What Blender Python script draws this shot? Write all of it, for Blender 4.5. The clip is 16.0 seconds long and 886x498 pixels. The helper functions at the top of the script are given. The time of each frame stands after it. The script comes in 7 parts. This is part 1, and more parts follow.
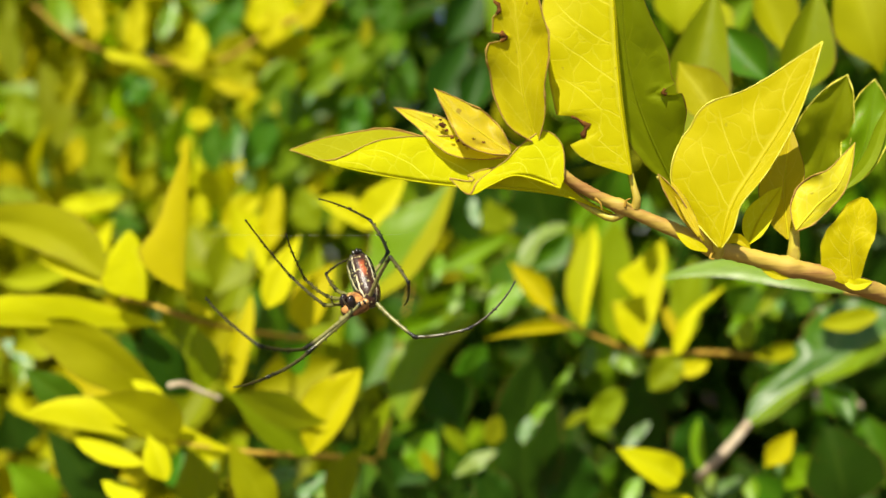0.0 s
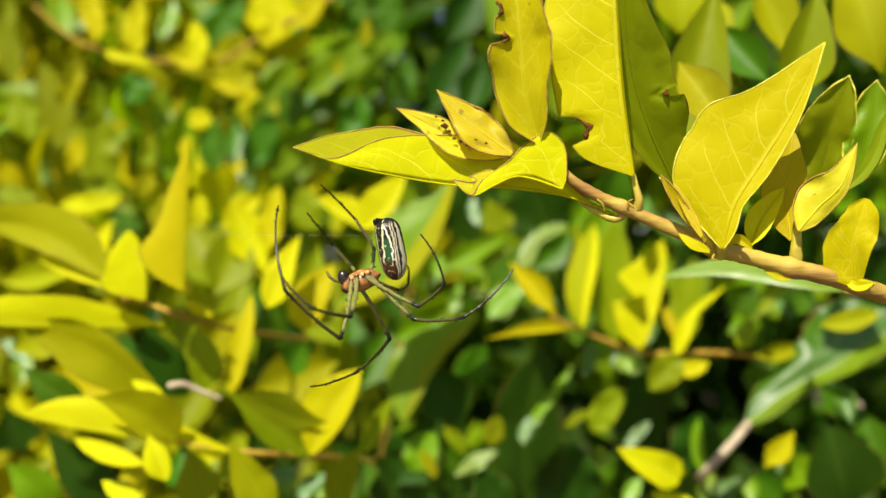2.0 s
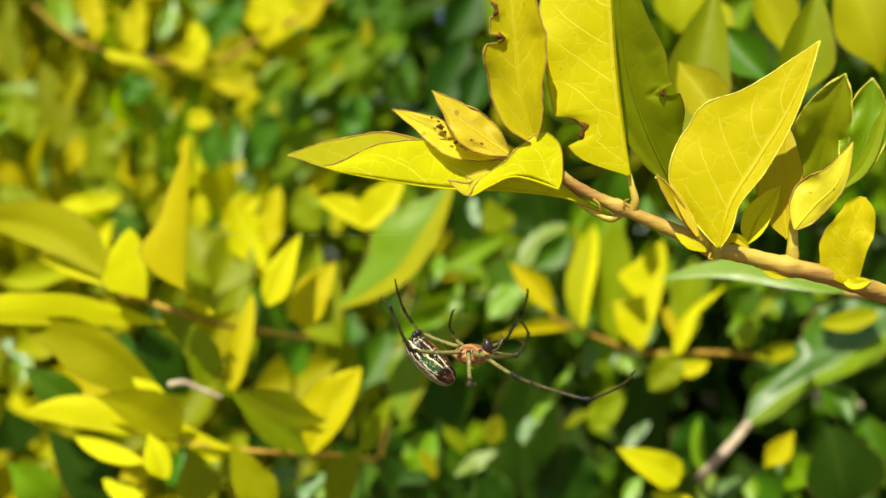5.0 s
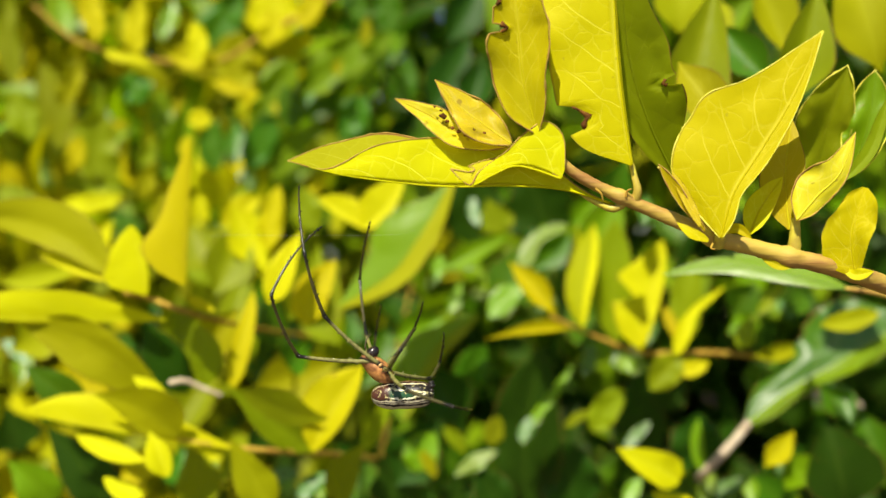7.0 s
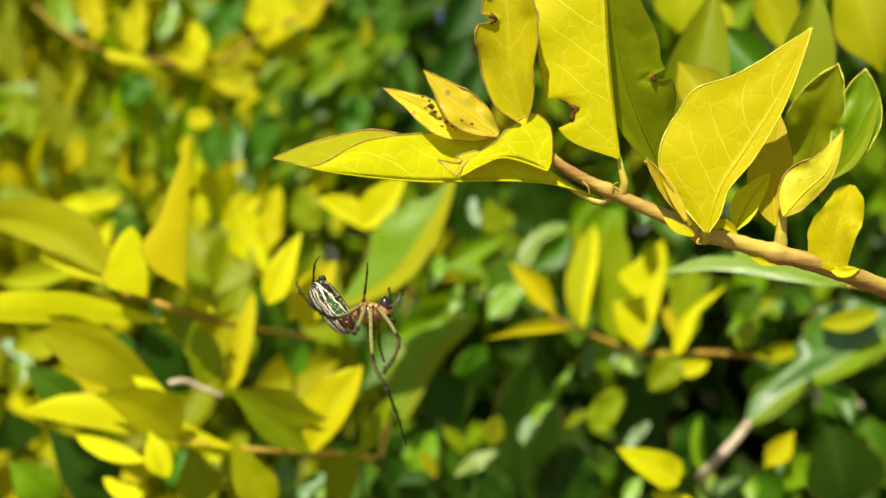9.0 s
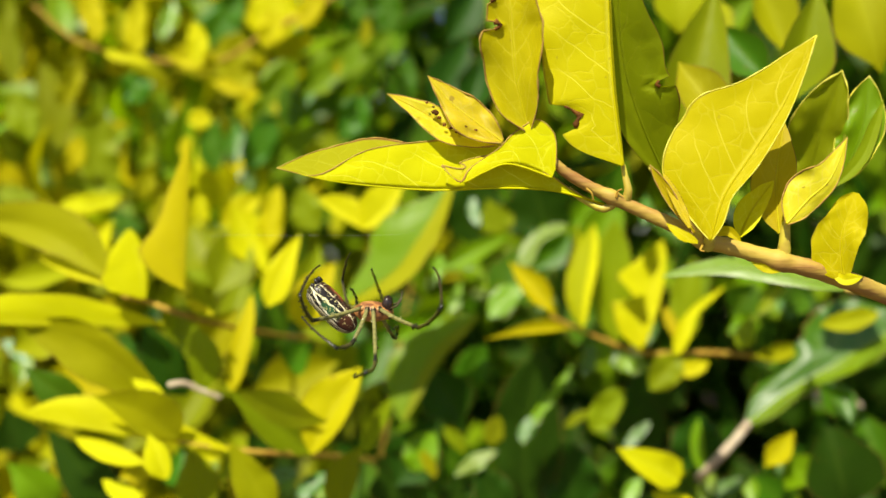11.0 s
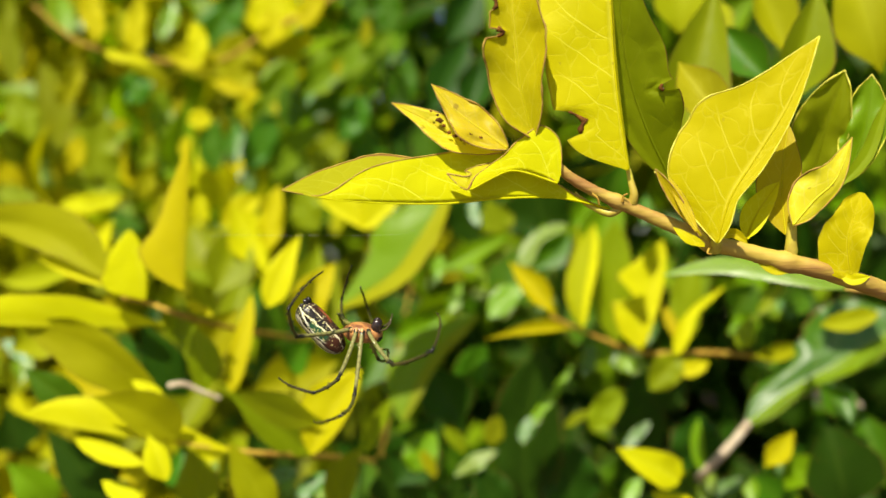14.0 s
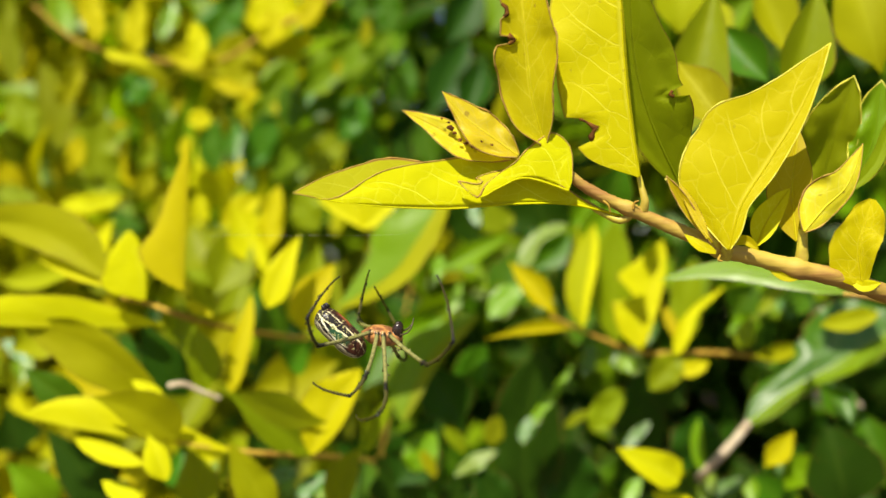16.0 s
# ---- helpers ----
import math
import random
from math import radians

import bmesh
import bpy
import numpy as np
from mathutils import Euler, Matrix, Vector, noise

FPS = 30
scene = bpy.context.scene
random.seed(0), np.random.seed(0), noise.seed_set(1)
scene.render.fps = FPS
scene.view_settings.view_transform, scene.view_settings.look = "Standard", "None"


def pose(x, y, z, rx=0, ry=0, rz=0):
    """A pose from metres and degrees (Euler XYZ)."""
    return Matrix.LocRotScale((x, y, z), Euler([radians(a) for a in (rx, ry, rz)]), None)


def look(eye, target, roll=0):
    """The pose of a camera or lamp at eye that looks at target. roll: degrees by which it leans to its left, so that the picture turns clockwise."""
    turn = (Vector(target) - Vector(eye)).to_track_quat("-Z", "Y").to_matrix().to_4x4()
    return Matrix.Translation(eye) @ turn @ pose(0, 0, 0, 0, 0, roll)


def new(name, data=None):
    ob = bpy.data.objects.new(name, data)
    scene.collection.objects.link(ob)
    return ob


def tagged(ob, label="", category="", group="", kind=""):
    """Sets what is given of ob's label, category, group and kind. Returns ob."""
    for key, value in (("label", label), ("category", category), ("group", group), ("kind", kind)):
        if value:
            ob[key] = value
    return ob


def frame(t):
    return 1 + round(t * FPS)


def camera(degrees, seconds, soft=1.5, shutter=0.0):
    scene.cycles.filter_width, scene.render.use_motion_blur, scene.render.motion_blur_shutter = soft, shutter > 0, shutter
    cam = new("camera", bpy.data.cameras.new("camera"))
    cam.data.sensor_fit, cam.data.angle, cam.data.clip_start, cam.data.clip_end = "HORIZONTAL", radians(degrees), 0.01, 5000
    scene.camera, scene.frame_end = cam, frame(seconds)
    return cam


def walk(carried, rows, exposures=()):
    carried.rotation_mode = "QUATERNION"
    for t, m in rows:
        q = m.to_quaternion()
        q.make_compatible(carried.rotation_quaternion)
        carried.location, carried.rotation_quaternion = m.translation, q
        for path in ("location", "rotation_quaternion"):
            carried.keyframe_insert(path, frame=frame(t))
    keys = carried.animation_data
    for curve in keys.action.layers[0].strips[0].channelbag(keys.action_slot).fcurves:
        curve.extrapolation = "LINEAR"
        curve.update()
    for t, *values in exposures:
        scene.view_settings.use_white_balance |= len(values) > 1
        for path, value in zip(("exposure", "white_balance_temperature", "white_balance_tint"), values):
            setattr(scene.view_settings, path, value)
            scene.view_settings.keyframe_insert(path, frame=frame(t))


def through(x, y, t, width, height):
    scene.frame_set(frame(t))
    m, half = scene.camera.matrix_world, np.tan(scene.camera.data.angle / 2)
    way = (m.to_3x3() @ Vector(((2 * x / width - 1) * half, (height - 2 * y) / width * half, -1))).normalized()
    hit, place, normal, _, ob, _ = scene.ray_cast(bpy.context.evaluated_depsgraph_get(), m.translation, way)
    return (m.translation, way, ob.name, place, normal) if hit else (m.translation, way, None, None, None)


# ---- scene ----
# ---- camera: stands still before the hedge, lens close to the spider ----
cam = camera(50, 16.0, soft=1.5, shutter=0.0)
EYE_HEIGHT = 800.0  # mm above the ground


def P(x, y, z):
    """A place in metres from millimetres: x to the right of the lens, y away from it, z above it."""
    return Vector((x, y, z + EYE_HEIGHT)) / 1000


EYE = P(0, 0, 0)
walk(cam, [(0.0, look(EYE, P(0, 134, 0))), (16.0, look(EYE, P(0, 134, 0)))])
cam.data.dof.use_dof = True
cam.data.dof.focus_distance = 0.1345
cam.data.dof.aperture_fstop = 13

# ---- light ----
SUN_ELEVATION, SUN_TURN = 50.0, -160.0  # degrees; turn from +y towards +x
world = bpy.data.worlds.new("sky")
scene.world = world
world.use_nodes = True
sky = world.node_tree.nodes.new("ShaderNodeTexSky")
sky.sky_type, sky.sun_disc = "NISHITA", False
sky.sun_elevation, sky.sun_rotation = radians(SUN_ELEVATION), radians(SUN_TURN)
background = world.node_tree.nodes["Background"]
background.inputs["Strength"].default_value = 0.064
world.node_tree.links.new(sky.outputs[0], background.inputs["Color"])
lamp = bpy.data.lights.new("sun", "SUN")
lamp.energy, lamp.angle, lamp.color = 4.7, radians(0.53), (1.0, 0.93, 0.76)
sun = new("sun", lamp)
se, st = radians(SUN_ELEVATION), radians(SUN_TURN)
SUN_WAY = Vector((math.cos(se) * math.sin(st), math.cos(se) * math.cos(st), math.sin(se)))
sun.matrix_world = look(SUN_WAY * 3, (0, 0, 0))
scene.view_settings.exposure = 0.87


# ---- materials ----
class Nodes:
    """A small helper to write node trees line by line."""

    def __init__(self, name):
        self.mat = bpy.data.materials.new(name)
        self.mat.use_nodes = True
        self.tree = self.mat.node_tree
        self.tree.nodes.clear()
        self.out = self.tree.nodes.new("ShaderNodeOutputMaterial")

    def add(self, kind):
        return self.tree.nodes.new("ShaderNode" + kind)

    def put(self, node, socket, value):
        if hasattr(value, "links"):
            self.tree.links.new(value, node.inputs[socket])
        elif isinstance(value, tuple) and len(value) == 3 and node.inputs[socket].type == "RGBA":
            node.inputs[socket].default_value = (*value, 1)
        else:
            node.inputs[socket].default_value = value

    def math(self, op, a, b=0.0, clamp=False):
        n = self.add("Math")
        n.operation, n.use_clamp = op, clamp
        self.put(n, 0, a)
        self.put(n, 1, b)
        return n.outputs[0]

    def step(self, x, lo, hi):
        n = self.add("MapRange")
        n.interpolation_type = "SMOOTHSTEP"
        self.put(n, 0, x)
        self.put(n, 1, lo)
        self.put(n, 2, hi)
        return n.outputs[0]

    def mix(self, f, a, b):
        n = self.add("Mix")
        n.data_type = "RGBA"
        self.put(n, 0, f)
        self.put(n, 6, a)
        self.put(n, 7, b)
        return n.outputs[2]

    def noise(self, scale, detail=3.0, where=None):
        n = self.add("TexNoise")
        self.put(n, "Scale", scale)
        self.put(n, "Detail", detail)
        if where is not None:
            self.put(n, "Vector", where)
        return n.outputs[0]

    def principled(self, **v):
        n = self.add("BsdfPrincipled")
        for key, value in v.items():
            self.put(n, key.replace("_", " "), value)
        return n


def leaf_material(name, colour, vein, rim, light_through, gloss, through=0.45, net=0.5, stain=0.15, shine=0.5, rim_at=0.99, spotty=0.72):
    """A living leaf: pale veins, a fine net between them, a dry rim, some blotches; light shines through it."""
    N = Nodes(name)
    uv = N.add("UVMap")
    uv.uv_map = "leaf"
    s = N.add("SeparateXYZ")
    N.put(s, 0, uv.outputs[0])
    across = N.math("ABSOLUTE", N.math("MULTIPLY_ADD", s.outputs[0], 2.0))
    across.node.inputs[0].links[0].from_node.inputs[2].default_value = -1.0
    along = s.outputs[1]
    place = N.add("TexCoord").outputs["Object"]
    rnd = N.add("ObjectInfo").outputs["Random"]
    wob = N.noise(180.0, 2.0, place)
    mid = N.math("SUBTRACT", 1.0, N.step(across, 0.02, 0.075))
    slope = N.math("SUBTRACT", N.math("MULTIPLY", along, 6.0), N.math("MULTIPLY", N.math("POWER", across, 1.25), 1.7))
    slope = N.math("ADD", slope, N.math("MULTIPLY", wob, 0.35))
    saw = N.math("ABSOLUTE", N.math("SUBTRACT", N.math("FRACT", slope), 0.5))
    side = N.math("MULTIPLY", N.math("SUBTRACT", 1.0, N.step(saw, 0.012, 0.035)), N.math("SUBTRACT", 1.0, N.step(across, 0.6, 0.9)))
    bent = N.add("VectorMath")
    bent.operation = "MULTIPLY_ADD"
    sway = N.add("TexNoise")
    N.put(sway, "Vector", place)
    N.put(sway, "Scale", 260.0)
    N.put(bent, 0, sway.outputs["Color"])
    N.put(bent, 1, (0.0032, 0.0032, 0.0032))
    N.put(bent, 2, place)
    vor = N.add("TexVoronoi")
    vor.feature = "DISTANCE_TO_EDGE"
    N.put(vor, "Vector", bent.outputs[0])
    N.put(vor, "Scale", 300.0)
    fine = N.math("SUBTRACT", 1.0, N.step(vor.outputs["Distance"], 0.008, 0.034))
    veins = N.math("MAXIMUM", N.math("MAXIMUM", mid, N.math("MULTIPLY", side, 0.95)), N.math("MULTIPLY", fine, net))
    blot = N.step(N.noise(90.0, 4.0, place), 0.45, 0.8)
    base = N.mix(N.math("MULTIPLY", blot, stain), colour, tuple(c * 0.55 for c in colour))
    base = N.mix(N.math("MULTIPLY", veins, 0.7), base, vein)
    hue = N.add("HueSaturation")
    N.put(hue, "Hue", N.math("ADD", 0.485, N.math("MULTIPLY", rnd, 0.03)))
    N.put(hue, "Value", N.math("ADD", 0.85, N.math("MULTIPLY", rnd, 0.3)))
    N.put(hue, "Color", base)
    base = hue.outputs[0]
    dry = N.math("MULTIPLY", N.step(N.math("ADD", across, N.math("MULTIPLY", wob, 0.06)), rim_at, rim_at + 0.04), N.step(along, 0.04, 0.15))
    spots = N.step(N.noise(520.0, 2.0, place), spotty, spotty + 0.05)
    dry = N.math("MAXIMUM", dry, N.math("MULTIPLY", spots, 0.5))
    base = N.mix(dry, base, rim)
    bump = N.add("Bump")
    N.put(bump, "Strength", 0.3)
    N.put(bump, "Distance", 0.0001)
    N.put(bump, "Height", N.math("ADD", N.math("MULTIPLY", veins, -1.0), N.math("ADD", N.math("MULTIPLY", N.noise(900.0, 2.0, place), 0.4), N.math("ADD", N.math("MULTIPLY", N.noise(170.0, 2.0, place), 4.0), N.math("MULTIPLY", N.math("MINIMUM", vor.outputs["Distance"], 0.3), 3.0)))))
    p = N.principled(Base_Color=base, Roughness=gloss)
    N.put(p, "Specular IOR Level", shine)
    N.put(p, "Normal", bump.outputs[0])
    tr = N.add("BsdfTranslucent")
    lit = N.add("Mix")
    lit.data_type, lit.blend_type = "RGBA", "MULTIPLY"
    N.put(lit, 0, 1.0)
    N.put(lit, 6, N.mix(N.math("MULTIPLY", veins, 0.35), light_through, tuple(c * 0.7 for c in light_through)))
    N.put(lit, 7, N.mix(dry, (1.0, 1.0, 1.0), (0.3, 0.2, 0.12)))
    N.put(tr, "Color", lit.outputs[2])
    both = N.add("MixShader")
    N.put(both, 0, through)
    N.put(both, 1, p.outputs[0])
    N.put(both, 2, tr.outputs[0])
    N.put(N.out, 0, both.outputs[0])
    return N.mat


def plain_material(name, a, b, scale, rough, bump=0.3, metal=0.0, depth=0.0002, shine=0.5, stretch=(1.0, 1.0, 1.0)):
    """Two mixed tones with grain and fine relief."""
    N = Nodes(name)
    place = N.add("TexCoord").outputs["Object"]
    if stretch != (1.0, 1.0, 1.0):
        pull = N.add("VectorMath")
        pull.operation = "MULTIPLY"
        N.put(pull, 0, place)
        N.put(pull, 1, stretch)
        place = pull.outputs[0]
    f = N.step(N.noise(scale, 5.0, place), 0.35, 0.65)
    col = N.mix(f, a, b)
    col = N.mix(N.math("MULTIPLY", N.noise(scale * 6, 3.0, place), 0.3), col, tuple(c * 0.5 for c in a))
    p = N.principled(Base_Color=col, Roughness=rough, Metallic=metal)
    N.put(p, "Specular IOR Level", shine)
    bm = N.add("Bump")
    N.put(bm, "Strength", bump)
    N.put(bm, "Distance", depth)
    N.put(bm, "Height", N.noise(scale * 4, 4.0, place))
    N.put(p, "Normal", bm.outputs[0])
    N.put(N.out, 0, p.outputs[0])
    return N.mat


RIM = (0.24, 0.12, 0.03)
LEAF = {
    "gold": leaf_material("golden_leaf", (0.585, 0.54, 0.001), (0.80, 0.75, 0.05), (0.42, 0.35, 0.02), (0.66, 0.60, 0.001), 0.55, 0.36, 0.35, 0.32, 0.1, 0.985),
    # darkened gold; paints the shade on the boat-shaped leaf's far half
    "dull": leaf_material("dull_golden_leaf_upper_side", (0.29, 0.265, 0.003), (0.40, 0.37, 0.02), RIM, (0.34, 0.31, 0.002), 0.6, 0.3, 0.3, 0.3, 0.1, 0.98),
    "yellow": leaf_material("lemon_leaf", (0.56, 0.53, 0.0015), (0.63, 0.59, 0.02), RIM, (0.70, 0.65, 0.001), 0.6, 0.42, 0.2, 0.3, 0.08),
    "ochre": leaf_material("ochre_leaf", (0.48, 0.41, 0.003), (0.68, 0.59, 0.04), RIM, (0.56, 0.48, 0.002), 0.5, 0.40, 0.25, 0.35, 0.12, 0.97),
    # also for golden leaves that lie in shade, their shade put into the tone
    "olive": leaf_material("olive_leaf", (0.34, 0.345, 0.0015), (0.40, 0.41, 0.006), RIM, (0.41, 0.425, 0.001), 0.6, 0.42, 0.25, 0.3, 0.1),
    "lime": leaf_material("lime_leaf", (0.17, 0.30, 0.0015), (0.23, 0.37, 0.008), RIM, (0.285, 0.45, 0.001), 0.45, 0.45, 0.25, 0.3, 0.25),
    "green": leaf_material("green_leaf", (0.055, 0.155, 0.002), (0.12, 0.22, 0.008), RIM, (0.12, 0.28, 0.002), 0.45, 0.40, 0.25, 0.25, 0.25),
    "dark": leaf_material("dark_green_leaf", (0.022, 0.066, 0.002), (0.05, 0.11, 0.006), RIM, (0.05, 0.15, 0.002), 0.5, 0.36, 0.25, 0.15, 0.18),
    "wet_green": leaf_material("polished_green_leaf", (0.05, 0.155, 0.004), (0.16, 0.26, 0.02), RIM, (0.10, 0.27, 0.003), 0.42, 0.35, 0.2, 0.1, 0.65),
    "wet_lime": leaf_material("polished_lime_leaf", (0.16, 0.29, 0.003), (0.30, 0.40, 0.02), RIM, (0.26, 0.42, 0.002), 0.42, 0.4, 0.2, 0.1, 0.65),
    "moss": leaf_material("yellow_green_leaf", (0.235, 0.29, 0.0015), (0.30, 0.345, 0.008), RIM, (0.35, 0.40, 0.001), 0.5, 0.45, 0.25, 0.3, 0.18),
    "young": leaf_material("young_golden_leaf", (0.68, 0.59, 0.02), (0.78, 0.70, 0.12), (0.17, 0.07, 0.02), (0.76, 0.66, 0.004), 0.45, 0.45, 0.4, 0.2, 0.2, 0.95, 0.68),
}
BARK_YOUNG = plain_material("young_reddish_bark", (0.47, 0.34, 0.045), (0.30, 0.14, 0.035), 420.0, 0.6, 0.4, 0.0, 0.0003, stretch=(0.10, 0.8, 1.0))
PETIOLE = plain_material("yellow_green_stalk", (0.55, 0.49, 0.04), (0.42, 0.31, 0.04), 500.0, 0.5)
BARK_TWIG = plain_material("olive_brown_bark", (0.42, 0.28, 0.03), (0.30, 0.16, 0.02), 300.0, 0.7, shine=0.2)
BARK_OLD = plain_material("old_grey_bark", (0.52, 0.43, 0.30), (0.32, 0.24, 0.15), 200.0, 0.8)
SOIL = plain_material("soil", (0.10, 0.07, 0.045), (0.16, 0.12, 0.08), 14.0, 0.95, 0.8, 0.0, 0.01)
SCAR_EDGE = plain_material("dried_brown_edge", (0.30, 0.17, 0.04), (0.42, 0.30, 0.06), 500.0, 0.8, shine=0.1)
PALE_EDGE = plain_material("pale_leaf_edge", (0.70, 0.64, 0.10), (0.60, 0.55, 0.03), 500.0, 0.5, shine=0.2)
SCAR = plain_material("brown_scar", (0.17, 0.07, 0.015), (0.07, 0.03, 0.01), 900.0, 0.95, shine=0.05)


# ---- mesh tools ----
def linked(name, bm, materials, parent=None, label="", smooth=True):
    data = bpy.data.meshes.new(name)
    for f in bm.faces:
        f.smooth = smooth
    bm.to_mesh(data)
    bm.free()
    for m in materials:
        data.materials.append(m)
    ob = new(name, data)
    if parent is not None:
        ob.parent = parent
    if label:
        ob["label"] = label
    return ob


def part(name, bm, material, parent, label=""):
    """One mesh under a thing or under a part."""
    return linked(name, bm, [material], parent, label)


def tube(bm, points, radii, sides=8, knots=None, groove=0.0):
    """A round, tapered tube along points, closed at both ends; knots swells it here and there."""
    rings = []
    side = None
    for i, p in enumerate(points):
        a, b = points[max(i - 1, 0)], points[min(i + 1, len(points) - 1)]
        d = (b - a).normalized()
        if side is None:
            side = d.orthogonal().normalized()
        side = (side - d * side.dot(d)).normalized()
        up = d.cross(side)
        ring = []
        for k in range(sides):
            w = 2 * math.pi * k / sides
            r = radii[i] * (1 + (knots or 0) * (noise.noise(p * 900 + Vector((k, 0, i)))) + groove * noise.noise(Vector((k * 0.8, i * 0.05, 3.0))))
            ring.append(bm.verts.new(p + (side * math.cos(w) + up * math.sin(w)) * r))
        rings.append(ring)
    for r0, r1 in zip(rings, rings[1:]):
        for k in range(sides):
            bm.faces.new((r0[k], r0[(k + 1) % sides], r1[(k + 1) % sides], r1[k]))
    bm.faces.new(rings[0][::-1])
    bm.faces.new(rings[-1])
    return rings


def smooth_line(points, n):
    """n places along a smooth curve through the points."""
    out = []
    m = len(points) - 1
    for i in range(n):
        f = i / (n - 1) * m
        k = min(int(f), m - 1)
        u = f - k
        p0, p1, p2, p3 = points[max(k - 1, 0)], points[k], points[k + 1], points[min(k + 2, m)]
        out.append(0.5 * (2 * p1 + (p2 - p0) * u + (2 * p0 - 5 * p1 + 4 * p2 - p3) * u * u + (3 * p1 - p0 - 3 * p2 + p3) * u ** 3))
    return out


OUTLINES = (
    (0.02, 0.22, 0.66, 0.94, 1.0, 0.93, 0.76, 0.50, 0.22, 0.01),
    (0.02, 0.34, 0.80, 1.0, 0.97, 0.84, 0.64, 0.40, 0.17, 0.01),
    (0.02, 0.16, 0.50, 0.82, 1.0, 1.0, 0.82, 0.52, 0.20, 0.01),
    (0.03, 0.45, 0.88, 1.0, 0.92, 0.76, 0.56, 0.34, 0.14, 0.01),
)


def eased(values, v):
    """The value at v in 0..1 of a smooth line through evenly spaced values."""
    f = min(max(v, 0.0), 1.0) * (len(values) - 1)
    k = min(int(f), len(values) - 2)
    u = f - k
    a, b, c, d = values[max(k - 1, 0)], values[k], values[k + 1], values[min(k + 2, len(values) - 1)]
    return max(0.5 * (2 * b + (c - a) * u + (2 * a - 5 * b + 4 * c - d) * u * u + (3 * b - a - 3 * c + d) * u ** 3), 0.0)


def signed(values, v):
    """As eased, for values that may lie below zero."""
    return eased([max(a, 0.0) for a in values], v) - eased([max(-a, 0.0) for a in values], v)


def leaf_blade(length, width, fold=15.0, curl=20.0, nv=16, nu=4, wave=0.16, twist=0.0, cup=12.0, seed=0):
    """The blade of a leaf in metres: base at 0, tip at length along +y, face side +z. fold lifts the halves,
    cup rolls them further, curl bends the length."""
    bm = bmesh.new()
    uv = bm.loops.layers.uv.new("leaf")
    outline = OUTLINES[seed % len(OUTLINES)]
    spine, angle, p = [], radians(curl) / 2, Vector((0, 0, 0))
    for i in range(nv + 1):
        spine.append((p.copy(), angle))
        p += Vector((0, math.cos(angle), math.sin(angle))) * (1 / nv)
        angle -= radians(curl) / nv
    chord = spine[-1][0]
    lean, size = math.atan2(chord.z, chord.y), length / chord.length
    rows = []
    for i, (q, ang) in enumerate(spine):
        v = i / nv
        y = (q.y * math.cos(-lean) - q.z * math.sin(-lean)) * size
        z = (q.y * math.sin(-lean) + q.z * math.cos(-lean)) * size
        slope = ang - lean
        row = []
        for j in range(-nu, nu + 1):
            u = j / nu
            h = max(width / 2 * eased(outline, v), 0.00003)
            h *= 1 + 0.09 * noise.noise(Vector((v * 6.0, seed * 1.7, 2.0 if j > 0 else 5.0)))
            s = abs(u) * h
            f = radians(fold + cup * abs(u))
            x = -s * math.cos(f) if j < 0 else (s * math.cos(f) if j > 0 else 0.0)
            lift = s * math.sin(f)
            lift += wave * h * abs(u) ** 1.5 * noise.noise(Vector((v * 4.0 + seed * 7.3, u * 1.8, seed * 3.1)))
            tw = radians(twist) * v
            x, lift = x * math.cos(tw) - lift * math.sin(tw), x * math.sin(tw) + lift * math.cos(tw)
            row.append((bm.verts.new((x, y - lift * math.sin(slope), z + lift * math.cos(slope))), u * 0.5 + 0.5, v))
        rows.append(row)
    for r0, r1 in zip(rows, rows[1:]):
        for k in range(len(r0) - 1):
            quad = (r0[k], r0[k + 1], r1[k + 1], r1[k])
            f = bm.faces.new([c[0] for c in quad])
            for loop, c in zip(f.loops, quad):
                loop[uv].uv = (c[1], c[2])
    return bm


LENS_AT = P(0, 0, 0)  # the lens; leaves are turned and shaped to fit its view


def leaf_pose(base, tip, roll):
    """The pose of a leaf from its base to its tip; at roll 0 its face looks at the lens, roll turns it about its
    length.
    """
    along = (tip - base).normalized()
    face = LENS_AT - (base + tip) / 2
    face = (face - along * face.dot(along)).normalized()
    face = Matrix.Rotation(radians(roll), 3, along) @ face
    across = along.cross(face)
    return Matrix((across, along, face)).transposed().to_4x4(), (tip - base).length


leaf_count = 0


def leaf(twig, base, tip, width, roll, fold, curl, tone, twist=0.0, cup=12.0):
    """One leaf on a twig, from its base to its tip (mm), as a part of that twig."""
    global leaf_count
    leaf_count += 1
    base, tip = P(*base), P(*tip)
    if tip.z > base.z and roll < 20:
        tip += (tip - LENS_AT) * 0.2 * (tip.z - base.z) / (tip - LENS_AT).length  # leans back to the light along the sight line, to keep its view
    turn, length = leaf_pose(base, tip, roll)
    bm = leaf_blade(length, width / 1000, fold, curl, 12, 3, twist=twist, cup=cup, seed=leaf_count)
    ob = part("leaf", bm, LEAF[tone], twig)
    ob.matrix_basis = Matrix.Translation(base) @ turn
    return ob


MARGIN = {"brown": SCAR_EDGE, "pale": PALE_EDGE}


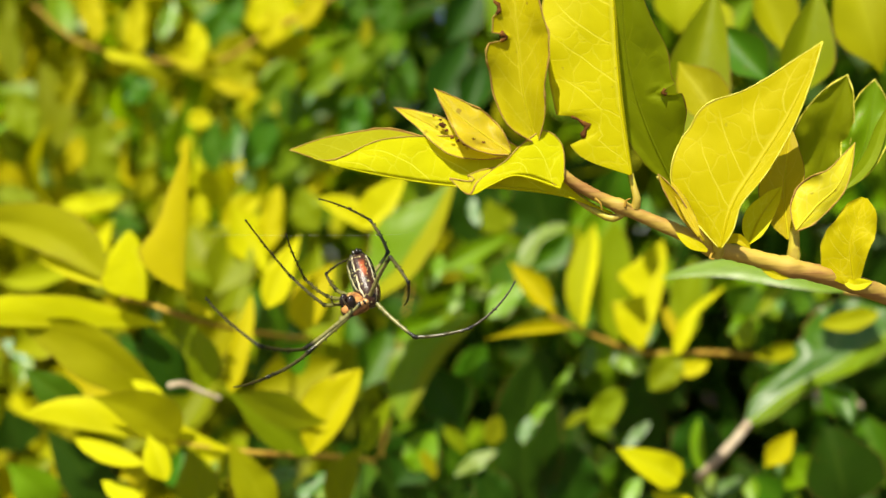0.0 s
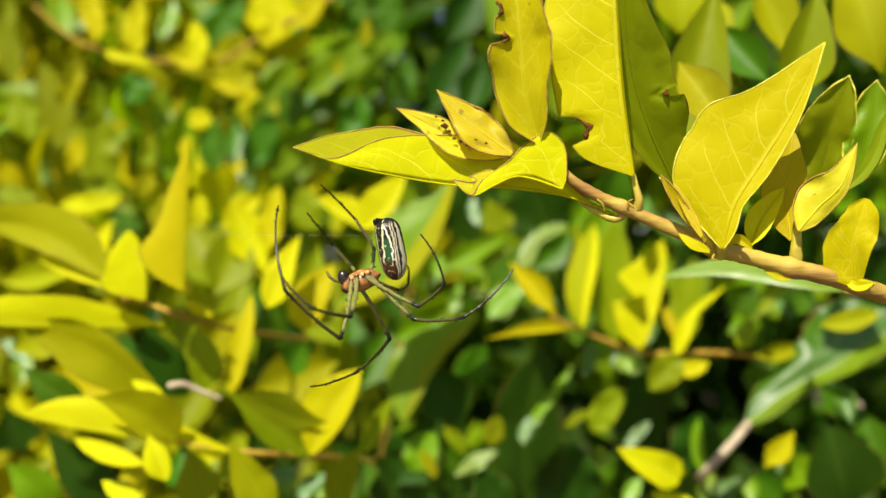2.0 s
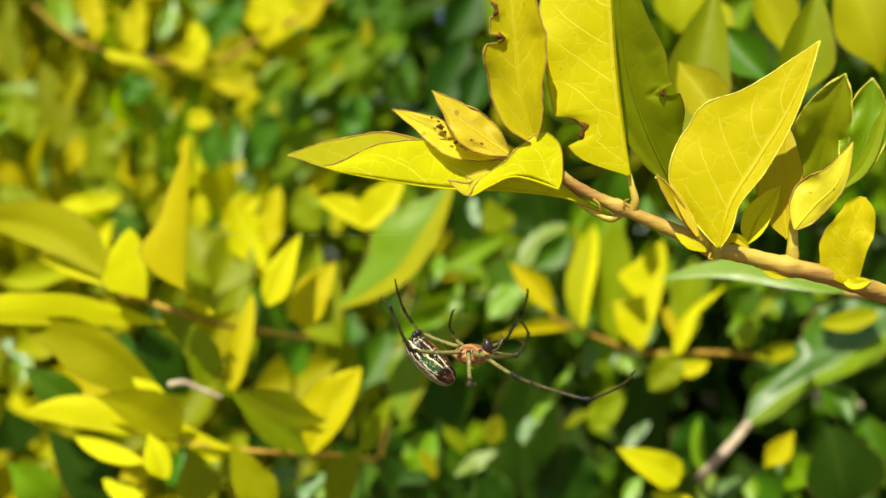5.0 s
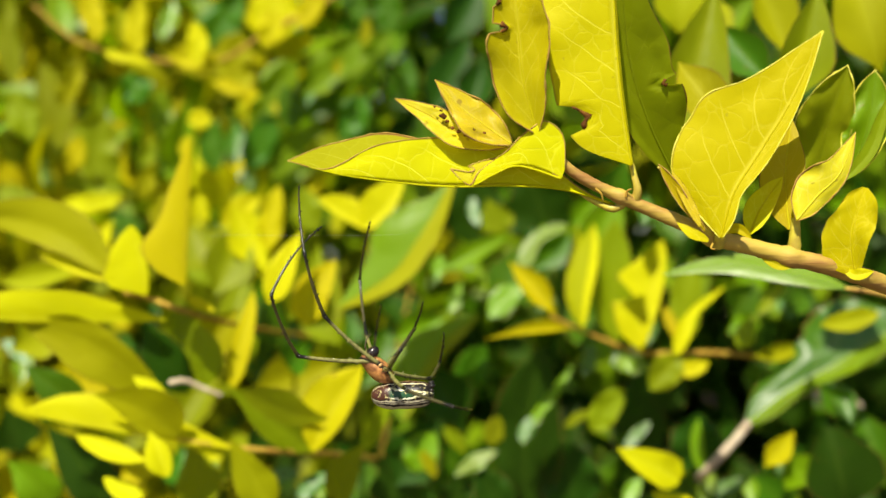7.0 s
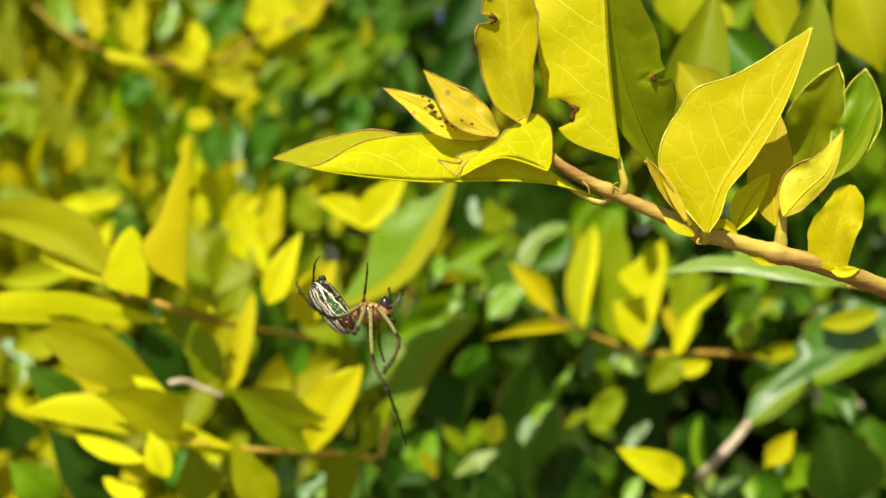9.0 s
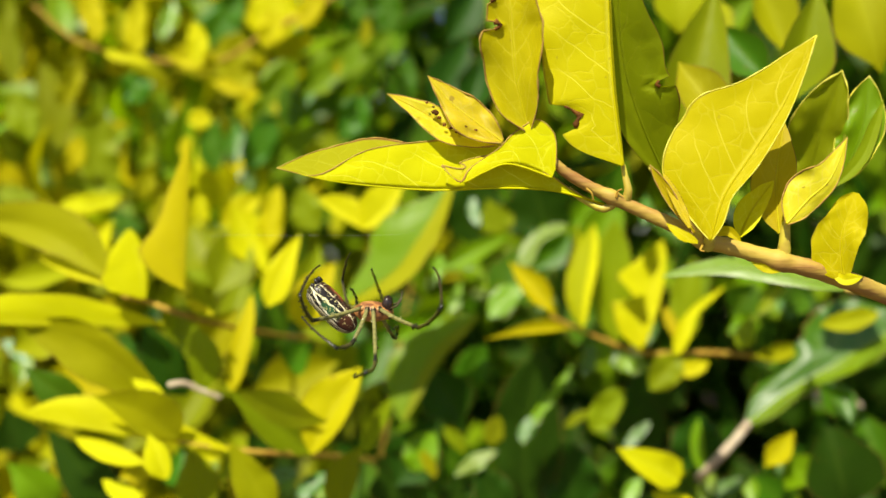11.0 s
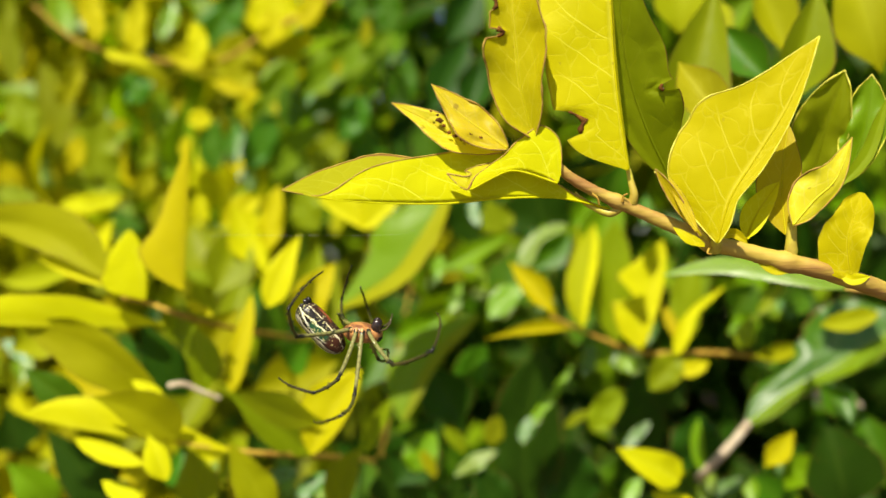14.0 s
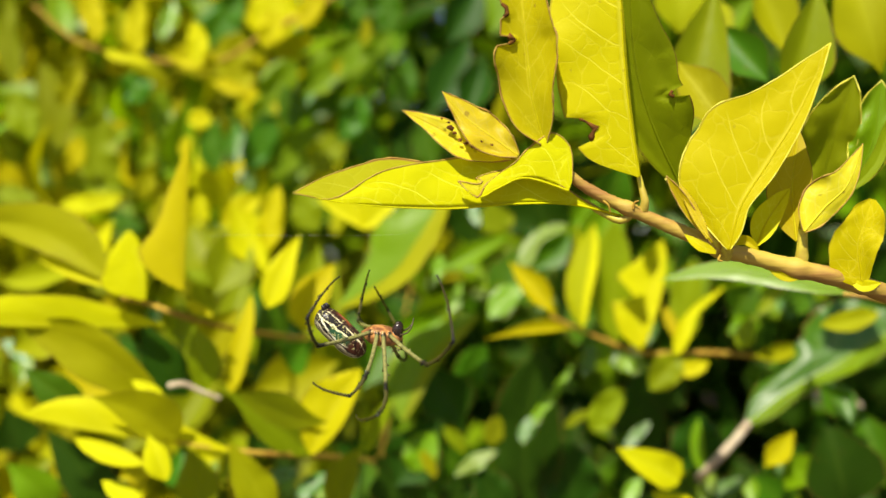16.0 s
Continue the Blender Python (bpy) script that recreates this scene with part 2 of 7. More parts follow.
def blade(twig, rib, left, right, tone, fine=False, upper="", lift=(0.2, 0.2), cup=0.0, wave=0.22, tilt=0.0, bites=(), margin="", label=""):
    """One leaf with a bent rib, as a part of its twig. rib: places in mm from base to tip. left and right: the half
    widths in mm as the lens sees them, in even steps along the rib (below zero: that half is folded over to the other
    side). lift: how far each half rises towards the lens for
    each mm of width, cup: how its edge rises further, tilt: how the whole blade leans back to the light. margin: a
    dried or pale edge. bites = (side, along, half length, depth).
    The left half can have a tone of its own, on some leaves with shade or sunlight put into it."""
    global leaf_count
    leaf_count += 1
    seed = leaf_count
    nv, nu = (72 if bites else 40, 9) if fine else (16, 4)
    line = smooth_line([P(*p) for p in rib], nv + 1)
    base = line[0].copy()
    bm = bmesh.new()
    uv = bm.loops.layers.uv.new("leaf")
    rows = []
    for i, q in enumerate(line):
        v = i / nv
        along = (line[min(i + 1, nv)] - line[max(i - 1, 0)]).normalized()
        face = LENS_AT - q
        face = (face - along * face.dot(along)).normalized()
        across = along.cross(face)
        row = []
        for j in range(-nu, nu + 1):
            u = j / nu
            s = 1 if j > 0 else -1
            h = signed(right if j > 0 else left, v) / 1000
            h *= 1 + 0.05 * noise.noise(Vector((v * 9.0, seed * 1.7, 2.0 * s)))
            for side, at, span, depth in bites:
                if side == s and abs(v - at) < span:
                    h *= 1 - depth * (1 - (abs(v - at) / span) ** 2) ** 0.4 * (0.9 + 0.25 * noise.noise(Vector((v * 70, seed, 0))))
            a = abs(u)
            rise = abs(h) * (a * lift[j > 0] + cup * a ** 3 + 0.10 * a * (1 - a))
            rise += wave * abs(h) * a ** 1.4 * noise.noise(Vector((v * 4.5 + seed * 7.3, 1.6 * s * a, seed * 3.1)))
            rise -= tilt * across.z * s * h * a
            row.append((bm.verts.new(q + across * (s * h * a) + face * rise - base), u * 0.5 + 0.5, v))
        rows.append(row)
    for r0, r1 in zip(rows, rows[1:]):
        for k in range(2 * nu):
            quad = (r0[k], r0[k + 1], r1[k + 1], r1[k])
            f = bm.faces.new([c[0] for c in quad])
            # left half in its own tone, on some leaves to paint in shade
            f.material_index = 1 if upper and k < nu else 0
            for loop, c in zip(f.loops, quad):
                loop[uv].uv = (c[1], c[2])
    spine = [r[nu][0].co.copy() for r in rows]
    edges = {s: [(i / nv, r[nu + s * nu][0].co.copy()) for i, r in enumerate(rows)] for s in (-1, 1)}
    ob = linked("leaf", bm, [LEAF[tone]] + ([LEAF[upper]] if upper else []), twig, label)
    ob.matrix_basis = Matrix.Translation(base)
    if fine:
        bm = bmesh.new()
        tube(bm, spine, [0.00014 * (1 - i / nv) ** 0.7 + 0.00004 for i in range(nv + 1)], 6)
        part("midrib", bm, LEAF[tone], ob)
    for s, edge in edges.items() if margin else ():
        bm = bmesh.new()
        tube(bm, [p for _, p in edge], [0.00005 + 0.00016 * abs(noise.noise(p * 500)) for _, p in edge], 5)
        part("leaf_edge", bm, MARGIN[margin], ob)
    for side, at, span, _ in bites:
        gnawed = [p for v, p in edges[side] if abs(v - at) < span * 1.05]
        bm = bmesh.new()
        tube(bm, gnawed, [0.00016 + 0.00055 * abs(noise.noise(p * 2600)) for p in gnawed], 6, 0.4)
        part("gnawed_edge", bm, SCAR, ob, "brown dried gnawed edge")
    return ob


def specks(ob, places):
    """Dry brown crumbs on a leaf: x, y, z in mm and the radius in mm."""
    for x, y, z, r in places:
        bm = bmesh.new()
        at = P(x, y, z) - ob.matrix_basis.translation
        bmesh.ops.create_icosphere(bm, subdivisions=2, radius=r / 1000, matrix=Matrix.Translation(at) @ Matrix.Diagonal((1, 0.5, 0.8, 1)))
        for v in bm.verts:
            v.co += (v.co - at) * 0.7 * noise.noise(v.co * 4000)
        part("dried_spot", bm, SCAR, ob, "reddish brown dried spot")


def stem(twig, points, r0, r1, material, name="stem", knots=0.12, label="", nodes=(), groove=0.0):
    """A twig's wood along points in mm, from radius r0 to r1 in mm."""
    line = smooth_line([P(*p) for p in points], 9 * len(points))
    bm = bmesh.new()
    n = len(line) - 1
    radii = [(r0 + (r1 - r0) * i / n) / 1000 * (1 + sum(0.35 * math.exp(-(((i / n) - k) * 45) ** 2) for k in nodes)) for i in range(n + 1)]
    tube(bm, line, radii, 14 if groove else 10, knots, groove)
    return part(name, bm, material, twig, label)


def thing(name, label, category, group="", at=(0, 0, 0)):
    ob = new(name)
    ob.empty_display_size = 0.01
    return tagged(ob, label, category, group)


# ---- the plants: twigs in front of the hedge, and the hedge ----

branch = thing("shrub_branch", "golden-leaved shrub branch with reddish stem, hanging in front", "branch")
stem(branch, ((15.6, 130, 11.1), (17.9, 130.5, 9.2), (20.7, 131, 7.6), (24.7, 131.5, 5.8), (28.7, 132, 4.1), (32.7, 132, 2.4), (37.8, 132, 0.2), (43, 132.5, -1.1), (48.7, 133, -2.6), (53.7, 133.5, -3.7), (63.7, 138, -6.5), (86.2, 150, -14.2), (121.4, 175, -33.2)), 0.66, 1.5, BARK_YOUNG, nodes=(0.245, 0.49, 0.66), groove=0.09)
stem(branch, ((18.7, 133, 7), (21, 132.6, 5.4), (23.6, 132, 4.3), (25.3, 131.5, 5.4)), 0.4, 0.62, PETIOLE, name="petiole")
stem(branch, ((25.9, 131, 10.4), (26.3, 131, 8.6), (26.7, 131, 6.9), (26.6, 131.5, 5.7)), 0.34, 0.7, PETIOLE, name="petiole")
stem(branch, ((37.7, 130, 1.3), (37.9, 130.6, 0.1), (37.9, 131.6, -0.7)), 0.7, 0.95, PETIOLE, name="petiole")
stem(branch, ((48.9, 132, 2.9), (48.9, 132.4, 0.5), (49, 133, -2.1)), 0.55, 1.0, PETIOLE, name="side_shoot")
stem(branch, ((8.4, 129.6, 13), (12.1, 130, 11.7), (16, 130.4, 10.5)), 0.35, 0.75, PETIOLE, name="shoot_tip")
stem(branch, ((34, 129.6, 4.9), (35.3, 130, 3), (37.2, 131, 0.7)), 0.22, 0.4, BARK_YOUNG, name="dry_shoot")
stem(branch, ((29.2, 129.6, 9.9), (32.1, 129.8, 6.1), (34.6, 130, 3), (36.9, 131, 0.5)), 0.16, 0.45, PETIOLE, name="dry_shoot")
stem(branch, ((20.8, 130.2, 6.9), (21.5, 130, 6.3), (21.8, 130.2, 5.3)), 0.2, 0.1, BARK_TWIG, name="bud_scar")
stem(branch, ((25, 130.4, 5.8), (25.1, 130.2, 6.6), (25.7, 130, 6.9)), 0.2, 0.1, BARK_TWIG, name="bud_scar")
stem(branch, ((37.1, 130.6, -0.4), (36.6, 130.2, -1.2), (37.1, 130, -1.4)), 0.2, 0.1, BARK_TWIG, name="bud_scar")
# the far half's shade is painted in with the darker tone
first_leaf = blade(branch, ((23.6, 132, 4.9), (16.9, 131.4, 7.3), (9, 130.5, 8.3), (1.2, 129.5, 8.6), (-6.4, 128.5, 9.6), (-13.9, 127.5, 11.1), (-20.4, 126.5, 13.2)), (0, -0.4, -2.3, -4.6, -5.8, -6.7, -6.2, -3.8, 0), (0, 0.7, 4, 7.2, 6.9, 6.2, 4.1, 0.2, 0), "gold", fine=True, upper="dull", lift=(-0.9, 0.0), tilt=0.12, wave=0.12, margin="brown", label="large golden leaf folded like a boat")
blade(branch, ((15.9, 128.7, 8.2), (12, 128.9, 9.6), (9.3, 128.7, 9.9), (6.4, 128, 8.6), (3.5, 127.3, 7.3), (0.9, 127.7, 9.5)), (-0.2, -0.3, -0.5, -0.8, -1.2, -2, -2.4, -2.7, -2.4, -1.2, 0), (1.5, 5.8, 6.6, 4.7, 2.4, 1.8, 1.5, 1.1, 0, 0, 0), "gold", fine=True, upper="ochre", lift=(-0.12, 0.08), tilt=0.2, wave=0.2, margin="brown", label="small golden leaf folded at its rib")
young_leaf = blade(branch, ((8.4, 129.5, 12.7), (2.8, 129.8, 14.3), (-1.9, 130.2, 17.1), (-6.7, 130.2, 19.4)), (0.2, 1.3, 2, 1.7, 0.8, 0), (0.2, 1.5, 2.2, 1.7, 0.9, 0), "young", fine=True, lift=(0.5, 0.1), wave=0.9, margin="brown", label="young golden leaf with brown edge", tilt=0.35)
pointed_leaf = blade(branch, ((9.1, 128.8, 13), (5.8, 129, 15.4), (2.4, 129.3, 18), (-1.2, 129.8, 21.9)), (0.3, 1.7, 2.5, 2, 0.9, 0), (0.3, 1.7, 2.4, 2.5, 1.5, 0), "young", fine=True, lift=(0.6, -0.3), wave=0.9, margin="brown", label="young pointed golden leaf with brown edge", tilt=0.35)
blade(branch, ((12.6, 128.8, 14.6), (10.8, 128.3, 21.4), (10.2, 128.1, 26.7), (9.7, 127.7, 31.2), (9.2, 127.7, 38.1)), (0.5, 3, 3.9, 4.2, 4.3, 3.4, 3, 2.4, 0), (0.4, 2.1, 2.9, 3.7, 4, 4, 3.5, 2.6, 0), "ochre", fine=True, lift=(0.25, 0.45), cup=0.35, wave=0.4, margin="brown", bites=((-1, 0.61, 0.036, 0.62), (-1, 0.79, 0.03, 0.35)), label="cupped ochre leaf with chewed edge", tilt=0.15)
blade(branch, ((25.7, 129.7, 10.1), (24.3, 129.2, 18.5), (23.5, 129, 26.2), (23, 128.7, 33.8), (21.9, 128.8, 45.3)), (0.2, 6.4, 8.4, 9, 9.2, 9.8, 9.7, 6.5, 0), (0.2, 0.3, 0.4, 0.4, 0.4, 0.4, 0.3, 0.2, 0), "gold", fine=True, lift=(0.12, -2.5), wave=0.16, bites=((-1, 0.22, 0.05, 0.42),), label="broad golden leaf with a chewed notch", tilt=0.1)
blade(branch, ((35.1, 143.7, 9.3), (30.7, 140.8, 16.8), (27.6, 138.2, 23.9), (25.9, 135.6, 30.7), (24.7, 131.6, 40.8)), (0.2, 2.5, 3.4, 3.4, 3.1, 2.3, 0), (0.2, 3.8, 6.2, 5.7, 5.6, 3.3, 0), "moss", fine=True, lift=(0.1, 0.15), tilt=-0.3, wave=0.3, bites=((1, 0.43, 0.022, 0.42),), label="olive leaf with a small brown hole")
blade(branch, ((37.5, 128.7, 0.1), (39.2, 128.3, 6.2), (42.7, 127.9, 11.9), (46.6, 127.1, 18.6), (50.5, 126.4, 27.6)), (0.2, 4, 9.1, 10.2, 10.5, 9.4, 6.5, 3, 0), (0.2, 1.1, 1, 1.4, 1.6, 1.4, 1.1, 0.6, 0), "gold", fine=True, lift=(0.1, 0.2), wave=0.14, margin="pale", label="broad golden leaf with pale net veins", tilt=0.1)
blade(branch, ((48.3, 132.8, 1.3), (48.5, 135, 8.9), (50.3, 137.2, 17.6)), (0.2, 2.2, 3.4, 3.1, 1.6, 0), (0.2, 1.6, 2.4, 2.6, 1.4, 0), "ochre", fine=True, lift=(0.3, 0.2), tilt=0.15)
blade(branch, ((42.7, 132.6, 0.7), (44.5, 133.4, 4.4), (48, 134.4, 8.9)), (0.2, 1.6, 2.1, 1.4, 0), (0.2, 1.3, 1.6, 1.1, 0), "gold", fine=True, lift=(0.2, 0.4), tilt=0.1)
blade(branch, ((38.7, 130.6, 0.9), (40.3, 130.1, 1.3), (42, 129.5, 0)), (0.2, 0.8, 0.7, 0), (0.2, 0.5, 0.5, 0), "gold", lift=(0.5, 0.2), tilt=0.1)
blade(branch, ((48.3, 130.1, 2.6), (51.2, 130.3, 5.9), (54.1, 129.7, 9), (56.5, 130.3, 14.6)), (0.2, 2.8, 3.6, 3.1, 1.5, 0), (0.2, 1.3, 1.5, 1.2, 0.7, 0), "young", fine=True, lift=(0.3, -0.6), wave=0.3, margin="brown", tilt=0.35)
blade(branch, ((57.4, 132.5, -5.3), (56.6, 131.9, 0.1), (57.2, 131.6, 3.6), (58.4, 131.6, 7.1)), (0.4, 3.6, 3.9, 3.3, 2.5, 1.9, 0.4), (0.4, 1.4, 2.4, 2.8, 2.7, 2, 0.4), "gold", fine=True, lift=(0.3, 0.3), wave=0.4, tilt=0.1)
blade(branch, ((56, 133, -4), (57.1, 131.9, -5), (59.6, 131.6, -4.5)), (0.2, 0.7, 0.9, 0), (0.2, 0.6, 0.7, 0), "gold", lift=(0.3, 0.3), tilt=0.1)
blade(branch, ((60.2, 154.4, 10.2), (61.1, 150.7, 18.5), (62.8, 147.5, 27.1)), (0.3, 3.6, 4.8, 4.5, 2.7, 0), (0.3, 2.3, 3.4, 3.2, 2, 0), "moss", fine=True, lift=(0.2, 0.5), tilt=-0.5, wave=1.0, margin="pale")
blade(branch, ((63.7, 149.7, 9.9), (66.4, 148.7, 17.8), (67.4, 148.3, 26.5)), (0.3, 2.1, 3.4, 3.4, 2.1, 0), (0.3, 2.1, 3, 3.2, 1.9, 0), "lime", fine=True, lift=(0.5, 0.2), tilt=-0.2, wave=1.0, margin="pale")
blade(branch, ((61.9, 146.9, 9.3), (65.9, 146.6, 14), (68.6, 145.9, 22.6)), (0.3, 1, 1.1, 0.9, 0), (0.3, 0.9, 1, 0.8, 0), "moss", lift=(0.4, 0.2), tilt=-0.15)
blade(branch, ((35.4, 128.9, 1.1), (32.8, 128.8, 4.5), (30.7, 128.9, 7.9), (29.2, 129, 10.2)), (0.2, 0.5, 0.7, 0.5, 0), (0.2, 0.6, 0.8, 0.5, 0), "ochre", fine=True, lift=(0.4, 0.4), margin="brown", tilt=0.15)
blade(branch, ((34.4, 127.5, 1.7), (32.6, 128.5, 5.7), (31, 129.3, 9.3)), (0.2, 0.5, 0.6, 0.4, 0), (0.2, 0.7, 0.8, 0.5, 0), "young", fine=True, lift=(0.5, 0.3), tilt=0.35)
blade(branch, ((35.6, 127.9, -0.2), (33.4, 127.4, 0.8), (31.3, 127.9, 2.3)), (0.2, 0.5, 0.8, 0.5, 0), (0.2, 0.6, 0.6, 0.4, 0), "gold", lift=(0.6, -0.4), tilt=0.1)
blade(branch, ((44.2, 132.5, -2.3), (46.2, 132.2, -3.5), (48.4, 132.1, -4)), (0.2, 0.5, 0.5, 0), (0.2, 0.6, 0.6, 0), "ochre", lift=(0.3, 0.3), tilt=0.15)
specks(young_leaf, ((-0.08, 129.20, 16.83, 0.50), (0.46, 129.20, 16.14, 0.31), (-0.38, 129.00, 17.57, 0.23), (-1.23, 129.00, 18.11, 0.19)))
specks(pointed_leaf, ((1.22, 128.50, 15.13, 0.34), (2.06, 128.30, 14.65, 0.31), (2.90, 128.40, 14.13, 0.23), (4.12, 128.20, 14.87, 0.27), (3.82, 128.30, 14.12, 0.34), (5.50, 128.40, 14.43, 0.23), (5.97, 128.70, 13.70, 0.23), (4.90, 128.60, 13.54, 0.19)))

twig_low = thing("leafy_twig", "lime-green glossy leaf on a thin twig under the branch", "twig", "twigs of the hedge")
stem(twig_low, ((74.4, 176, -7.9), (86.4, 178, -10.5), (111.8, 185, -21.9)), 0.4, 0.8, BARK_YOUNG)
blade(twig_low, ((76.2, 179, -8), (66.7, 182, -5.7), (56.2, 186.9, -3.9), (43.4, 190.1, -5.8)), (0.2, 1.3, 1.8, 1.8, 1, 0), (0.2, 1.8, 2.4, 2.6, 1.6, 0), "wet_lime", fine=True, lift=(0.3, -0.5), label="glossy lime leaf under the stem", tilt=0.42)

twig_left = thing("leafy_twig", "sunlit golden leaves on a thin brown twig", "twig", "twigs of the hedge")
stem(twig_left, ((-72.1, 213, -10.8), (-69.6, 213, -11.3), (-66.7, 212, -11.9), (-57.5, 213, -15.3), (-52, 240, -20.4), (-38.6, 290, -28.5), (-12.9, 340, -40.2)), 0.6, 0.7, BARK_TWIG)
blade(twig_left, ((-62.5, 212.9, -17), (-78.8, 208.9, -16.6), (-95.6, 205, -16), (-103.9, 203.3, -14.6)), (0.2, 0.6, 0.7, 0.7, 0.6, 0.5, 0), (0.2, 2.7, 5.8, 6.4, 5.9, 4.2, 0), "yellow", lift=(-0.5, 0.5), tilt=0.3)
blade(twig_left, ((-65.5, 207.8, -11.2), (-66.4, 208.8, -4.8), (-69.6, 210.4, 4.1)), (0.6, 6.5, 8.5, 8.2, 6.5, 3.7, 0.4), (0.4, 0.7, 0.9, 1, 1.2, 1.4, 0.4), "yellow", lift=(0.2, -0.4), wave=0.1, tilt=0.3)
blade(twig_left, ((-55.8, 203.2, -8.8), (-56.5, 207.5, 5.1), (-57.6, 216.3, 25.1)), (0.4, 5, 8, 9, 6.7, 5.2, 4, 2.5, 1.1, 0), (0.4, 0.5, 0.5, 0.5, 0.5, 0.5, 0.4, 0.4, 0.2, 0), "yellow", lift=(0.15, -0.8), wave=0.1, tilt=0.3)
blade(twig_left, ((-75.6, 214.8, -7), (-86.6, 216, 1.2), (-99.8, 219.6, 5.6), (-112.5, 221.6, 5.4)), (0.4, 2.3, 3.6, 3.4, 2.1, 0), (0.4, 5.8, 7.3, 5.7, 3.2, 0), "olive", lift=(0.3, 0.15), tilt=-0.1)
blade(twig_left, ((-70.5, 216, -8.5), (-81.8, 216.9, -5.3), (-94.4, 219.1, -1.4)), (0.3, 1.8, 2.3, 1.6, 0), (0.3, 1.6, 2.1, 1.6, 0), "yellow", lift=(0.3, 0.2), tilt=0.3)
blade(twig_left, ((-57.9, 214.5, -12), (-55, 213, -13.3), (-51.3, 212.5, -15)), (0.3, 1.1, 1, 0), (0.3, 1.3, 1.1, 0), "yellow", lift=(0.3, 0.3), tilt=0.3)
blade(twig_left, ((-49.3, 220.6, -33.2), (-47.7, 222.8, -23.1), (-45.8, 227.6, -10.7)), (0.5, 2.1, 2.4, 1.9, 1.1, 0), (0.5, 1.9, 2.4, 2.4, 1.6, 0), "yellow", lift=(0.2, 0.3), tilt=0.3)
blade(twig_left, ((-41.8, 225.4, -13.9), (-38.6, 226.9, -5.5), (-34.6, 230.7, 3.6)), (0.4, 2.7, 3.5, 3, 1.4, 0), (0.4, 3, 3.4, 2.4, 1.1, 0), "yellow", lift=(0.2, 0.4), tilt=0.3)
blade(twig_left, ((-34.2, 235.5, -20.2), (-32.7, 237, -11.8), (-27.5, 240.5, -3.6)), (0.4, 4.2, 4.8, 4.2, 2, 0), (0.4, 3.1, 4, 3.7, 2, 0), "yellow", lift=(0.3, 0.3), tilt=0.3)
blade(twig_left, ((-55.5, 221.1, -32.8), (-55.7, 220, -24.7), (-58.1, 219.9, -17.5)), (0.4, 2.6, 3.7, 2.9, 1, 0), (0.4, 2.9, 3.9, 3.4, 1.3, 0), "moss", lift=(0.3, 0.2), tilt=-0.15)

twig_bottom = thing("leafy_twig", "golden and olive leaves along a reddish low twig", "twig", "twigs of the hedge")
stem(twig_bottom, ((-66.4, 209, -41.1), (-46.9, 211, -44.7), (-34.5, 220, -47.8), (-22.3, 260, -57.7), (-4.3, 300, -71.2), (23.5, 340, -92.8)), 0.6, 0.7, BARK_TWIG)
stem(twig_bottom, ((-61.9, 214, -30.9), (-58.4, 214, -30.4), (-54.9, 215, -32.1), (-50.6, 216, -34)), 0.7, 0.5, BARK_OLD, name="dry_twig")
blade(twig_bottom, ((-46.7, 209.8, -44.8), (-61.3, 208.6, -41.9), (-78.2, 207.4, -39), (-92.3, 207.2, -36.2)), (0.2, 0.5, 0.6, 0.6, 0.5, 0), (0.4, 2.7, 6.4, 7.2, 5.4, 0), "yellow", lift=(-0.5, 0.3), tilt=0.3)
# added olive leaf, standing in for the shadow cast on the long yellow leaf
blade(twig_bottom, ((-57.9, 207, -41.5), (-64.7, 203.6, -35.2), (-74.9, 202.4, -31.4)), (0.4, 3.2, 4.1, 3.2, 1.2, 0), (0.4, 4.6, 5.6, 4.1, 1.5, 0), "olive", lift=(0.2, 0.2), tilt=-0.6)
blade(twig_bottom, ((-62.4, 213.2, -34.9), (-71.6, 207.8, -25.2), (-82.6, 207.6, -19), (-93.4, 208.3, -16.6)), (0.4, 4.7, 6.5, 6.2, 3.5, 0), (0.4, 2.7, 4.2, 4.2, 2.2, 0), "olive", lift=(0.2, 0.2), wave=0.5, tilt=-0.5)
# added yellow leaf, standing in for a sunlit patch on the olive leaf
blade(twig_bottom, ((-59.7, 204.1, -33.6), (-62.8, 204.6, -30.8), (-67.4, 205.2, -28.2)), (0.2, 1.5, 2.1, 1.2, 0), (0.2, 1.3, 1.7, 1.1, 0), "yellow", lift=(0.3, 0.3), tilt=0.3)
blade(twig_bottom, ((-29.3, 210.2, -45.4), (-25.1, 210.8, -37.2), (-18.2, 212, -26.6)), (0.4, 3.3, 5.8, 7.3, 6.8, 3.3, 0), (0.4, 1.8, 2.8, 3.3, 3, 1.8, 0), "yellow", lift=(0.2, 0.5), wave=0.3, tilt=0.2)
blade(twig_bottom, ((-30.4, 220.3, -47.8), (-39, 215.8, -39), (-48.4, 212, -31.6)), (0.4, 3.6, 4.9, 3.9, 1.5, 0), (0.4, 3.3, 4.6, 3.9, 1.5, 0), "moss", lift=(0.3, 0.3), tilt=-0.7)
# added moss leaf, standing in for shadow patches on the broad yellow leaf
blade(twig_bottom, ((-43.8, 205.1, -31.3), (-33.9, 208, -36.7), (-25.2, 208, -38)), (0.4, 3.2, 4.4, 3.4, 1.2, 0), (0.4, 1.7, 2.5, 2.2, 1, 0), "moss", lift=(0.2, 0.2), tilt=-0.8)
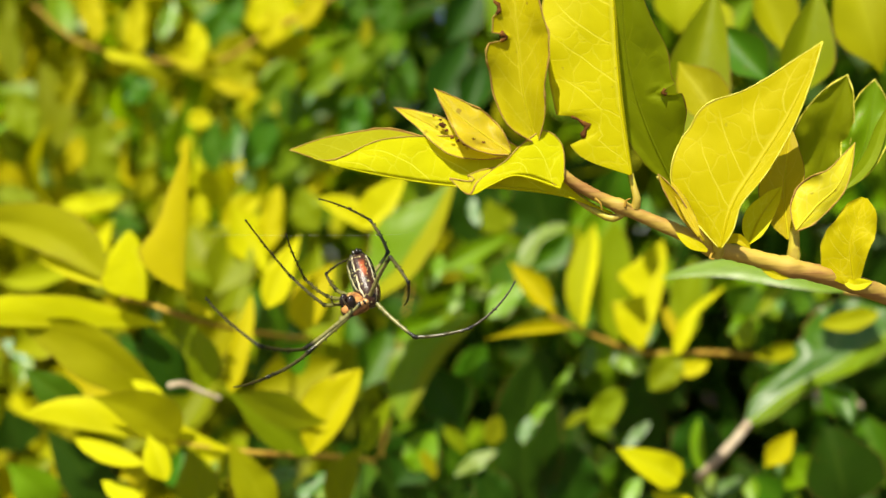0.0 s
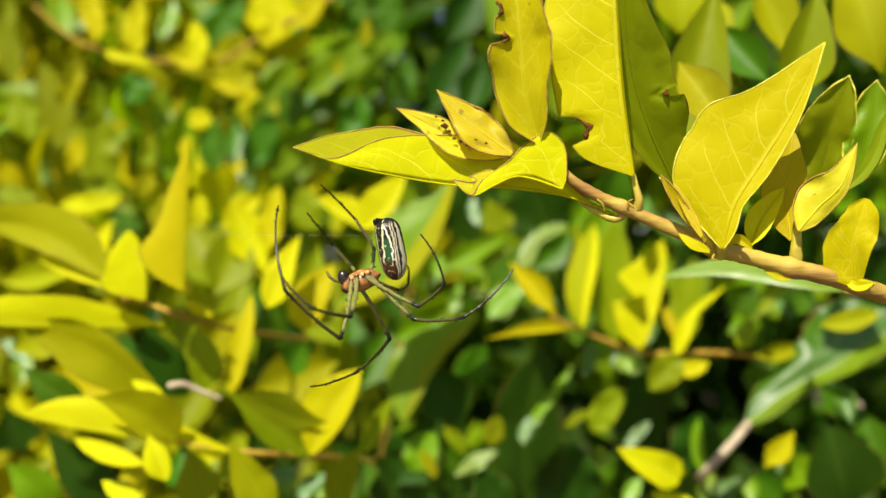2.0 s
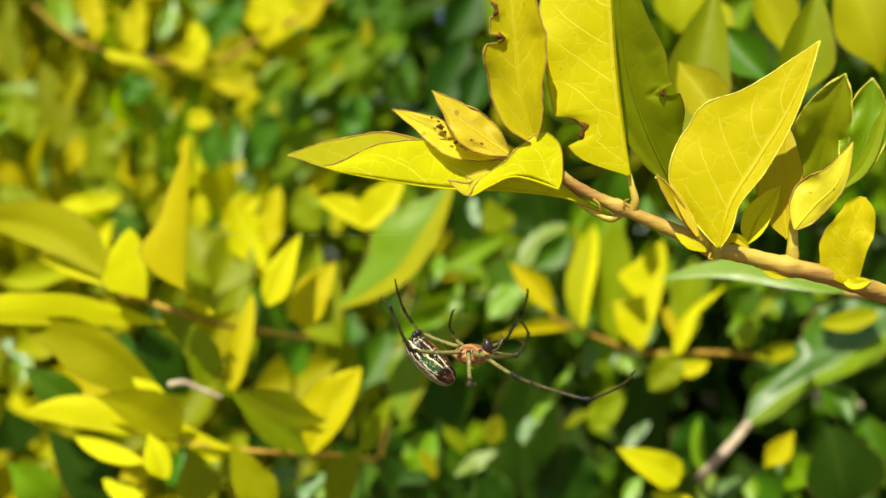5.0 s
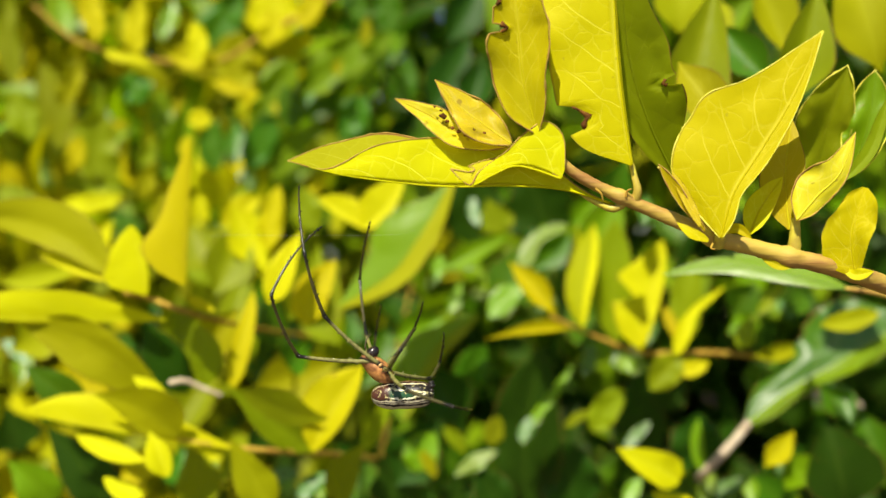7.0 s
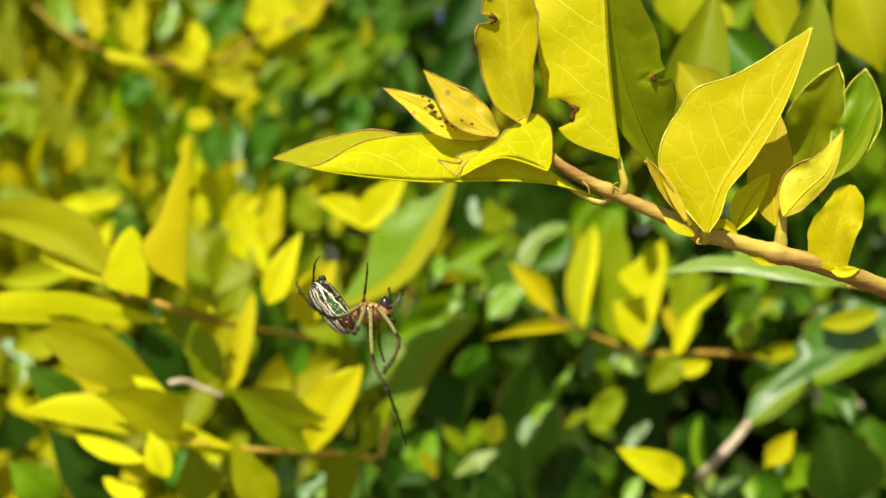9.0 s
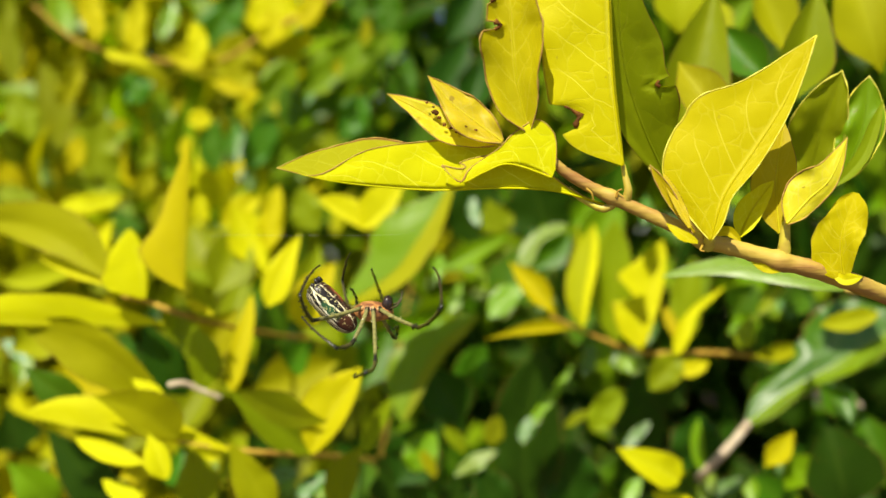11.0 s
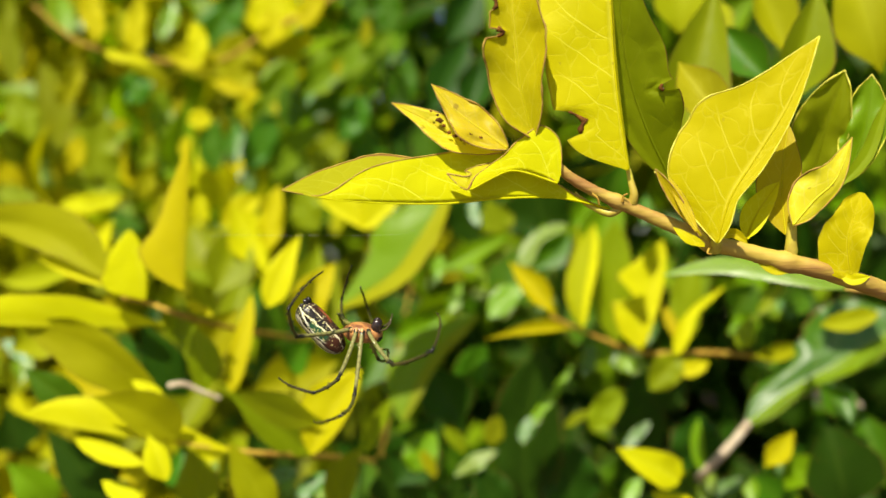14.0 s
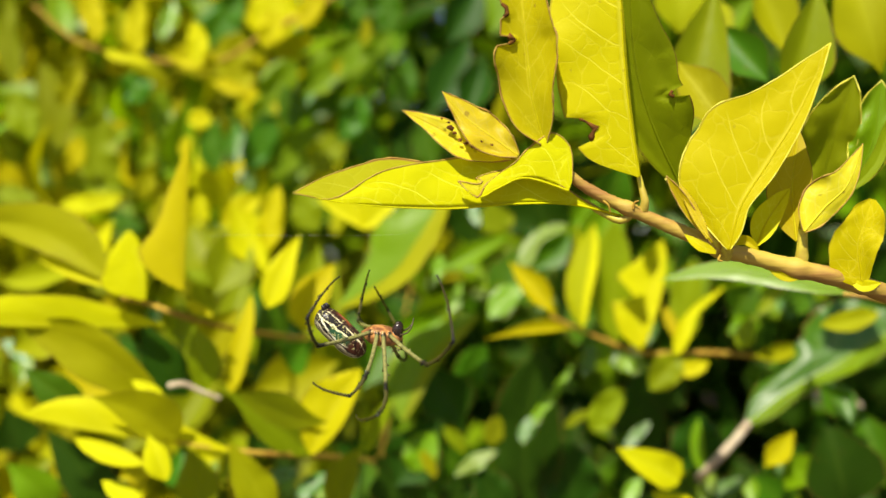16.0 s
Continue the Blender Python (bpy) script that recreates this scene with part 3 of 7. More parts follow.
blade(twig_bottom, ((-63.3, 201.2, -45.6), (-71.4, 202, -43.1), (-78.9, 202.9, -40.3)), (0.2, 1.9, 2.4, 1.7, 0), (0.2, 1.4, 1.8, 1.2, 0), "yellow", lift=(0.3, 0.3), tilt=0.3)
blade(twig_bottom, ((-58.5, 201.5, -49), (-60.8, 202.1, -43.8), (-63.2, 203.4, -39.6)), (0.4, 2.6, 3.4, 2.6, 1, 0), (0.4, 1.7, 2.2, 1.9, 0.7, 0), "yellow", lift=(0.3, 0.3), tilt=0.3)
blade(twig_bottom, ((-24.6, 225.1, -61.5), (-22.7, 221.9, -52.7), (-18.9, 220.9, -45.9)), (0.4, 3.4, 4.5, 3.7, 1.6, 0), (0.4, 2.1, 2.9, 2.6, 1.1, 0), "moss", lift=(0.3, 0.3), tilt=-0.15)
blade(twig_bottom, ((-17.8, 223, -47.6), (-15.3, 222, -40.8), (-12.4, 221.1, -34.7)), (0.4, 1.6, 1.8, 1.6, 0), (0.4, 1.6, 1.8, 1.6, 0), "moss", lift=(0.3, 0.3), tilt=-0.15)
blade(twig_bottom, ((-38.5, 212.8, -58.7), (-42.6, 211.1, -51.3), (-47.2, 209.2, -42.2)), (0.4, 3.8, 4.8, 4, 1.8, 0), (0.4, 3.3, 4.3, 3.3, 1.3, 0), "olive", lift=(0.3, 0.3), tilt=-0.1)
blade(twig_bottom, ((-57.5, 220.1, -60.7), (-56.3, 219, -53.3), (-58.8, 217.9, -45.2)), (0.4, 4.4, 5.7, 4.7, 1.8, 0), (0.4, 3.6, 4.7, 3.9, 1.6, 0), "moss", lift=(0.3, 0.3), tilt=-0.15)
blade(twig_bottom, ((-64.6, 203.4, -53.6), (-69, 203.9, -52.3), (-73.5, 204.7, -49.8)), (0.4, 1.7, 2.2, 1.5, 0), (0.4, 1.5, 1.8, 1.2, 0), "yellow", lift=(0.3, 0.3), tilt=0.3)
blade(twig_bottom, ((-97.7, 236.8, -64.6), (-100.8, 234, -58.3), (-106.9, 232.2, -52.3)), (0.4, 4.7, 6.1, 4.5, 1.7, 0), (0.4, 3.9, 5, 3.9, 1.7, 0), "lime", lift=(0.3, 0.3), tilt=-0.5)
# three dark and green leaves added where shaded gaps lie, to darken them
blade(twig_bottom, ((-85.4, 241.8, -66), (-89.9, 238.4, -56.6), (-98.7, 235.8, -44.7)), (0.4, 4.8, 6.2, 5.4, 2.3, 0), (0.4, 4.8, 6, 5.1, 2.3, 0), "dark", lift=(0.2, 0.2), tilt=-0.4)
blade(twig_bottom, ((-63, 233.5, -36), (-67.6, 230.2, -27.2), (-72.5, 228.3, -17.5)), (0.4, 4.1, 5.5, 4.9, 2.2, 0), (0.4, 3.6, 4.7, 4.1, 1.9, 0), "dark", lift=(0.2, 0.2), tilt=-0.4)
blade(twig_bottom, ((-86.2, 228.5, -38.6), (-92.7, 226.1, -33.5), (-99.7, 225.4, -28)), (0.4, 3.5, 4.6, 3.8, 1.6, 0), (0.4, 3, 4, 3.2, 1.3, 0), "green", lift=(0.2, 0.2), tilt=-0.5)
blade(twig_bottom, ((-47.5, 232.3, -49.6), (-41.7, 230.6, -45.1), (-34.1, 235.1, -52.3)), (0.4, 2.5, 3, 2.2, 0), (0.4, 4.2, 5, 3.6, 0), "dark", lift=(0.2, 0.2), tilt=-0.4)

twig_mid = thing("leafy_twig", "green and yellow leaves on a twig behind the spider", "twig", "twigs of the hedge")
stem(twig_mid, ((-11, 340, -12), (-17, 340, -40), (-21.4, 346, -70), (-26.8, 360, -99)), 0.4, 0.7, BARK_TWIG)
# the pale sheen and the shaded half are put into two tones
blade(twig_mid, ((-10.9, 254.5, -46), (-7, 257.1, -35.8), (-2.5, 260.3, -28), (3.3, 263.2, -22.7), (10.4, 265.9, -18)), (0.8, 7.7, 9.3, 7.4, 4.3, 2.8, 0), (0.8, 2.6, 3.1, 3.2, 2.6, 0), "moss", fine=True, upper="lime", tilt=0.15, lift=(-0.1, 0.25), wave=0.2, label="broad lime leaf, pale sheen painted on one half")
blade(twig_mid, ((-20.7, 250.7, 5.2), (-26.8, 252, 9.4), (-33.7, 253.3, 13.7)), (0.4, 0.9, 1.2, 0), (0.6, 5.1, 4.2, 0), "yellow", lift=(0.3, 0.3), tilt=0.3)
blade(twig_mid, ((-21.3, 248.9, 5.2), (-14.9, 250.7, 11.2), (-9.7, 254.3, 20.1)), (0.7, 5.7, 6.6, 4.2, 0), (0.4, 2.1, 2.1, 1.2, 0), "yellow", lift=(0.3, 0.3), tilt=0.3)
# sunlight on the right edge is put into its yellower tone
blade(twig_mid, ((-25.9, 236.7, -14.5), (-13.2, 236.3, -6.6), (-6.5, 237, 2.1), (-1.4, 238.7, 10.6), (2.3, 240.2, 18.4)), (0.4, 5.7, 9.9, 10.2, 7.1, 2, 0), (0.8, 3.1, 4.2, 4.2, 3.7, 2.3, 1.1), "olive", fine=True, upper="lime", tilt=0.2, lift=(-0.2, 0.25), wave=0.2, label="long green leaf with its sunlit edge painted olive-yellow")
leaf(twig_mid, (-2, 275, -6.7), (20, 271, 4.4), 7.7, -2, 22, -17, "lime", twist=24)
leaf(twig_mid, (-23, 268, -39.7), (-13.6, 273, -19.3), 13.9, 8, 18, -26, "green", twist=1)
leaf(twig_mid, (12, 272, -21.2), (26, 276.3, -7.7), 10.6, -14, 27, 19, "lime", twist=21)
leaf(twig_mid, (-37, 255, -21.1), (-27.8, 253.5, -2.9), 14.7, 5, 9, 3, "moss", twist=-15)
leaf(twig_mid, (-30.1, 275, -32.6), (-55.8, 272.8, -42), 19.4, 0, 15, 21, "olive", twist=4)
leaf(twig_mid, (14.1, 275, -19.5), (35, 272.3, 3.4), 19.3, -20, 14, 24, "green", twist=13)
leaf(twig_mid, (-17.6, 285, -47.3), (-35.1, 276, -21.2), 19.8, -19, 13, 11, "moss", twist=24)

twig_right = thing("leafy_twig", "small yellow leaves on a thin ochre twig", "twig", "twigs of the hedge")
stem(twig_right, ((28.4, 250, -17.7), (41.7, 254, -23.7), (53.8, 254, -27.8), (71.9, 254, -27.8), (92.4, 265, -31.4), (116.6, 290, -44.7)), 0.5, 0.8, BARK_TWIG)
leaf(twig_right, (33.6, 250, -21), (10.3, 243.4, -23.3), 6.3, 28, 38, 23, "yellow", twist=0)
leaf(twig_right, (29.9, 250, -17.7), (17.5, 253.2, -3.2), 9.7, 11, 32, 16, "yellow", twist=-1)
leaf(twig_right, (81.2, 250, -28.1), (99.2, 258.2, -26), 5.7, 17, 19, 22, "olive", twist=21)
# lit right half painted yellow, shaded left half painted olive
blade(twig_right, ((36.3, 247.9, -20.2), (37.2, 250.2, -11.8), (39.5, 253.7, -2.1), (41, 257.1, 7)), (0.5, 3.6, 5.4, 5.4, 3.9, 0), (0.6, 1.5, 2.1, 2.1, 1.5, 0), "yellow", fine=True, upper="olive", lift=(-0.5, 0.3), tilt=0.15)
blade(twig_right, ((47.2, 259.5, -25.2), (46, 258.1, -9.1), (46.4, 256.5, 8.1)), (0.5, 4, 5.2, 5.2, 3.7, 0), (0.5, 4, 5.2, 5.2, 3.7, 0), "moss", lift=(0.3, 0.1), tilt=-0.15, wave=0.4)
blade(twig_right, ((51, 247.6, -25.9), (52.6, 248.5, -17.6), (55.4, 250.4, -8.8), (58.6, 252.5, 2.6)), (0.7, 3, 5.3, 6.8, 8, 8.6, 3.9, 6.2, 9.5, 8.3, 6.2, 3.9, 1.8, 0), (0.9, 2.1, 2.7, 3, 3, 2.7, 1.8, 0), "yellow", fine=True, lift=(0.2, 0.2), tilt=0.1, label="lemon leaf with a deep notch")
blade(twig_right, ((66.3, 258.1, -25), (65.7, 258, -13.7), (67.8, 257.9, -3.2)), (0.5, 3.4, 4.3, 4, 2.5, 0), (0.5, 3.4, 4.3, 4.3, 2.8, 0), "moss", lift=(0.1, 0.3), tilt=-0.1, wave=0.4)
blade(twig_right, ((60.8, 248.1, -27.6), (63.3, 248.7, -20.9), (67, 250.3, -15.5), (75.2, 252.9, -9.8)), (0.6, 1.9, 2.1, 1.5, 1, 0.7, 0), (0.6, 2.1, 2.2, 1.6, 1.2, 1, 0), "yellow", lift=(0.3, 0.1), tilt=0.1, wave=0.4)
blade(twig_right, ((61.9, 251.2, -24.7), (60.3, 252, -19.3), (58, 252.7, -14.6)), (0.4, 1, 1.6, 1.2, 0), (0.4, 1.2, 1.6, 1.2, 0), "ochre", lift=(0.3, 0.1), wave=0.4, tilt=0.15)
# one leaf's lit and shaded halves, made as a yellow and a moss leaf
blade(twig_right, ((60.1, 250, -31.1), (64.6, 247.9, -31.4), (69.4, 247.2, -29.3)), (0.6, 2.1, 2.4, 1.6, 0), (0.6, 1.6, 2.1, 1.6, 0), "yellow", lift=(0.2, 0.2), tilt=0.15)
blade(twig_right, ((62.4, 249.6, -27.8), (58, 248.9, -32.1), (54.1, 248.4, -37.1)), (0.6, 3.6, 4.4, 3.3, 0), (0.6, 3, 3.9, 2.7, 0), "moss", lift=(0.2, 0.4), tilt=-0.3, wave=0.4)
blade(twig_right, ((80.5, 251.6, -26.2), (80, 251.9, -22.6), (82.9, 252.5, -17.3)), (0.6, 2.7, 2.5, 1.5, 0), (0.6, 2.4, 2.8, 1.8, 0), "moss", lift=(0.2, 0.2), tilt=0.1, wave=0.4)
blade(twig_right, ((85.1, 256.4, -17.5), (89, 257, -13.3), (93.1, 257.6, -9)), (0.5, 1.4, 1.5, 1.2, 0), (0.5, 1.4, 1.5, 1.2, 0), "moss", lift=(0.2, 0.2), tilt=-0.1)
blade(twig_right, ((46.3, 254.4, -30.1), (50.5, 254, -30.8), (55.2, 253.6, -31.8)), (0.6, 2.6, 2.6, 1.8, 0), (0.6, 2.6, 2.7, 1.8, 0), "wet_lime", lift=(0.15, -0.15), wave=0.3, tilt=0.42)

twig_top = thing("leafy_twig", "bright yellow young leaves on a sunlit top twig", "twig", "twigs of the hedge")
stem(twig_top, ((-137.8, 320, 82.1), (-122.6, 320, 69.7), (-100.7, 323.2, 64.6), (-78.2, 325.6, 64.1), (-60.8, 325.6, 73.8), (-32.8, 336, 92.2)), 0.6, 0.9, BARK_TWIG)
blade(twig_top, ((-113.8, 310.7, 67.8), (-115.1, 312, 76.8), (-116.3, 313.3, 85.9)), (0.4, 2.4, 4.1, 3.6, 0), (0.4, 3.8, 3.6, 2.4, 0), "yellow", lift=(0.2, 0.3), wave=0.8, tilt=0.15)
blade(twig_top, ((-102.1, 318.5, 65.4), (-103.5, 320, 75.7), (-101.7, 321.5, 85.9)), (0.4, 4, 3.7, 2.4, 0), (0.4, 3.2, 4, 2.7, 0), "yellow", lift=(0.3, 0.2), wave=0.8, tilt=0.15)
blade(twig_top, ((-115.7, 342, 73), (-115.5, 342, 80), (-116.4, 342, 86.9)), (0.4, 3.4, 3.9, 2.8, 0), (0.4, 2.8, 3.9, 3.2, 0), "olive", lift=(0.4, 0.1), wave=0.8, tilt=0.00)
blade(twig_top, ((-109.7, 307.3, 63.8), (-101.7, 307.1, 62.2), (-94.1, 306.6, 59.3)), (0.4, 1.4, 2.4, 2.1, 0), (0.4, 2.2, 2.1, 1.4, 0), "yellow", lift=(0.1, 0.4), wave=0.8, tilt=0.15)
blade(twig_top, ((-81.8, 313.9, 61.4), (-81.5, 315, 68.9), (-83.5, 316.1, 76.1)), (0.4, 3.7, 3.4, 2.2, 0), (0.4, 3, 3.7, 2.5, 0), "yellow", lift=(0.2, 0.3), wave=0.8, tilt=0.15)
blade(twig_top, ((-93.4, 323.1, 65.9), (-84.5, 323, 65.1), (-75.7, 322.9, 64.3)), (0.4, 3.4, 3.8, 2.8, 0), (0.4, 2.8, 3.8, 3.2, 0), "yellow", lift=(0.3, 0.2), wave=0.8, tilt=0.15)
blade(twig_top, ((-74.7, 345, 55.2), (-75.8, 345, 67.3), (-73.1, 345, 79.2)), (0.4, 4.4, 7.4, 6.5, 0), (0.4, 6.8, 6.5, 4.4, 0), "olive", lift=(0.4, 0.1), wave=0.8, tilt=0.00)
blade(twig_top, ((-74.9, 310.2, 54.4), (-68.1, 309.9, 52.5), (-61.2, 309.8, 51.8)), (0.4, 2.4, 2.2, 1.4, 0), (0.4, 1.9, 2.4, 1.6, 0), "yellow", lift=(0.1, 0.4), wave=0.8, tilt=0.15)
blade(twig_top, ((-85.5, 317.9, 42.7), (-81.2, 318, 43.5), (-76.8, 318, 43.5)), (0.4, 2.8, 3.2, 2.3, 0), (0.4, 2.3, 3.2, 2.7, 0), "yellow", lift=(0.2, 0.3), wave=0.8, tilt=0.15)
blade(twig_top, ((-56.8, 327.3, 71.1), (-58.4, 329, 82.7), (-58.2, 330.7, 94.6)), (0.4, 9.8, 9, 5.9, 0), (0.4, 7.8, 9.8, 6.7, 0), "yellow", lift=(0.3, 0.2), wave=0.8, tilt=0.15)
blade(twig_top, ((-57.7, 307, 64.8), (-55.9, 308, 71.4), (-56.2, 309, 78.3)), (0.4, 3.5, 4, 2.9, 0), (0.4, 2.9, 4, 3.4, 0), "yellow", lift=(0.4, 0.1), wave=0.8, tilt=0.15)
blade(twig_top, ((-48, 315, 73.2), (-43.8, 316, 80.4), (-39.6, 317, 87.7)), (0.4, 2.6, 4.3, 3.8, 0), (0.4, 4, 3.8, 2.6, 0), "yellow", lift=(0.1, 0.4), wave=0.8, tilt=0.15)

hedge = thing("hedge_shrub", "dense golden and green leaved garden hedge", "hedge")
stem(hedge, ((78.4, 243, -44.1), (74.6, 243, -49), (67.5, 246, -58.1), (74.3, 275, -66.6), (85.7, 320, -79)), 1.1, 1.3, BARK_OLD, name="old_stem")
stem(hedge, ((100.8, 275, -40.7), (109, 275, -42.4), (127, 290, -48.1)), 1.2, 1.4, BARK_OLD, name="old_stem")
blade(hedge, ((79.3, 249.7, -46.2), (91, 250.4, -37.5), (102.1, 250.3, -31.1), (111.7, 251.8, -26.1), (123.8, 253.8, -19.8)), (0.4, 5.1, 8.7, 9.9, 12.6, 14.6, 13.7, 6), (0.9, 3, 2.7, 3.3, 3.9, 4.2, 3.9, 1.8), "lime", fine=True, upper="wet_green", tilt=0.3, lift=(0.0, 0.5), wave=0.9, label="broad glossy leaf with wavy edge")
blade(hedge, ((106.3, 231.8, -15.7), (98.8, 232, -17.5), (91.9, 232.1, -18.5)), (0.4, 2.2, 2.8, 1.9, 0), (0.4, 2.2, 2.5, 1.7, 0), "olive", lift=(0.5, 0.2), tilt=-0.1)
blade(hedge, ((21.2, 272, -6), (27.8, 275.2, 1.6), (36.2, 277.7, 7.6)), (0.3, 2.9, 3.4, 2.5, 0), (0.3, 2.9, 3.4, 2.5, 0), "wet_lime", lift=(0.15, -0.15), wave=0.3, tilt=0.42)
blade(hedge, ((-61.8, 422.4, 74.1), (-57.8, 420.1, 68.6), (-55.1, 417.5, 62.3)), (0.5, 2.9, 3.5, 2.5, 0), (0.5, 2.9, 3.5, 2.5, 0), "wet_green", lift=(0.15, -0.15), wave=0.3, tilt=0.45)
blade(hedge, ((-151.3, 400, 56.2), (-144.3, 400.3, 56.7), (-137.2, 399.7, 55.4)), (0.5, 2, 2.4, 1.7, 0), (0.5, 2, 2.4, 1.7, 0), "wet_green", lift=(0.15, -0.15), wave=0.3, tilt=0.45)
blade(hedge, ((12.8, 262, -18.9), (17, 264.2, -14), (22.3, 265.8, -10.1)), (0.3, 3, 3.6, 2.6, 0), (0.3, 3, 3.6, 2.6, 0), "wet_lime", lift=(0.15, -0.15), wave=0.3, tilt=0.42)
blade(hedge, ((7.4, 283.5, -6.6), (8.2, 285, -3.1), (9.9, 286.5, 0.2)), (0.3, 1.3, 1.5, 1.1, 0), (0.3, 1.3, 1.5, 1.1, 0), "wet_green", lift=(0.15, -0.15), wave=0.3, tilt=0.45)
blade(hedge, ((25.8, 269.4, -17.1), (28.9, 270.1, -15.5), (32.3, 270.5, -14.6)), (0.3, 1.3, 1.6, 1.2, 0), (0.3, 1.3, 1.6, 1.2, 0), "wet_green", lift=(0.15, -0.15), wave=0.3, tilt=0.45)
blade(hedge, ((46.5, 261.3, -31.7), (51.1, 262.2, -29.9), (55.9, 262.5, -29.2)), (0.3, 2.5, 3, 2.1, 0), (0.3, 2.5, 3, 2.1, 0), "wet_green", lift=(0.15, -0.15), wave=0.3, tilt=0.45)
blade(hedge, ((41.8, 266.1, -26.1), (40.9, 264, -30.7), (38.9, 261.9, -34.9)), (0.3, 1.7, 2, 1.5, 0), (0.3, 1.7, 2, 1.5, 0), "wet_green", lift=(0.15, -0.15), wave=0.3, tilt=0.45)
blade(hedge, ((-121.9, 263.5, -25.2), (-117.5, 262.1, -28.1), (-113.7, 260.4, -31.7)), (0.3, 1.6, 1.9, 1.3, 0), (0.3, 1.6, 1.9, 1.3, 0), "wet_green", lift=(0.15, -0.15), wave=0.3, tilt=0.45)
blade(hedge, ((-91.3, 237.6, -62.6), (-90.9, 240.1, -57.4), (-89.1, 242.3, -52.6)), (0.3, 1.9, 2.3, 1.6, 0), (0.3, 1.9, 2.3, 1.6, 0), "wet_lime", lift=(0.15, -0.15), wave=0.3, tilt=0.42)
blade(hedge, ((-57.6, 235, -57.2), (-57.2, 236, -54.8), (-56.1, 237, -52.7)), (0.3, 0.9, 1.1, 0.8, 0), (0.3, 0.9, 1.1, 0.8, 0), "wet_lime", lift=(0.15, -0.15), wave=0.3, tilt=0.42)
blade(hedge, ((-36.3, 238.5, -62.8), (-33, 240.1, -59.5), (-28.7, 241.4, -57)), (0.3, 2, 2.4, 1.7, 0), (0.3, 2, 2.4, 1.7, 0), "wet_green", lift=(0.15, -0.15), wave=0.3, tilt=0.45)
blade(hedge, ((3.4, 256.5, -61.2), (8.8, 258.2, -57.5), (15.1, 259.3, -55.1)), (0.3, 1.5, 1.8, 1.3, 0), (0.3, 1.5, 1.8, 1.3, 0), "wet_lime", lift=(0.15, -0.15), wave=0.3, tilt=0.42)
blade(hedge, ((50.1, 260.2, -54.8), (53.5, 262.1, -51), (57.7, 263.7, -47.8)), (0.3, 1.4, 1.7, 1.2, 0), (0.3, 1.4, 1.7, 1.2, 0), "wet_green", lift=(0.15, -0.15), wave=0.3, tilt=0.45)
blade(hedge, ((98, 248.1, -34.7), (102.6, 246.2, -38.7), (105.8, 243.7, -43.6)), (0.3, 1.7, 2, 1.5, 0), (0.3, 1.7, 2, 1.5, 0), "wet_green", lift=(0.15, -0.15), wave=0.3, tilt=0.45)
blade(hedge, ((-176.6, 432.8, 112), (-168.6, 430.2, 105.1), (-162, 427, 96.8)), (0.5, 4.9, 5.9, 4.2, 0), (0.5, 4.9, 5.9, 4.2, 0), "wet_lime", lift=(0.15, -0.15), wave=0.3, tilt=0.42)
blade(hedge, ((-151.8, 351.6, 30.3), (-146.8, 350.1, 26.7), (-142.5, 348.3, 22.2)), (0.4, 2.1, 2.5, 1.8, 0), (0.4, 2.1, 2.5, 1.8, 0), "wet_lime", lift=(0.15, -0.15), wave=0.3, tilt=0.42)
blade(hedge, ((-24.2, 432.3, 91.3), (-24.4, 430, 85.5), (-25.9, 427.7, 80.1)), (0.5, 2.1, 2.6, 1.8, 0), (0.5, 2.1, 2.6, 1.8, 0), "wet_green", lift=(0.15, -0.15), wave=0.3, tilt=0.45)
blade(hedge, ((-88, 389.6, 47.5), (-84, 385.1, 37), (-82.4, 380.4, 26.2)), (0.5, 3.5, 4.1, 3, 0), (0.5, 3.5, 4.1, 3, 0), "wet_green", lift=(0.15, -0.15), wave=0.3, tilt=0.45)
blade(hedge, ((-76.7, 381.3, 30.2), (-75.3, 380, 27), (-74.8, 378.7, 23.6)), (0.5, 1.7, 2, 1.5, 0), (0.5, 1.7, 2, 1.5, 0), "wet_lime", lift=(0.15, -0.15), wave=0.3, tilt=0.42)
blade(hedge, ((-46.9, 249.5, -60.7), (-42.5, 250.2, -59.4), (-37.8, 250.3, -59.1)), (0.3, 1.6, 1.9, 1.4, 0), (0.3, 1.6, 1.9, 1.4, 0), "wet_green", lift=(0.15, -0.15), wave=0.3, tilt=0.45)
blade(hedge, ((22.6, 260.5, -52.5), (24.7, 262.1, -49.1), (27.6, 263.4, -46.1)), (0.3, 1.4, 1.7, 1.2, 0), (0.3, 1.4, 1.7, 1.2, 0), "wet_lime", lift=(0.15, -0.15), wave=0.3, tilt=0.42)
blade(hedge, ((70.3, 253.7, -66.9), (76.5, 255.2, -63.9), (83.2, 256.1, -62.3)), (0.3, 1.7, 2, 1.4, 0), (0.3, 1.7, 2, 1.4, 0), "wet_green", lift=(0.15, -0.15), wave=0.3, tilt=0.45)
blade(hedge, ((91.3, 251.1, -55.4), (89.6, 249.9, -57.8), (87.5, 248.9, -59.8)), (0.3, 1.2, 1.5, 1.1, 0), (0.3, 1.2, 1.5, 1.1, 0), "wet_green", lift=(0.15, -0.15), wave=0.3, tilt=0.45)
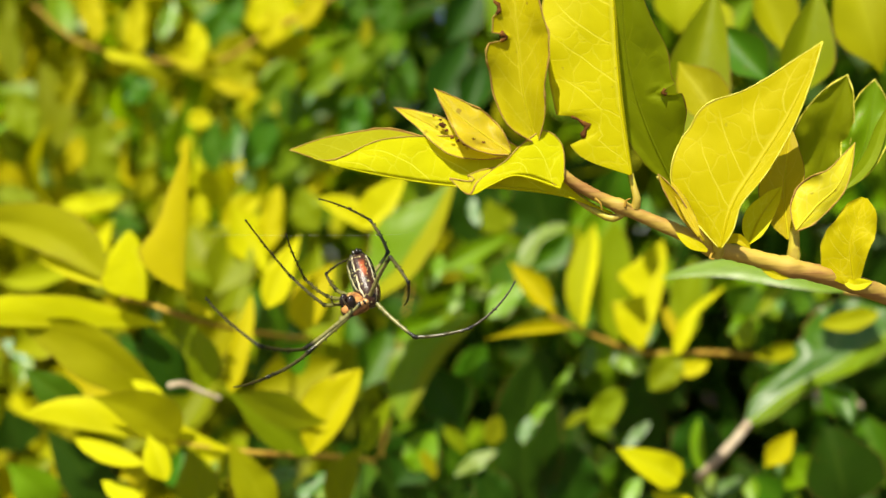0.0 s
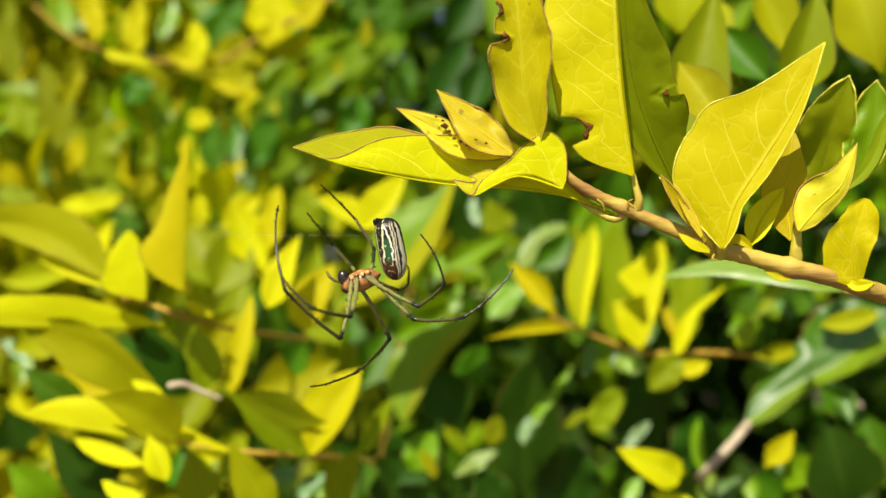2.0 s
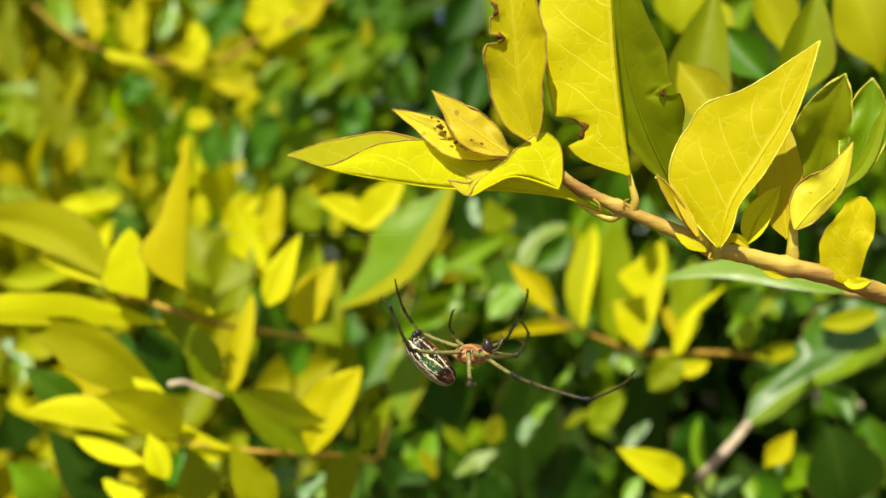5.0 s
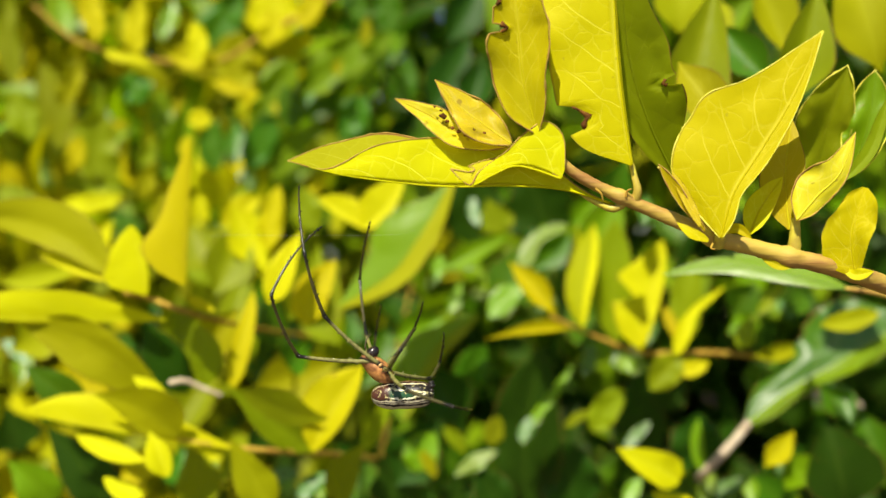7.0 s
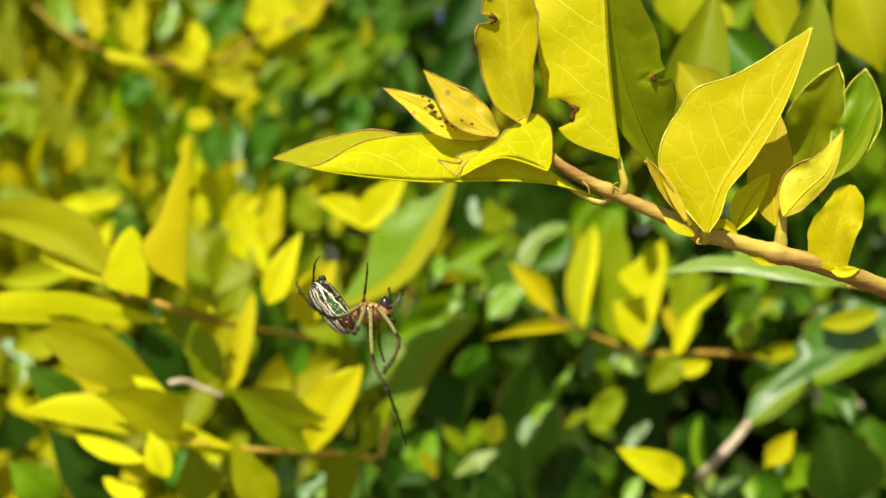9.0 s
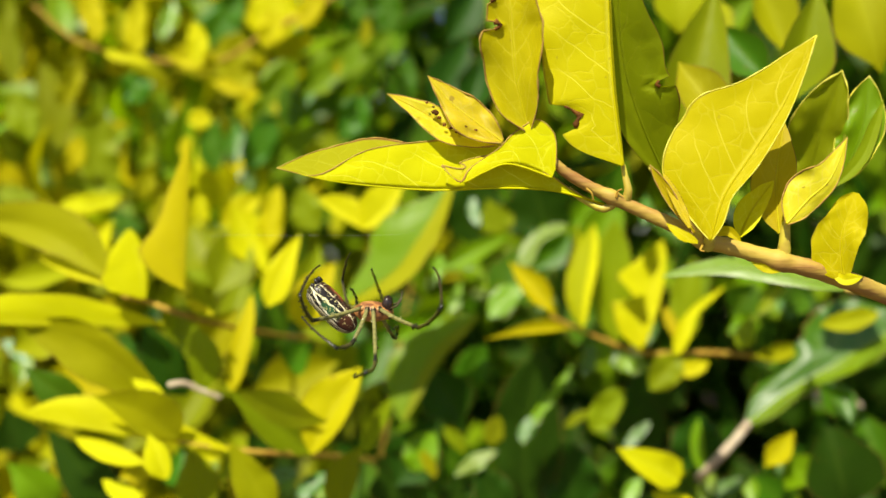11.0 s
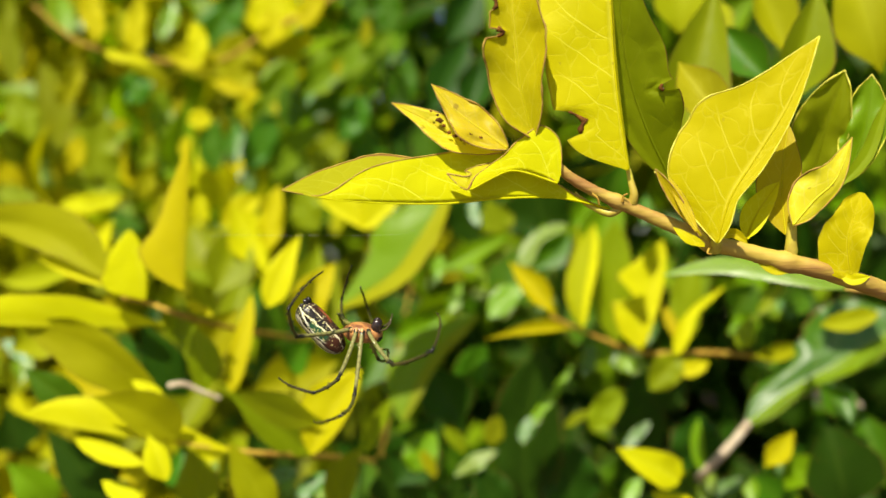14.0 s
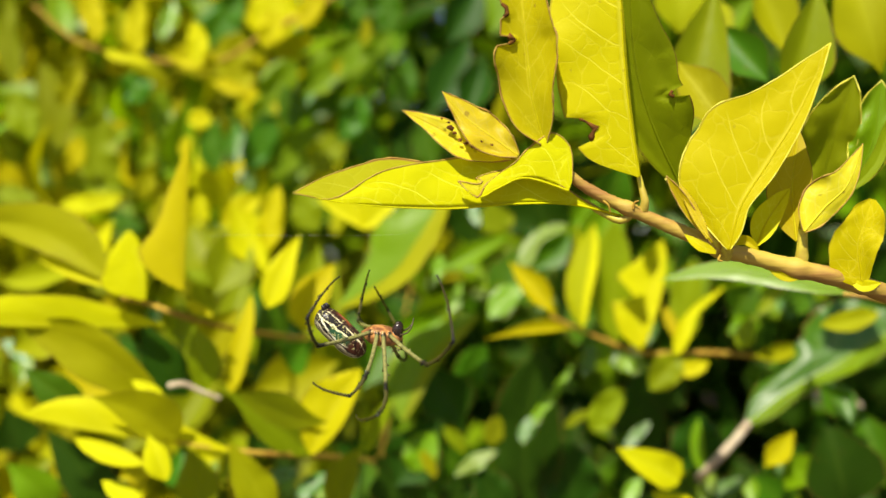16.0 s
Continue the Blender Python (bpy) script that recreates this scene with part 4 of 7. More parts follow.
blade(hedge, ((-82.5, 239.5, -59.7), (-80.3, 240.1, -58.5), (-77.8, 240.4, -57.9)), (0.3, 1.1, 1.3, 0.9, 0), (0.3, 1.1, 1.3, 0.9, 0), "wet_lime", lift=(0.15, -0.15), wave=0.3, tilt=0.42)
blade(hedge, ((-6.9, 299.3, -35.4), (-3.1, 300.1, -33.4), (1.1, 300.6, -32.4)), (0.4, 1.5, 1.8, 1.3, 0), (0.4, 1.5, 1.8, 1.3, 0), "wet_lime", lift=(0.15, -0.15), wave=0.3, tilt=0.42)
blade(hedge, ((-22.1, 300.3, -32), (-18.5, 300.1, -32.2), (-15, 299.6, -33.3)), (0.4, 1.3, 1.6, 1.2, 0), (0.4, 1.3, 1.6, 1.2, 0), "wet_green", lift=(0.15, -0.15), wave=0.3, tilt=0.45)
blade(hedge, ((-54.6, 302, -41.1), (-51.9, 300.1, -45.1), (-50.3, 298, -49.4)), (0.4, 1.5, 1.8, 1.3, 0), (0.4, 1.5, 1.8, 1.3, 0), "wet_green", lift=(0.15, -0.15), wave=0.3, tilt=0.45)
blade(hedge, ((-128.8, 325.1, 26.5), (-125.8, 326, 32.6), (-124.9, 327, 39.5)), (0.4, 2, 3.3, 2.9, 0), (0.4, 3, 2.9, 2, 0), "yellow", lift=(0.3, 0.2), wave=0.8, tilt=0.15)
blade(hedge, ((-67.9, 319, 42.3), (-68.1, 319, 46.7), (-68.3, 319, 51)), (0.4, 1.9, 1.7, 1.1, 0), (0.4, 1.5, 1.9, 1.3, 0), "olive", lift=(0.4, 0.1), wave=0.8, tilt=0.00)
blade(hedge, ((-84.4, 312.4, 29.2), (-84.9, 313, 33.4), (-84.1, 313.6, 37.5)), (0.4, 1.8, 2, 1.5, 0), (0.4, 1.5, 2, 1.7, 0), "yellow", lift=(0.1, 0.4), wave=0.8, tilt=0.15)
blade(hedge, ((-105.4, 335, 36.5), (-104.1, 335, 41), (-103.6, 335, 45.6)), (0.4, 1.4, 2.4, 2.1, 0), (0.4, 2.2, 2.1, 1.4, 0), "olive", lift=(0.2, 0.3), wave=0.8, tilt=0.00)
blade(hedge, ((-88, 354, 73.1), (-82.8, 354, 85.3), (-74.1, 354, 95.4)), (0.4, 7.4, 6.8, 4.4, 0), (0.4, 5.9, 7.4, 5, 0), "green", lift=(0.2, 0.3), wave=0.8, tilt=0.00)
blade(hedge, ((-102, 343.1, 75.3), (-100, 346, 83.2), (-99.2, 349, 91.5)), (0.4, 2.7, 3.1, 2.2, 0), (0.4, 2.2, 3.1, 2.6, 0), "wet_lime", lift=(0.3, 0.2), wave=0.8, tilt=0.40)
blade(hedge, ((-154.5, 341, 59), (-156.9, 341, 78.7), (-156.2, 341, 98.6)), (0.4, 3.2, 5.3, 4.6, 0), (0.4, 4.9, 4.6, 3.2, 0), "moss", lift=(0.4, 0.1), wave=0.8, tilt=0.00)
blade(hedge, ((-144.1, 349, 30.5), (-142.6, 349, 50.3), (-147.4, 349, 69.5)), (0.4, 7.3, 6.7, 4.4, 0), (0.4, 5.8, 7.3, 4.9, 0), "moss", lift=(0.1, 0.4), wave=0.8, tilt=0.00)
blade(hedge, ((-137.1, 341, 50.5), (-133.7, 341, 59.6), (-130.2, 341, 68.8)), (0.4, 3.4, 3.9, 2.8, 0), (0.4, 2.8, 3.9, 3.2, 0), "olive", lift=(0.2, 0.3), wave=0.8, tilt=0.00)
blade(hedge, ((-122.3, 336, 21), (-123.1, 336, 34.8), (-119.5, 336, 48.2)), (0.4, 5.4, 9, 7.9, 0), (0.4, 8.3, 7.9, 5.4, 0), "moss", lift=(0.3, 0.2), wave=0.8, tilt=0.00)
blade(hedge, ((-130.1, 344, 34.6), (-125.8, 344, 47), (-123.6, 344, 59.9)), (0.4, 3.9, 3.6, 2.3, 0), (0.4, 3.1, 3.9, 2.6, 0), "moss", lift=(0.4, 0.1), wave=0.8, tilt=0.00)
blade(hedge, ((-157, 352, 30.8), (-161.6, 352, 37.6), (-165, 352, 45)), (0.4, 2.9, 3.3, 2.4, 0), (0.4, 2.4, 3.3, 2.8, 0), "moss", lift=(0.1, 0.4), wave=0.8, tilt=0.00)
blade(hedge, ((-117.3, 360, 20.3), (-131, 360, 25.2), (-145.4, 360, 25.5)), (0.4, 2.8, 4.7, 4.1, 0), (0.4, 4.3, 4.1, 2.8, 0), "moss", lift=(0.2, 0.3), wave=0.8, tilt=0.00)
blade(hedge, ((-107.3, 339, 51.4), (-109.7, 339, 57.3), (-112.1, 339, 63.1)), (0.4, 6.3, 5.8, 3.8, 0), (0.4, 5, 6.3, 4.3, 0), "green", lift=(0.3, 0.2), wave=0.8, tilt=0.00)
blade(hedge, ((-99.5, 347, 36.5), (-103.1, 347, 47.4), (-103.2, 347, 58.8)), (0.4, 4.2, 4.7, 3.4, 0), (0.4, 3.4, 4.7, 4, 0), "lime", lift=(0.4, 0.1), wave=0.8, tilt=0.00)
blade(hedge, ((-113.2, 355, 31), (-108.3, 355, 41.1), (-105.2, 355, 51.7)), (0.4, 2.7, 4.4, 3.9, 0), (0.4, 4.1, 3.9, 2.7, 0), "moss", lift=(0.1, 0.4), wave=0.8, tilt=0.00)
blade(hedge, ((-79.9, 334, 27.2), (-81.5, 334, 37.9), (-81.4, 334, 48.7)), (0.4, 4.6, 4.2, 2.7, 0), (0.4, 3.7, 4.6, 3.1, 0), "green", lift=(0.2, 0.3), wave=0.8, tilt=0.00)
blade(hedge, ((-70.4, 342, 27.9), (-65.2, 342, 38.3), (-63.5, 342, 49.8)), (0.4, 5.4, 6.1, 4.4, 0), (0.4, 4.4, 6.1, 5.1, 0), "green", lift=(0.3, 0.2), wave=0.8, tilt=0.00)
blade(hedge, ((-69.1, 350, 36.8), (-66.8, 350, 47.3), (-64.5, 350, 57.7)), (0.4, 3.2, 5.4, 4.8, 0), (0.4, 5, 4.8, 3.2, 0), "lime", lift=(0.4, 0.1), wave=0.8, tilt=0.00)
blade(hedge, ((-61.3, 358, 22.4), (-55.2, 358, 36), (-45.1, 358, 47.1)), (0.4, 8.1, 7.4, 4.9, 0), (0.4, 6.5, 8.1, 5.5, 0), "lime", lift=(0.1, 0.4), wave=0.8, tilt=0.00)
blade(hedge, ((-49.7, 337, 55.1), (-38.2, 337, 65.1), (-28.5, 337, 76.8)), (0.4, 6.2, 7, 5.1, 0), (0.4, 5.1, 7, 5.9, 0), "lime", lift=(0.2, 0.3), wave=0.8, tilt=0.00)
blade(hedge, ((-34.1, 345, 58.9), (-27.1, 345, 69.4), (-18.5, 345, 78.6)), (0.4, 2.8, 4.7, 4.2, 0), (0.4, 4.3, 4.2, 2.8, 0), "lime", lift=(0.3, 0.2), wave=0.8, tilt=0.00)
blade(hedge, ((-28.7, 337, 72), (-27.3, 337, 77.1), (-27.7, 337, 82.4)), (0.4, 2, 1.8, 1.2, 0), (0.4, 1.6, 2, 1.4, 0), "olive", lift=(0.4, 0.1), wave=0.8, tilt=0.00)
blade(hedge, ((-31.6, 345, 53.1), (-30.6, 345, 56), (-29.5, 345, 58.9)), (0.4, 1.6, 1.8, 1.3, 0), (0.4, 1.3, 1.8, 1.6, 0), "ochre", lift=(0.1, 0.4), wave=0.8, tilt=0.00)
blade(hedge, ((-36.6, 324, 58.8), (-36.1, 324, 62), (-34.7, 324, 64.9)), (0.4, 1, 1.7, 1.5, 0), (0.4, 1.6, 1.5, 1, 0), "olive", lift=(0.2, 0.3), wave=0.8, tilt=0.00)
blade(hedge, ((-17.8, 348, 48.6), (-14.4, 348, 59.8), (-12.8, 348, 71.4)), (0.4, 5.4, 5, 3.2, 0), (0.4, 4.3, 5.4, 3.7, 0), "green", lift=(0.3, 0.2), wave=0.8, tilt=0.00)
blade(hedge, ((-67.3, 356, 54), (-61.9, 356, 63), (-55.1, 356, 70.9)), (0.4, 5.8, 6.6, 4.7, 0), (0.4, 4.7, 6.6, 5.5, 0), "lime", lift=(0.4, 0.1), wave=0.8, tilt=0.00)
blade(hedge, ((-37.1, 335, 38.9), (-31.2, 335, 46.1), (-27.9, 335, 54.8)), (0.4, 3.7, 6.2, 5.4, 0), (0.4, 5.7, 5.4, 3.7, 0), "green", lift=(0.1, 0.4), wave=0.8, tilt=0.00)
blade(hedge, ((-46.5, 343, 27.5), (-41.4, 343, 35.7), (-36.3, 343, 43.9)), (0.4, 6.3, 5.8, 3.8, 0), (0.4, 5.1, 6.3, 4.3, 0), "moss", lift=(0.2, 0.3), wave=0.8, tilt=0.00)
blade(hedge, ((-65.3, 280.2, 6.2), (-60.3, 281.1, 12), (-53.6, 281.7, 15.9)), (0.3, 3.1, 3.5, 2.5, 0), (0.3, 2.5, 3.5, 2.9, 0), "yellow", lift=(0.3, 0.2), wave=0.8, tilt=0.15)
blade(hedge, ((-74.7, 288.2, 6.3), (-73.8, 289, 11.6), (-73.8, 289.8, 17.1)), (0.3, 1.9, 3.1, 2.7, 0), (0.3, 2.8, 2.7, 1.9, 0), "yellow", lift=(0.4, 0.1), wave=0.8, tilt=0.15)
blade(hedge, ((-48.5, 266.6, -0.5), (-48.3, 268, 9), (-46.6, 269.4, 18.4)), (0.3, 3.5, 3.2, 2.1, 0), (0.3, 2.8, 3.5, 2.4, 0), "yellow", lift=(0.1, 0.4), wave=0.8, tilt=0.15)
blade(hedge, ((-127.4, 315.8, 14.8), (-116.6, 315.8, 14.8), (-106.5, 316.3, 18.3)), (0.4, 3.1, 3.6, 2.6, 0), (0.4, 2.6, 3.6, 3, 0), "yellow", lift=(0.2, 0.3), wave=0.8, tilt=0.15)
blade(hedge, ((-106.5, 338, 17.5), (-105.6, 338, 23.1), (-104.7, 338, 28.7)), (0.4, 2.5, 4.2, 3.7, 0), (0.4, 3.9, 3.7, 2.5, 0), "olive", lift=(0.3, 0.2), wave=0.8, tilt=0.00)
blade(hedge, ((-114.5, 362, 5.8), (-120.7, 362, 9.5), (-125.3, 362, 14.9)), (0.4, 4.1, 3.8, 2.5, 0), (0.4, 3.3, 4.1, 2.8, 0), "green", lift=(0.4, 0.1), wave=0.8, tilt=0.00)
blade(hedge, ((-73.8, 301, -11.6), (-75.3, 301, -3.4), (-78.1, 301, 4.5)), (0.4, 6.6, 7.5, 5.4, 0), (0.4, 5.4, 7.5, 6.3, 0), "moss", lift=(0.1, 0.4), wave=0.8, tilt=0.00)
blade(hedge, ((2.3, 317, -6.2), (14.1, 317, -3.7), (24.5, 317, 2.5)), (0.4, 4, 3.6, 2.4, 0), (0.4, 3.2, 4, 2.7, 0), "lime", lift=(0.3, 0.2), wave=0.8, tilt=0.00)
blade(hedge, ((-144.7, 336, 38.2), (-148.7, 336, 47.2), (-152.7, 336, 56.2)), (0.4, 5.3, 6, 4.3, 0), (0.4, 4.3, 6, 5, 0), "moss", lift=(0.4, 0.1), wave=0.8, tilt=0.00)
blade(hedge, ((-94.9, 344, 22.7), (-98.3, 344, 30.6), (-99, 344, 39.1)), (0.4, 3.1, 5.1, 4.5, 0), (0.4, 4.7, 4.5, 3.1, 0), "lime", lift=(0.1, 0.4), wave=0.8, tilt=0.00)
blade(hedge, ((-55.3, 352, 44.2), (-56.7, 352, 52.7), (-59.5, 352, 60.9)), (0.4, 5.2, 4.8, 3.1, 0), (0.4, 4.2, 5.2, 3.6, 0), "green", lift=(0.2, 0.3), wave=0.8, tilt=0.00)
blade(hedge, ((-18, 360, 81.6), (-20.8, 360, 90), (-22.3, 360, 98.7)), (0.4, 5.7, 6.4, 4.6, 0), (0.4, 4.6, 6.4, 5.4, 0), "green", lift=(0.3, 0.2), wave=0.8, tilt=0.00)
blade(hedge, ((-29, 339, 80.9), (-31.1, 339, 87.4), (-35.1, 339, 93)), (0.4, 3, 5, 4.4, 0), (0.4, 4.6, 4.4, 3, 0), "green", lift=(0.4, 0.1), wave=0.8, tilt=0.00)
blade(hedge, ((-62.8, 307, 3.8), (-64.6, 307, 12.1), (-66.5, 307, 20.3)), (0.4, 5.5, 5, 3.3, 0), (0.4, 4.4, 5.5, 3.7, 0), "moss", lift=(0.1, 0.4), wave=0.8, tilt=0.00)
blade(hedge, ((-97.6, 339, 4.2), (-100.4, 339, 12.1), (-100.6, 339, 20.4)), (0.4, 3.9, 4.4, 3.2, 0), (0.4, 3.2, 4.4, 3.7, 0), "olive", lift=(0.2, 0.3), wave=0.8, tilt=0.00)
blade(hedge, ((-143.8, 334, 12.1), (-149.4, 334, 17.6), (-155.7, 334, 22.1)), (0.4, 3, 5, 4.4, 0), (0.4, 4.6, 4.4, 3, 0), "moss", lift=(0.3, 0.2), wave=0.8, tilt=0.00)
blade(hedge, ((-40.2, 302, 5.6), (-43.5, 302, 12.5), (-45.6, 302, 19.9)), (0.4, 5.4, 5, 3.2, 0), (0.4, 4.3, 5.4, 3.7, 0), "moss", lift=(0.4, 0.1), wave=0.8, tilt=0.00)
blade(hedge, ((-5, 350, 29.4), (-5.4, 350, 40.1), (-9.2, 350, 50.2)), (0.4, 5.5, 6.2, 4.5, 0), (0.4, 4.5, 6.2, 5.2, 0), "green", lift=(0.1, 0.4), wave=0.8, tilt=0.00)
blade(hedge, ((-26.4, 358, 30), (-28.5, 358, 38.5), (-30.7, 358, 47.1)), (0.4, 3.8, 6.4, 5.6, 0), (0.4, 5.9, 5.6, 3.8, 0), "green", lift=(0.2, 0.3), wave=0.8, tilt=0.00)
blade(hedge, ((24.6, 283.2, -78.2), (24.2, 275.9, -51.8), (28.5, 268.8, -27.3)), (0.3, 8.5, 10.2, 7.7, 0), (0.3, 9.4, 10.2, 6.9, 0), "dark", lift=(0.3, 0.15), wave=0.5, tilt=-0.3)
blade(hedge, ((33.2, 258.4, -48.4), (36.4, 258, -45.8), (40.2, 257.7, -43.8)), (0.3, 1.2, 1.4, 1, 0), (0.3, 1.3, 1.4, 0.9, 0), "moss", lift=(0.3, 0.15), wave=0.5, tilt=-0.15)
blade(hedge, ((41, 262.9, -50.5), (45.1, 262, -43.9), (50.3, 261.1, -38.4)), (0.3, 3.3, 3.9, 3, 0), (0.3, 3.6, 3.9, 2.6, 0), "moss", lift=(0.3, 0.15), wave=0.5, tilt=-0.15)
blade(hedge, ((59.4, 288.6, -66.8), (58.6, 284, -50.3), (60.8, 279.5, -34.7)), (0.3, 6.4, 7.6, 5.8, 0), (0.3, 7, 7.6, 5.2, 0), "dark", lift=(0.3, 0.15), wave=0.5, tilt=-0.3)
blade(hedge, ((71, 260.5, -61.5), (69, 258, -52.5), (68.7, 255.5, -43.6)), (0.3, 5.9, 7.1, 5.4, 0), (0.3, 6.5, 7.1, 4.8, 0), "dark", lift=(0.3, 0.15), wave=0.5, tilt=-0.3)
blade(hedge, ((68.8, 253.3, -59.2), (68, 254, -52.3), (68.5, 254.7, -45.3)), (0.3, 1.5, 1.8, 1.4, 0), (0.3, 1.7, 1.8, 1.2, 0), "lime", lift=(0.3, 0.15), wave=0.5, tilt=0.1)
blade(hedge, ((-8.7, 261.5, -61.1), (-5.8, 262, -55.6), (-1.9, 262.5, -50.7)), (0.3, 4.1, 4.8, 3.7, 0), (0.3, 4.4, 4.8, 3.3, 0), "lime", lift=(0.3, 0.15), wave=0.5, tilt=0.1)
blade(hedge, ((0.3, 255.5, -47.9), (3.4, 256, -51.3), (5.8, 256.6, -55.4)), (0.3, 1.7, 2, 1.5, 0), (0.3, 1.8, 2, 1.3, 0), "moss", lift=(0.3, 0.15), wave=0.5, tilt=-0.15)
blade(hedge, ((-6, 253.6, -53.9), (-3.7, 254, -57.5), (-2.1, 254.4, -61.6)), (0.3, 1.4, 1.7, 1.3, 0), (0.3, 1.5, 1.7, 1.1, 0), "olive", lift=(0.3, 0.15), wave=0.5, tilt=-0.1)
blade(hedge, ((-14.9, 266.6, -72.8), (-13.3, 264, -63.2), (-10, 261.4, -54.3)), (0.3, 5.9, 7.1, 5.4, 0), (0.3, 6.5, 7.1, 4.8, 0), "dark", lift=(0.3, 0.15), wave=0.5, tilt=-0.3)
blade(hedge, ((13.7, 262.6, -54.5), (14.2, 262, -50), (15.5, 261.4, -45.7)), (0.3, 2.4, 2.8, 2.1, 0), (0.3, 2.6, 2.8, 1.9, 0), "moss", lift=(0.3, 0.15), wave=0.5, tilt=-0.15)
blade(hedge, ((39.7, 283, -77.3), (37.5, 280, -66.5), (37.2, 277, -55.9)), (0.3, 7.7, 9.2, 7, 0), (0.3, 8.4, 9.2, 6.2, 0), "dark", lift=(0.3, 0.15), wave=0.5, tilt=-0.3)
blade(hedge, ((73, 269.2, -74.3), (73.7, 268, -67.8), (75.5, 266.8, -61.7)), (0.3, 6, 7.2, 5.5, 0), (0.3, 6.6, 7.2, 4.9, 0), "green", lift=(0.3, 0.15), wave=0.5, tilt=-0.2)
blade(hedge, ((61.7, 231.6, -62.1), (56.1, 231.9, -61.4), (50.9, 232.5, -59.6)), (0.3, 1.5, 1.8, 1.4, 0), (0.3, 1.7, 1.8, 1.2, 0), "yellow", lift=(0.3, 0.15), wave=0.5, tilt=0.3)
blade(hedge, ((47.6, 248.5, -66.7), (49.8, 250.1, -63.4), (52.6, 251.4, -60.6)), (0.3, 1.7, 2.1, 1.6, 0), (0.3, 1.9, 2.1, 1.4, 0), "wet_lime", lift=(0.3, 0.15), wave=0.5, tilt=0.42)
blade(hedge, ((18.2, 263.7, -72.8), (13.6, 262.1, -66.9), (10.2, 260.2, -60.2)), (0.3, 4.6, 5.5, 4.1, 0), (0.3, 5, 5.5, 3.7, 0), "dark", lift=(0.3, 0.15), wave=0.5, tilt=-0.3)
blade(hedge, ((2.5, 263.5, -72.7), (4.3, 262, -67), (7.1, 260.5, -61.8)), (0.3, 3.9, 4.7, 3.6, 0), (0.3, 4.3, 4.7, 3.2, 0), "dark", lift=(0.3, 0.15), wave=0.5, tilt=-0.3)
blade(hedge, ((43.9, 267.7, -31.7), (44.5, 268, -28.5), (45.6, 268.3, -25.4)), (0.3, 2.7, 3.2, 2.4, 0), (0.3, 2.9, 3.2, 2.2, 0), "lime", lift=(0.3, 0.15), wave=0.5, tilt=0.1)
blade(hedge, ((6, 279.5, -43.1), (8.5, 278, -35), (12.5, 276.5, -27.8)), (0.3, 4.2, 5, 3.8, 0), (0.3, 4.6, 5, 3.4, 0), "green", lift=(0.3, 0.15), wave=0.5, tilt=-0.2)
blade(hedge, ((90.1, 262.9, -40.5), (87, 262, -35.9), (84.8, 261, -30.9)), (0.3, 3.3, 3.9, 3, 0), (0.3, 3.6, 3.9, 2.6, 0), "green", lift=(0.3, 0.15), wave=0.5, tilt=-0.2)
blade(hedge, ((95.8, 261.5, -72.2), (93.1, 262, -67.5), (91.5, 262.5, -62.3)), (0.3, 3.9, 4.7, 3.6, 0), (0.3, 4.3, 4.7, 3.2, 0), "lime", lift=(0.3, 0.15), wave=0.5, tilt=0.1)
blade(hedge, ((65.4, 277.7, -47.7), (66.1, 276, -41.5), (67.9, 274.3, -35.7)), (0.3, 4.1, 4.9, 3.7, 0), (0.3, 4.5, 4.9, 3.3, 0), "dark", lift=(0.3, 0.15), wave=0.5, tilt=-0.3)
blade(hedge, ((80.5, 262.3, -18.6), (83.1, 262, -21.4), (85, 261.7, -24.7)), (0.3, 3.7, 4.4, 3.3, 0), (0.3, 4, 4.4, 3, 0), "lime", lift=(0.3, 0.15), wave=0.5, tilt=0.1)
blade(hedge, ((105, 269, -12.6), (100.9, 270.1, -16.4), (96, 270.9, -19.2)), (0.3, 3.4, 4, 3.1, 0), (0.3, 3.7, 4, 2.7, 0), "dark", lift=(0.3, 0.15), wave=0.5, tilt=-0.3)
blade(hedge, ((83.8, 273.1, -12.8), (87.7, 273.9, -15.8), (90.9, 275, -19.5)), (0.3, 4.1, 4.9, 3.7, 0), (0.3, 4.5, 4.9, 3.3, 0), "dark", lift=(0.3, 0.15), wave=0.5, tilt=-0.3)
blade(hedge, ((35.7, 263, -32.4), (30, 260.2, -40.1), (24.9, 258.6, -46), (22.1, 258.1, -50.8)), (0.5, 1.5, 1.4, 1.1, 0), (0.5, 1.2, 1.4, 1.2, 0), "lime", lift=(0.3, 0.3), tilt=0.1)
blade(hedge, ((21, 255.4, -51.8), (22.6, 257, -48.8), (24.3, 258.6, -45.4)), (0.5, 2, 1.8, 0), (0.5, 1.7, 1.7, 0), "wet_green", lift=(0.1, -0.1), tilt=0.45)
blade(hedge, ((56.6, 227.6, -55.4), (50, 226, -51.7), (41.3, 225.4, -47.2)), (1.3, 3.5, 3.6, 3.1, 1.8, 0), (1.9, 4.4, 4.6, 3.5, 1.8, 0), "yellow", lift=(0.2, 0.2), tilt=0.1)
blade(hedge, ((17, 285.5, 4.6), (15.6, 285, 9.3), (13.2, 284.4, 15.4)), (1.4, 5.4, 6.1, 4.7, 1.7, 0), (1.4, 4.7, 5.4, 4.4, 1.7, 0), "moss", lift=(0.2, 0.2), wave=0.4, tilt=-0.1)
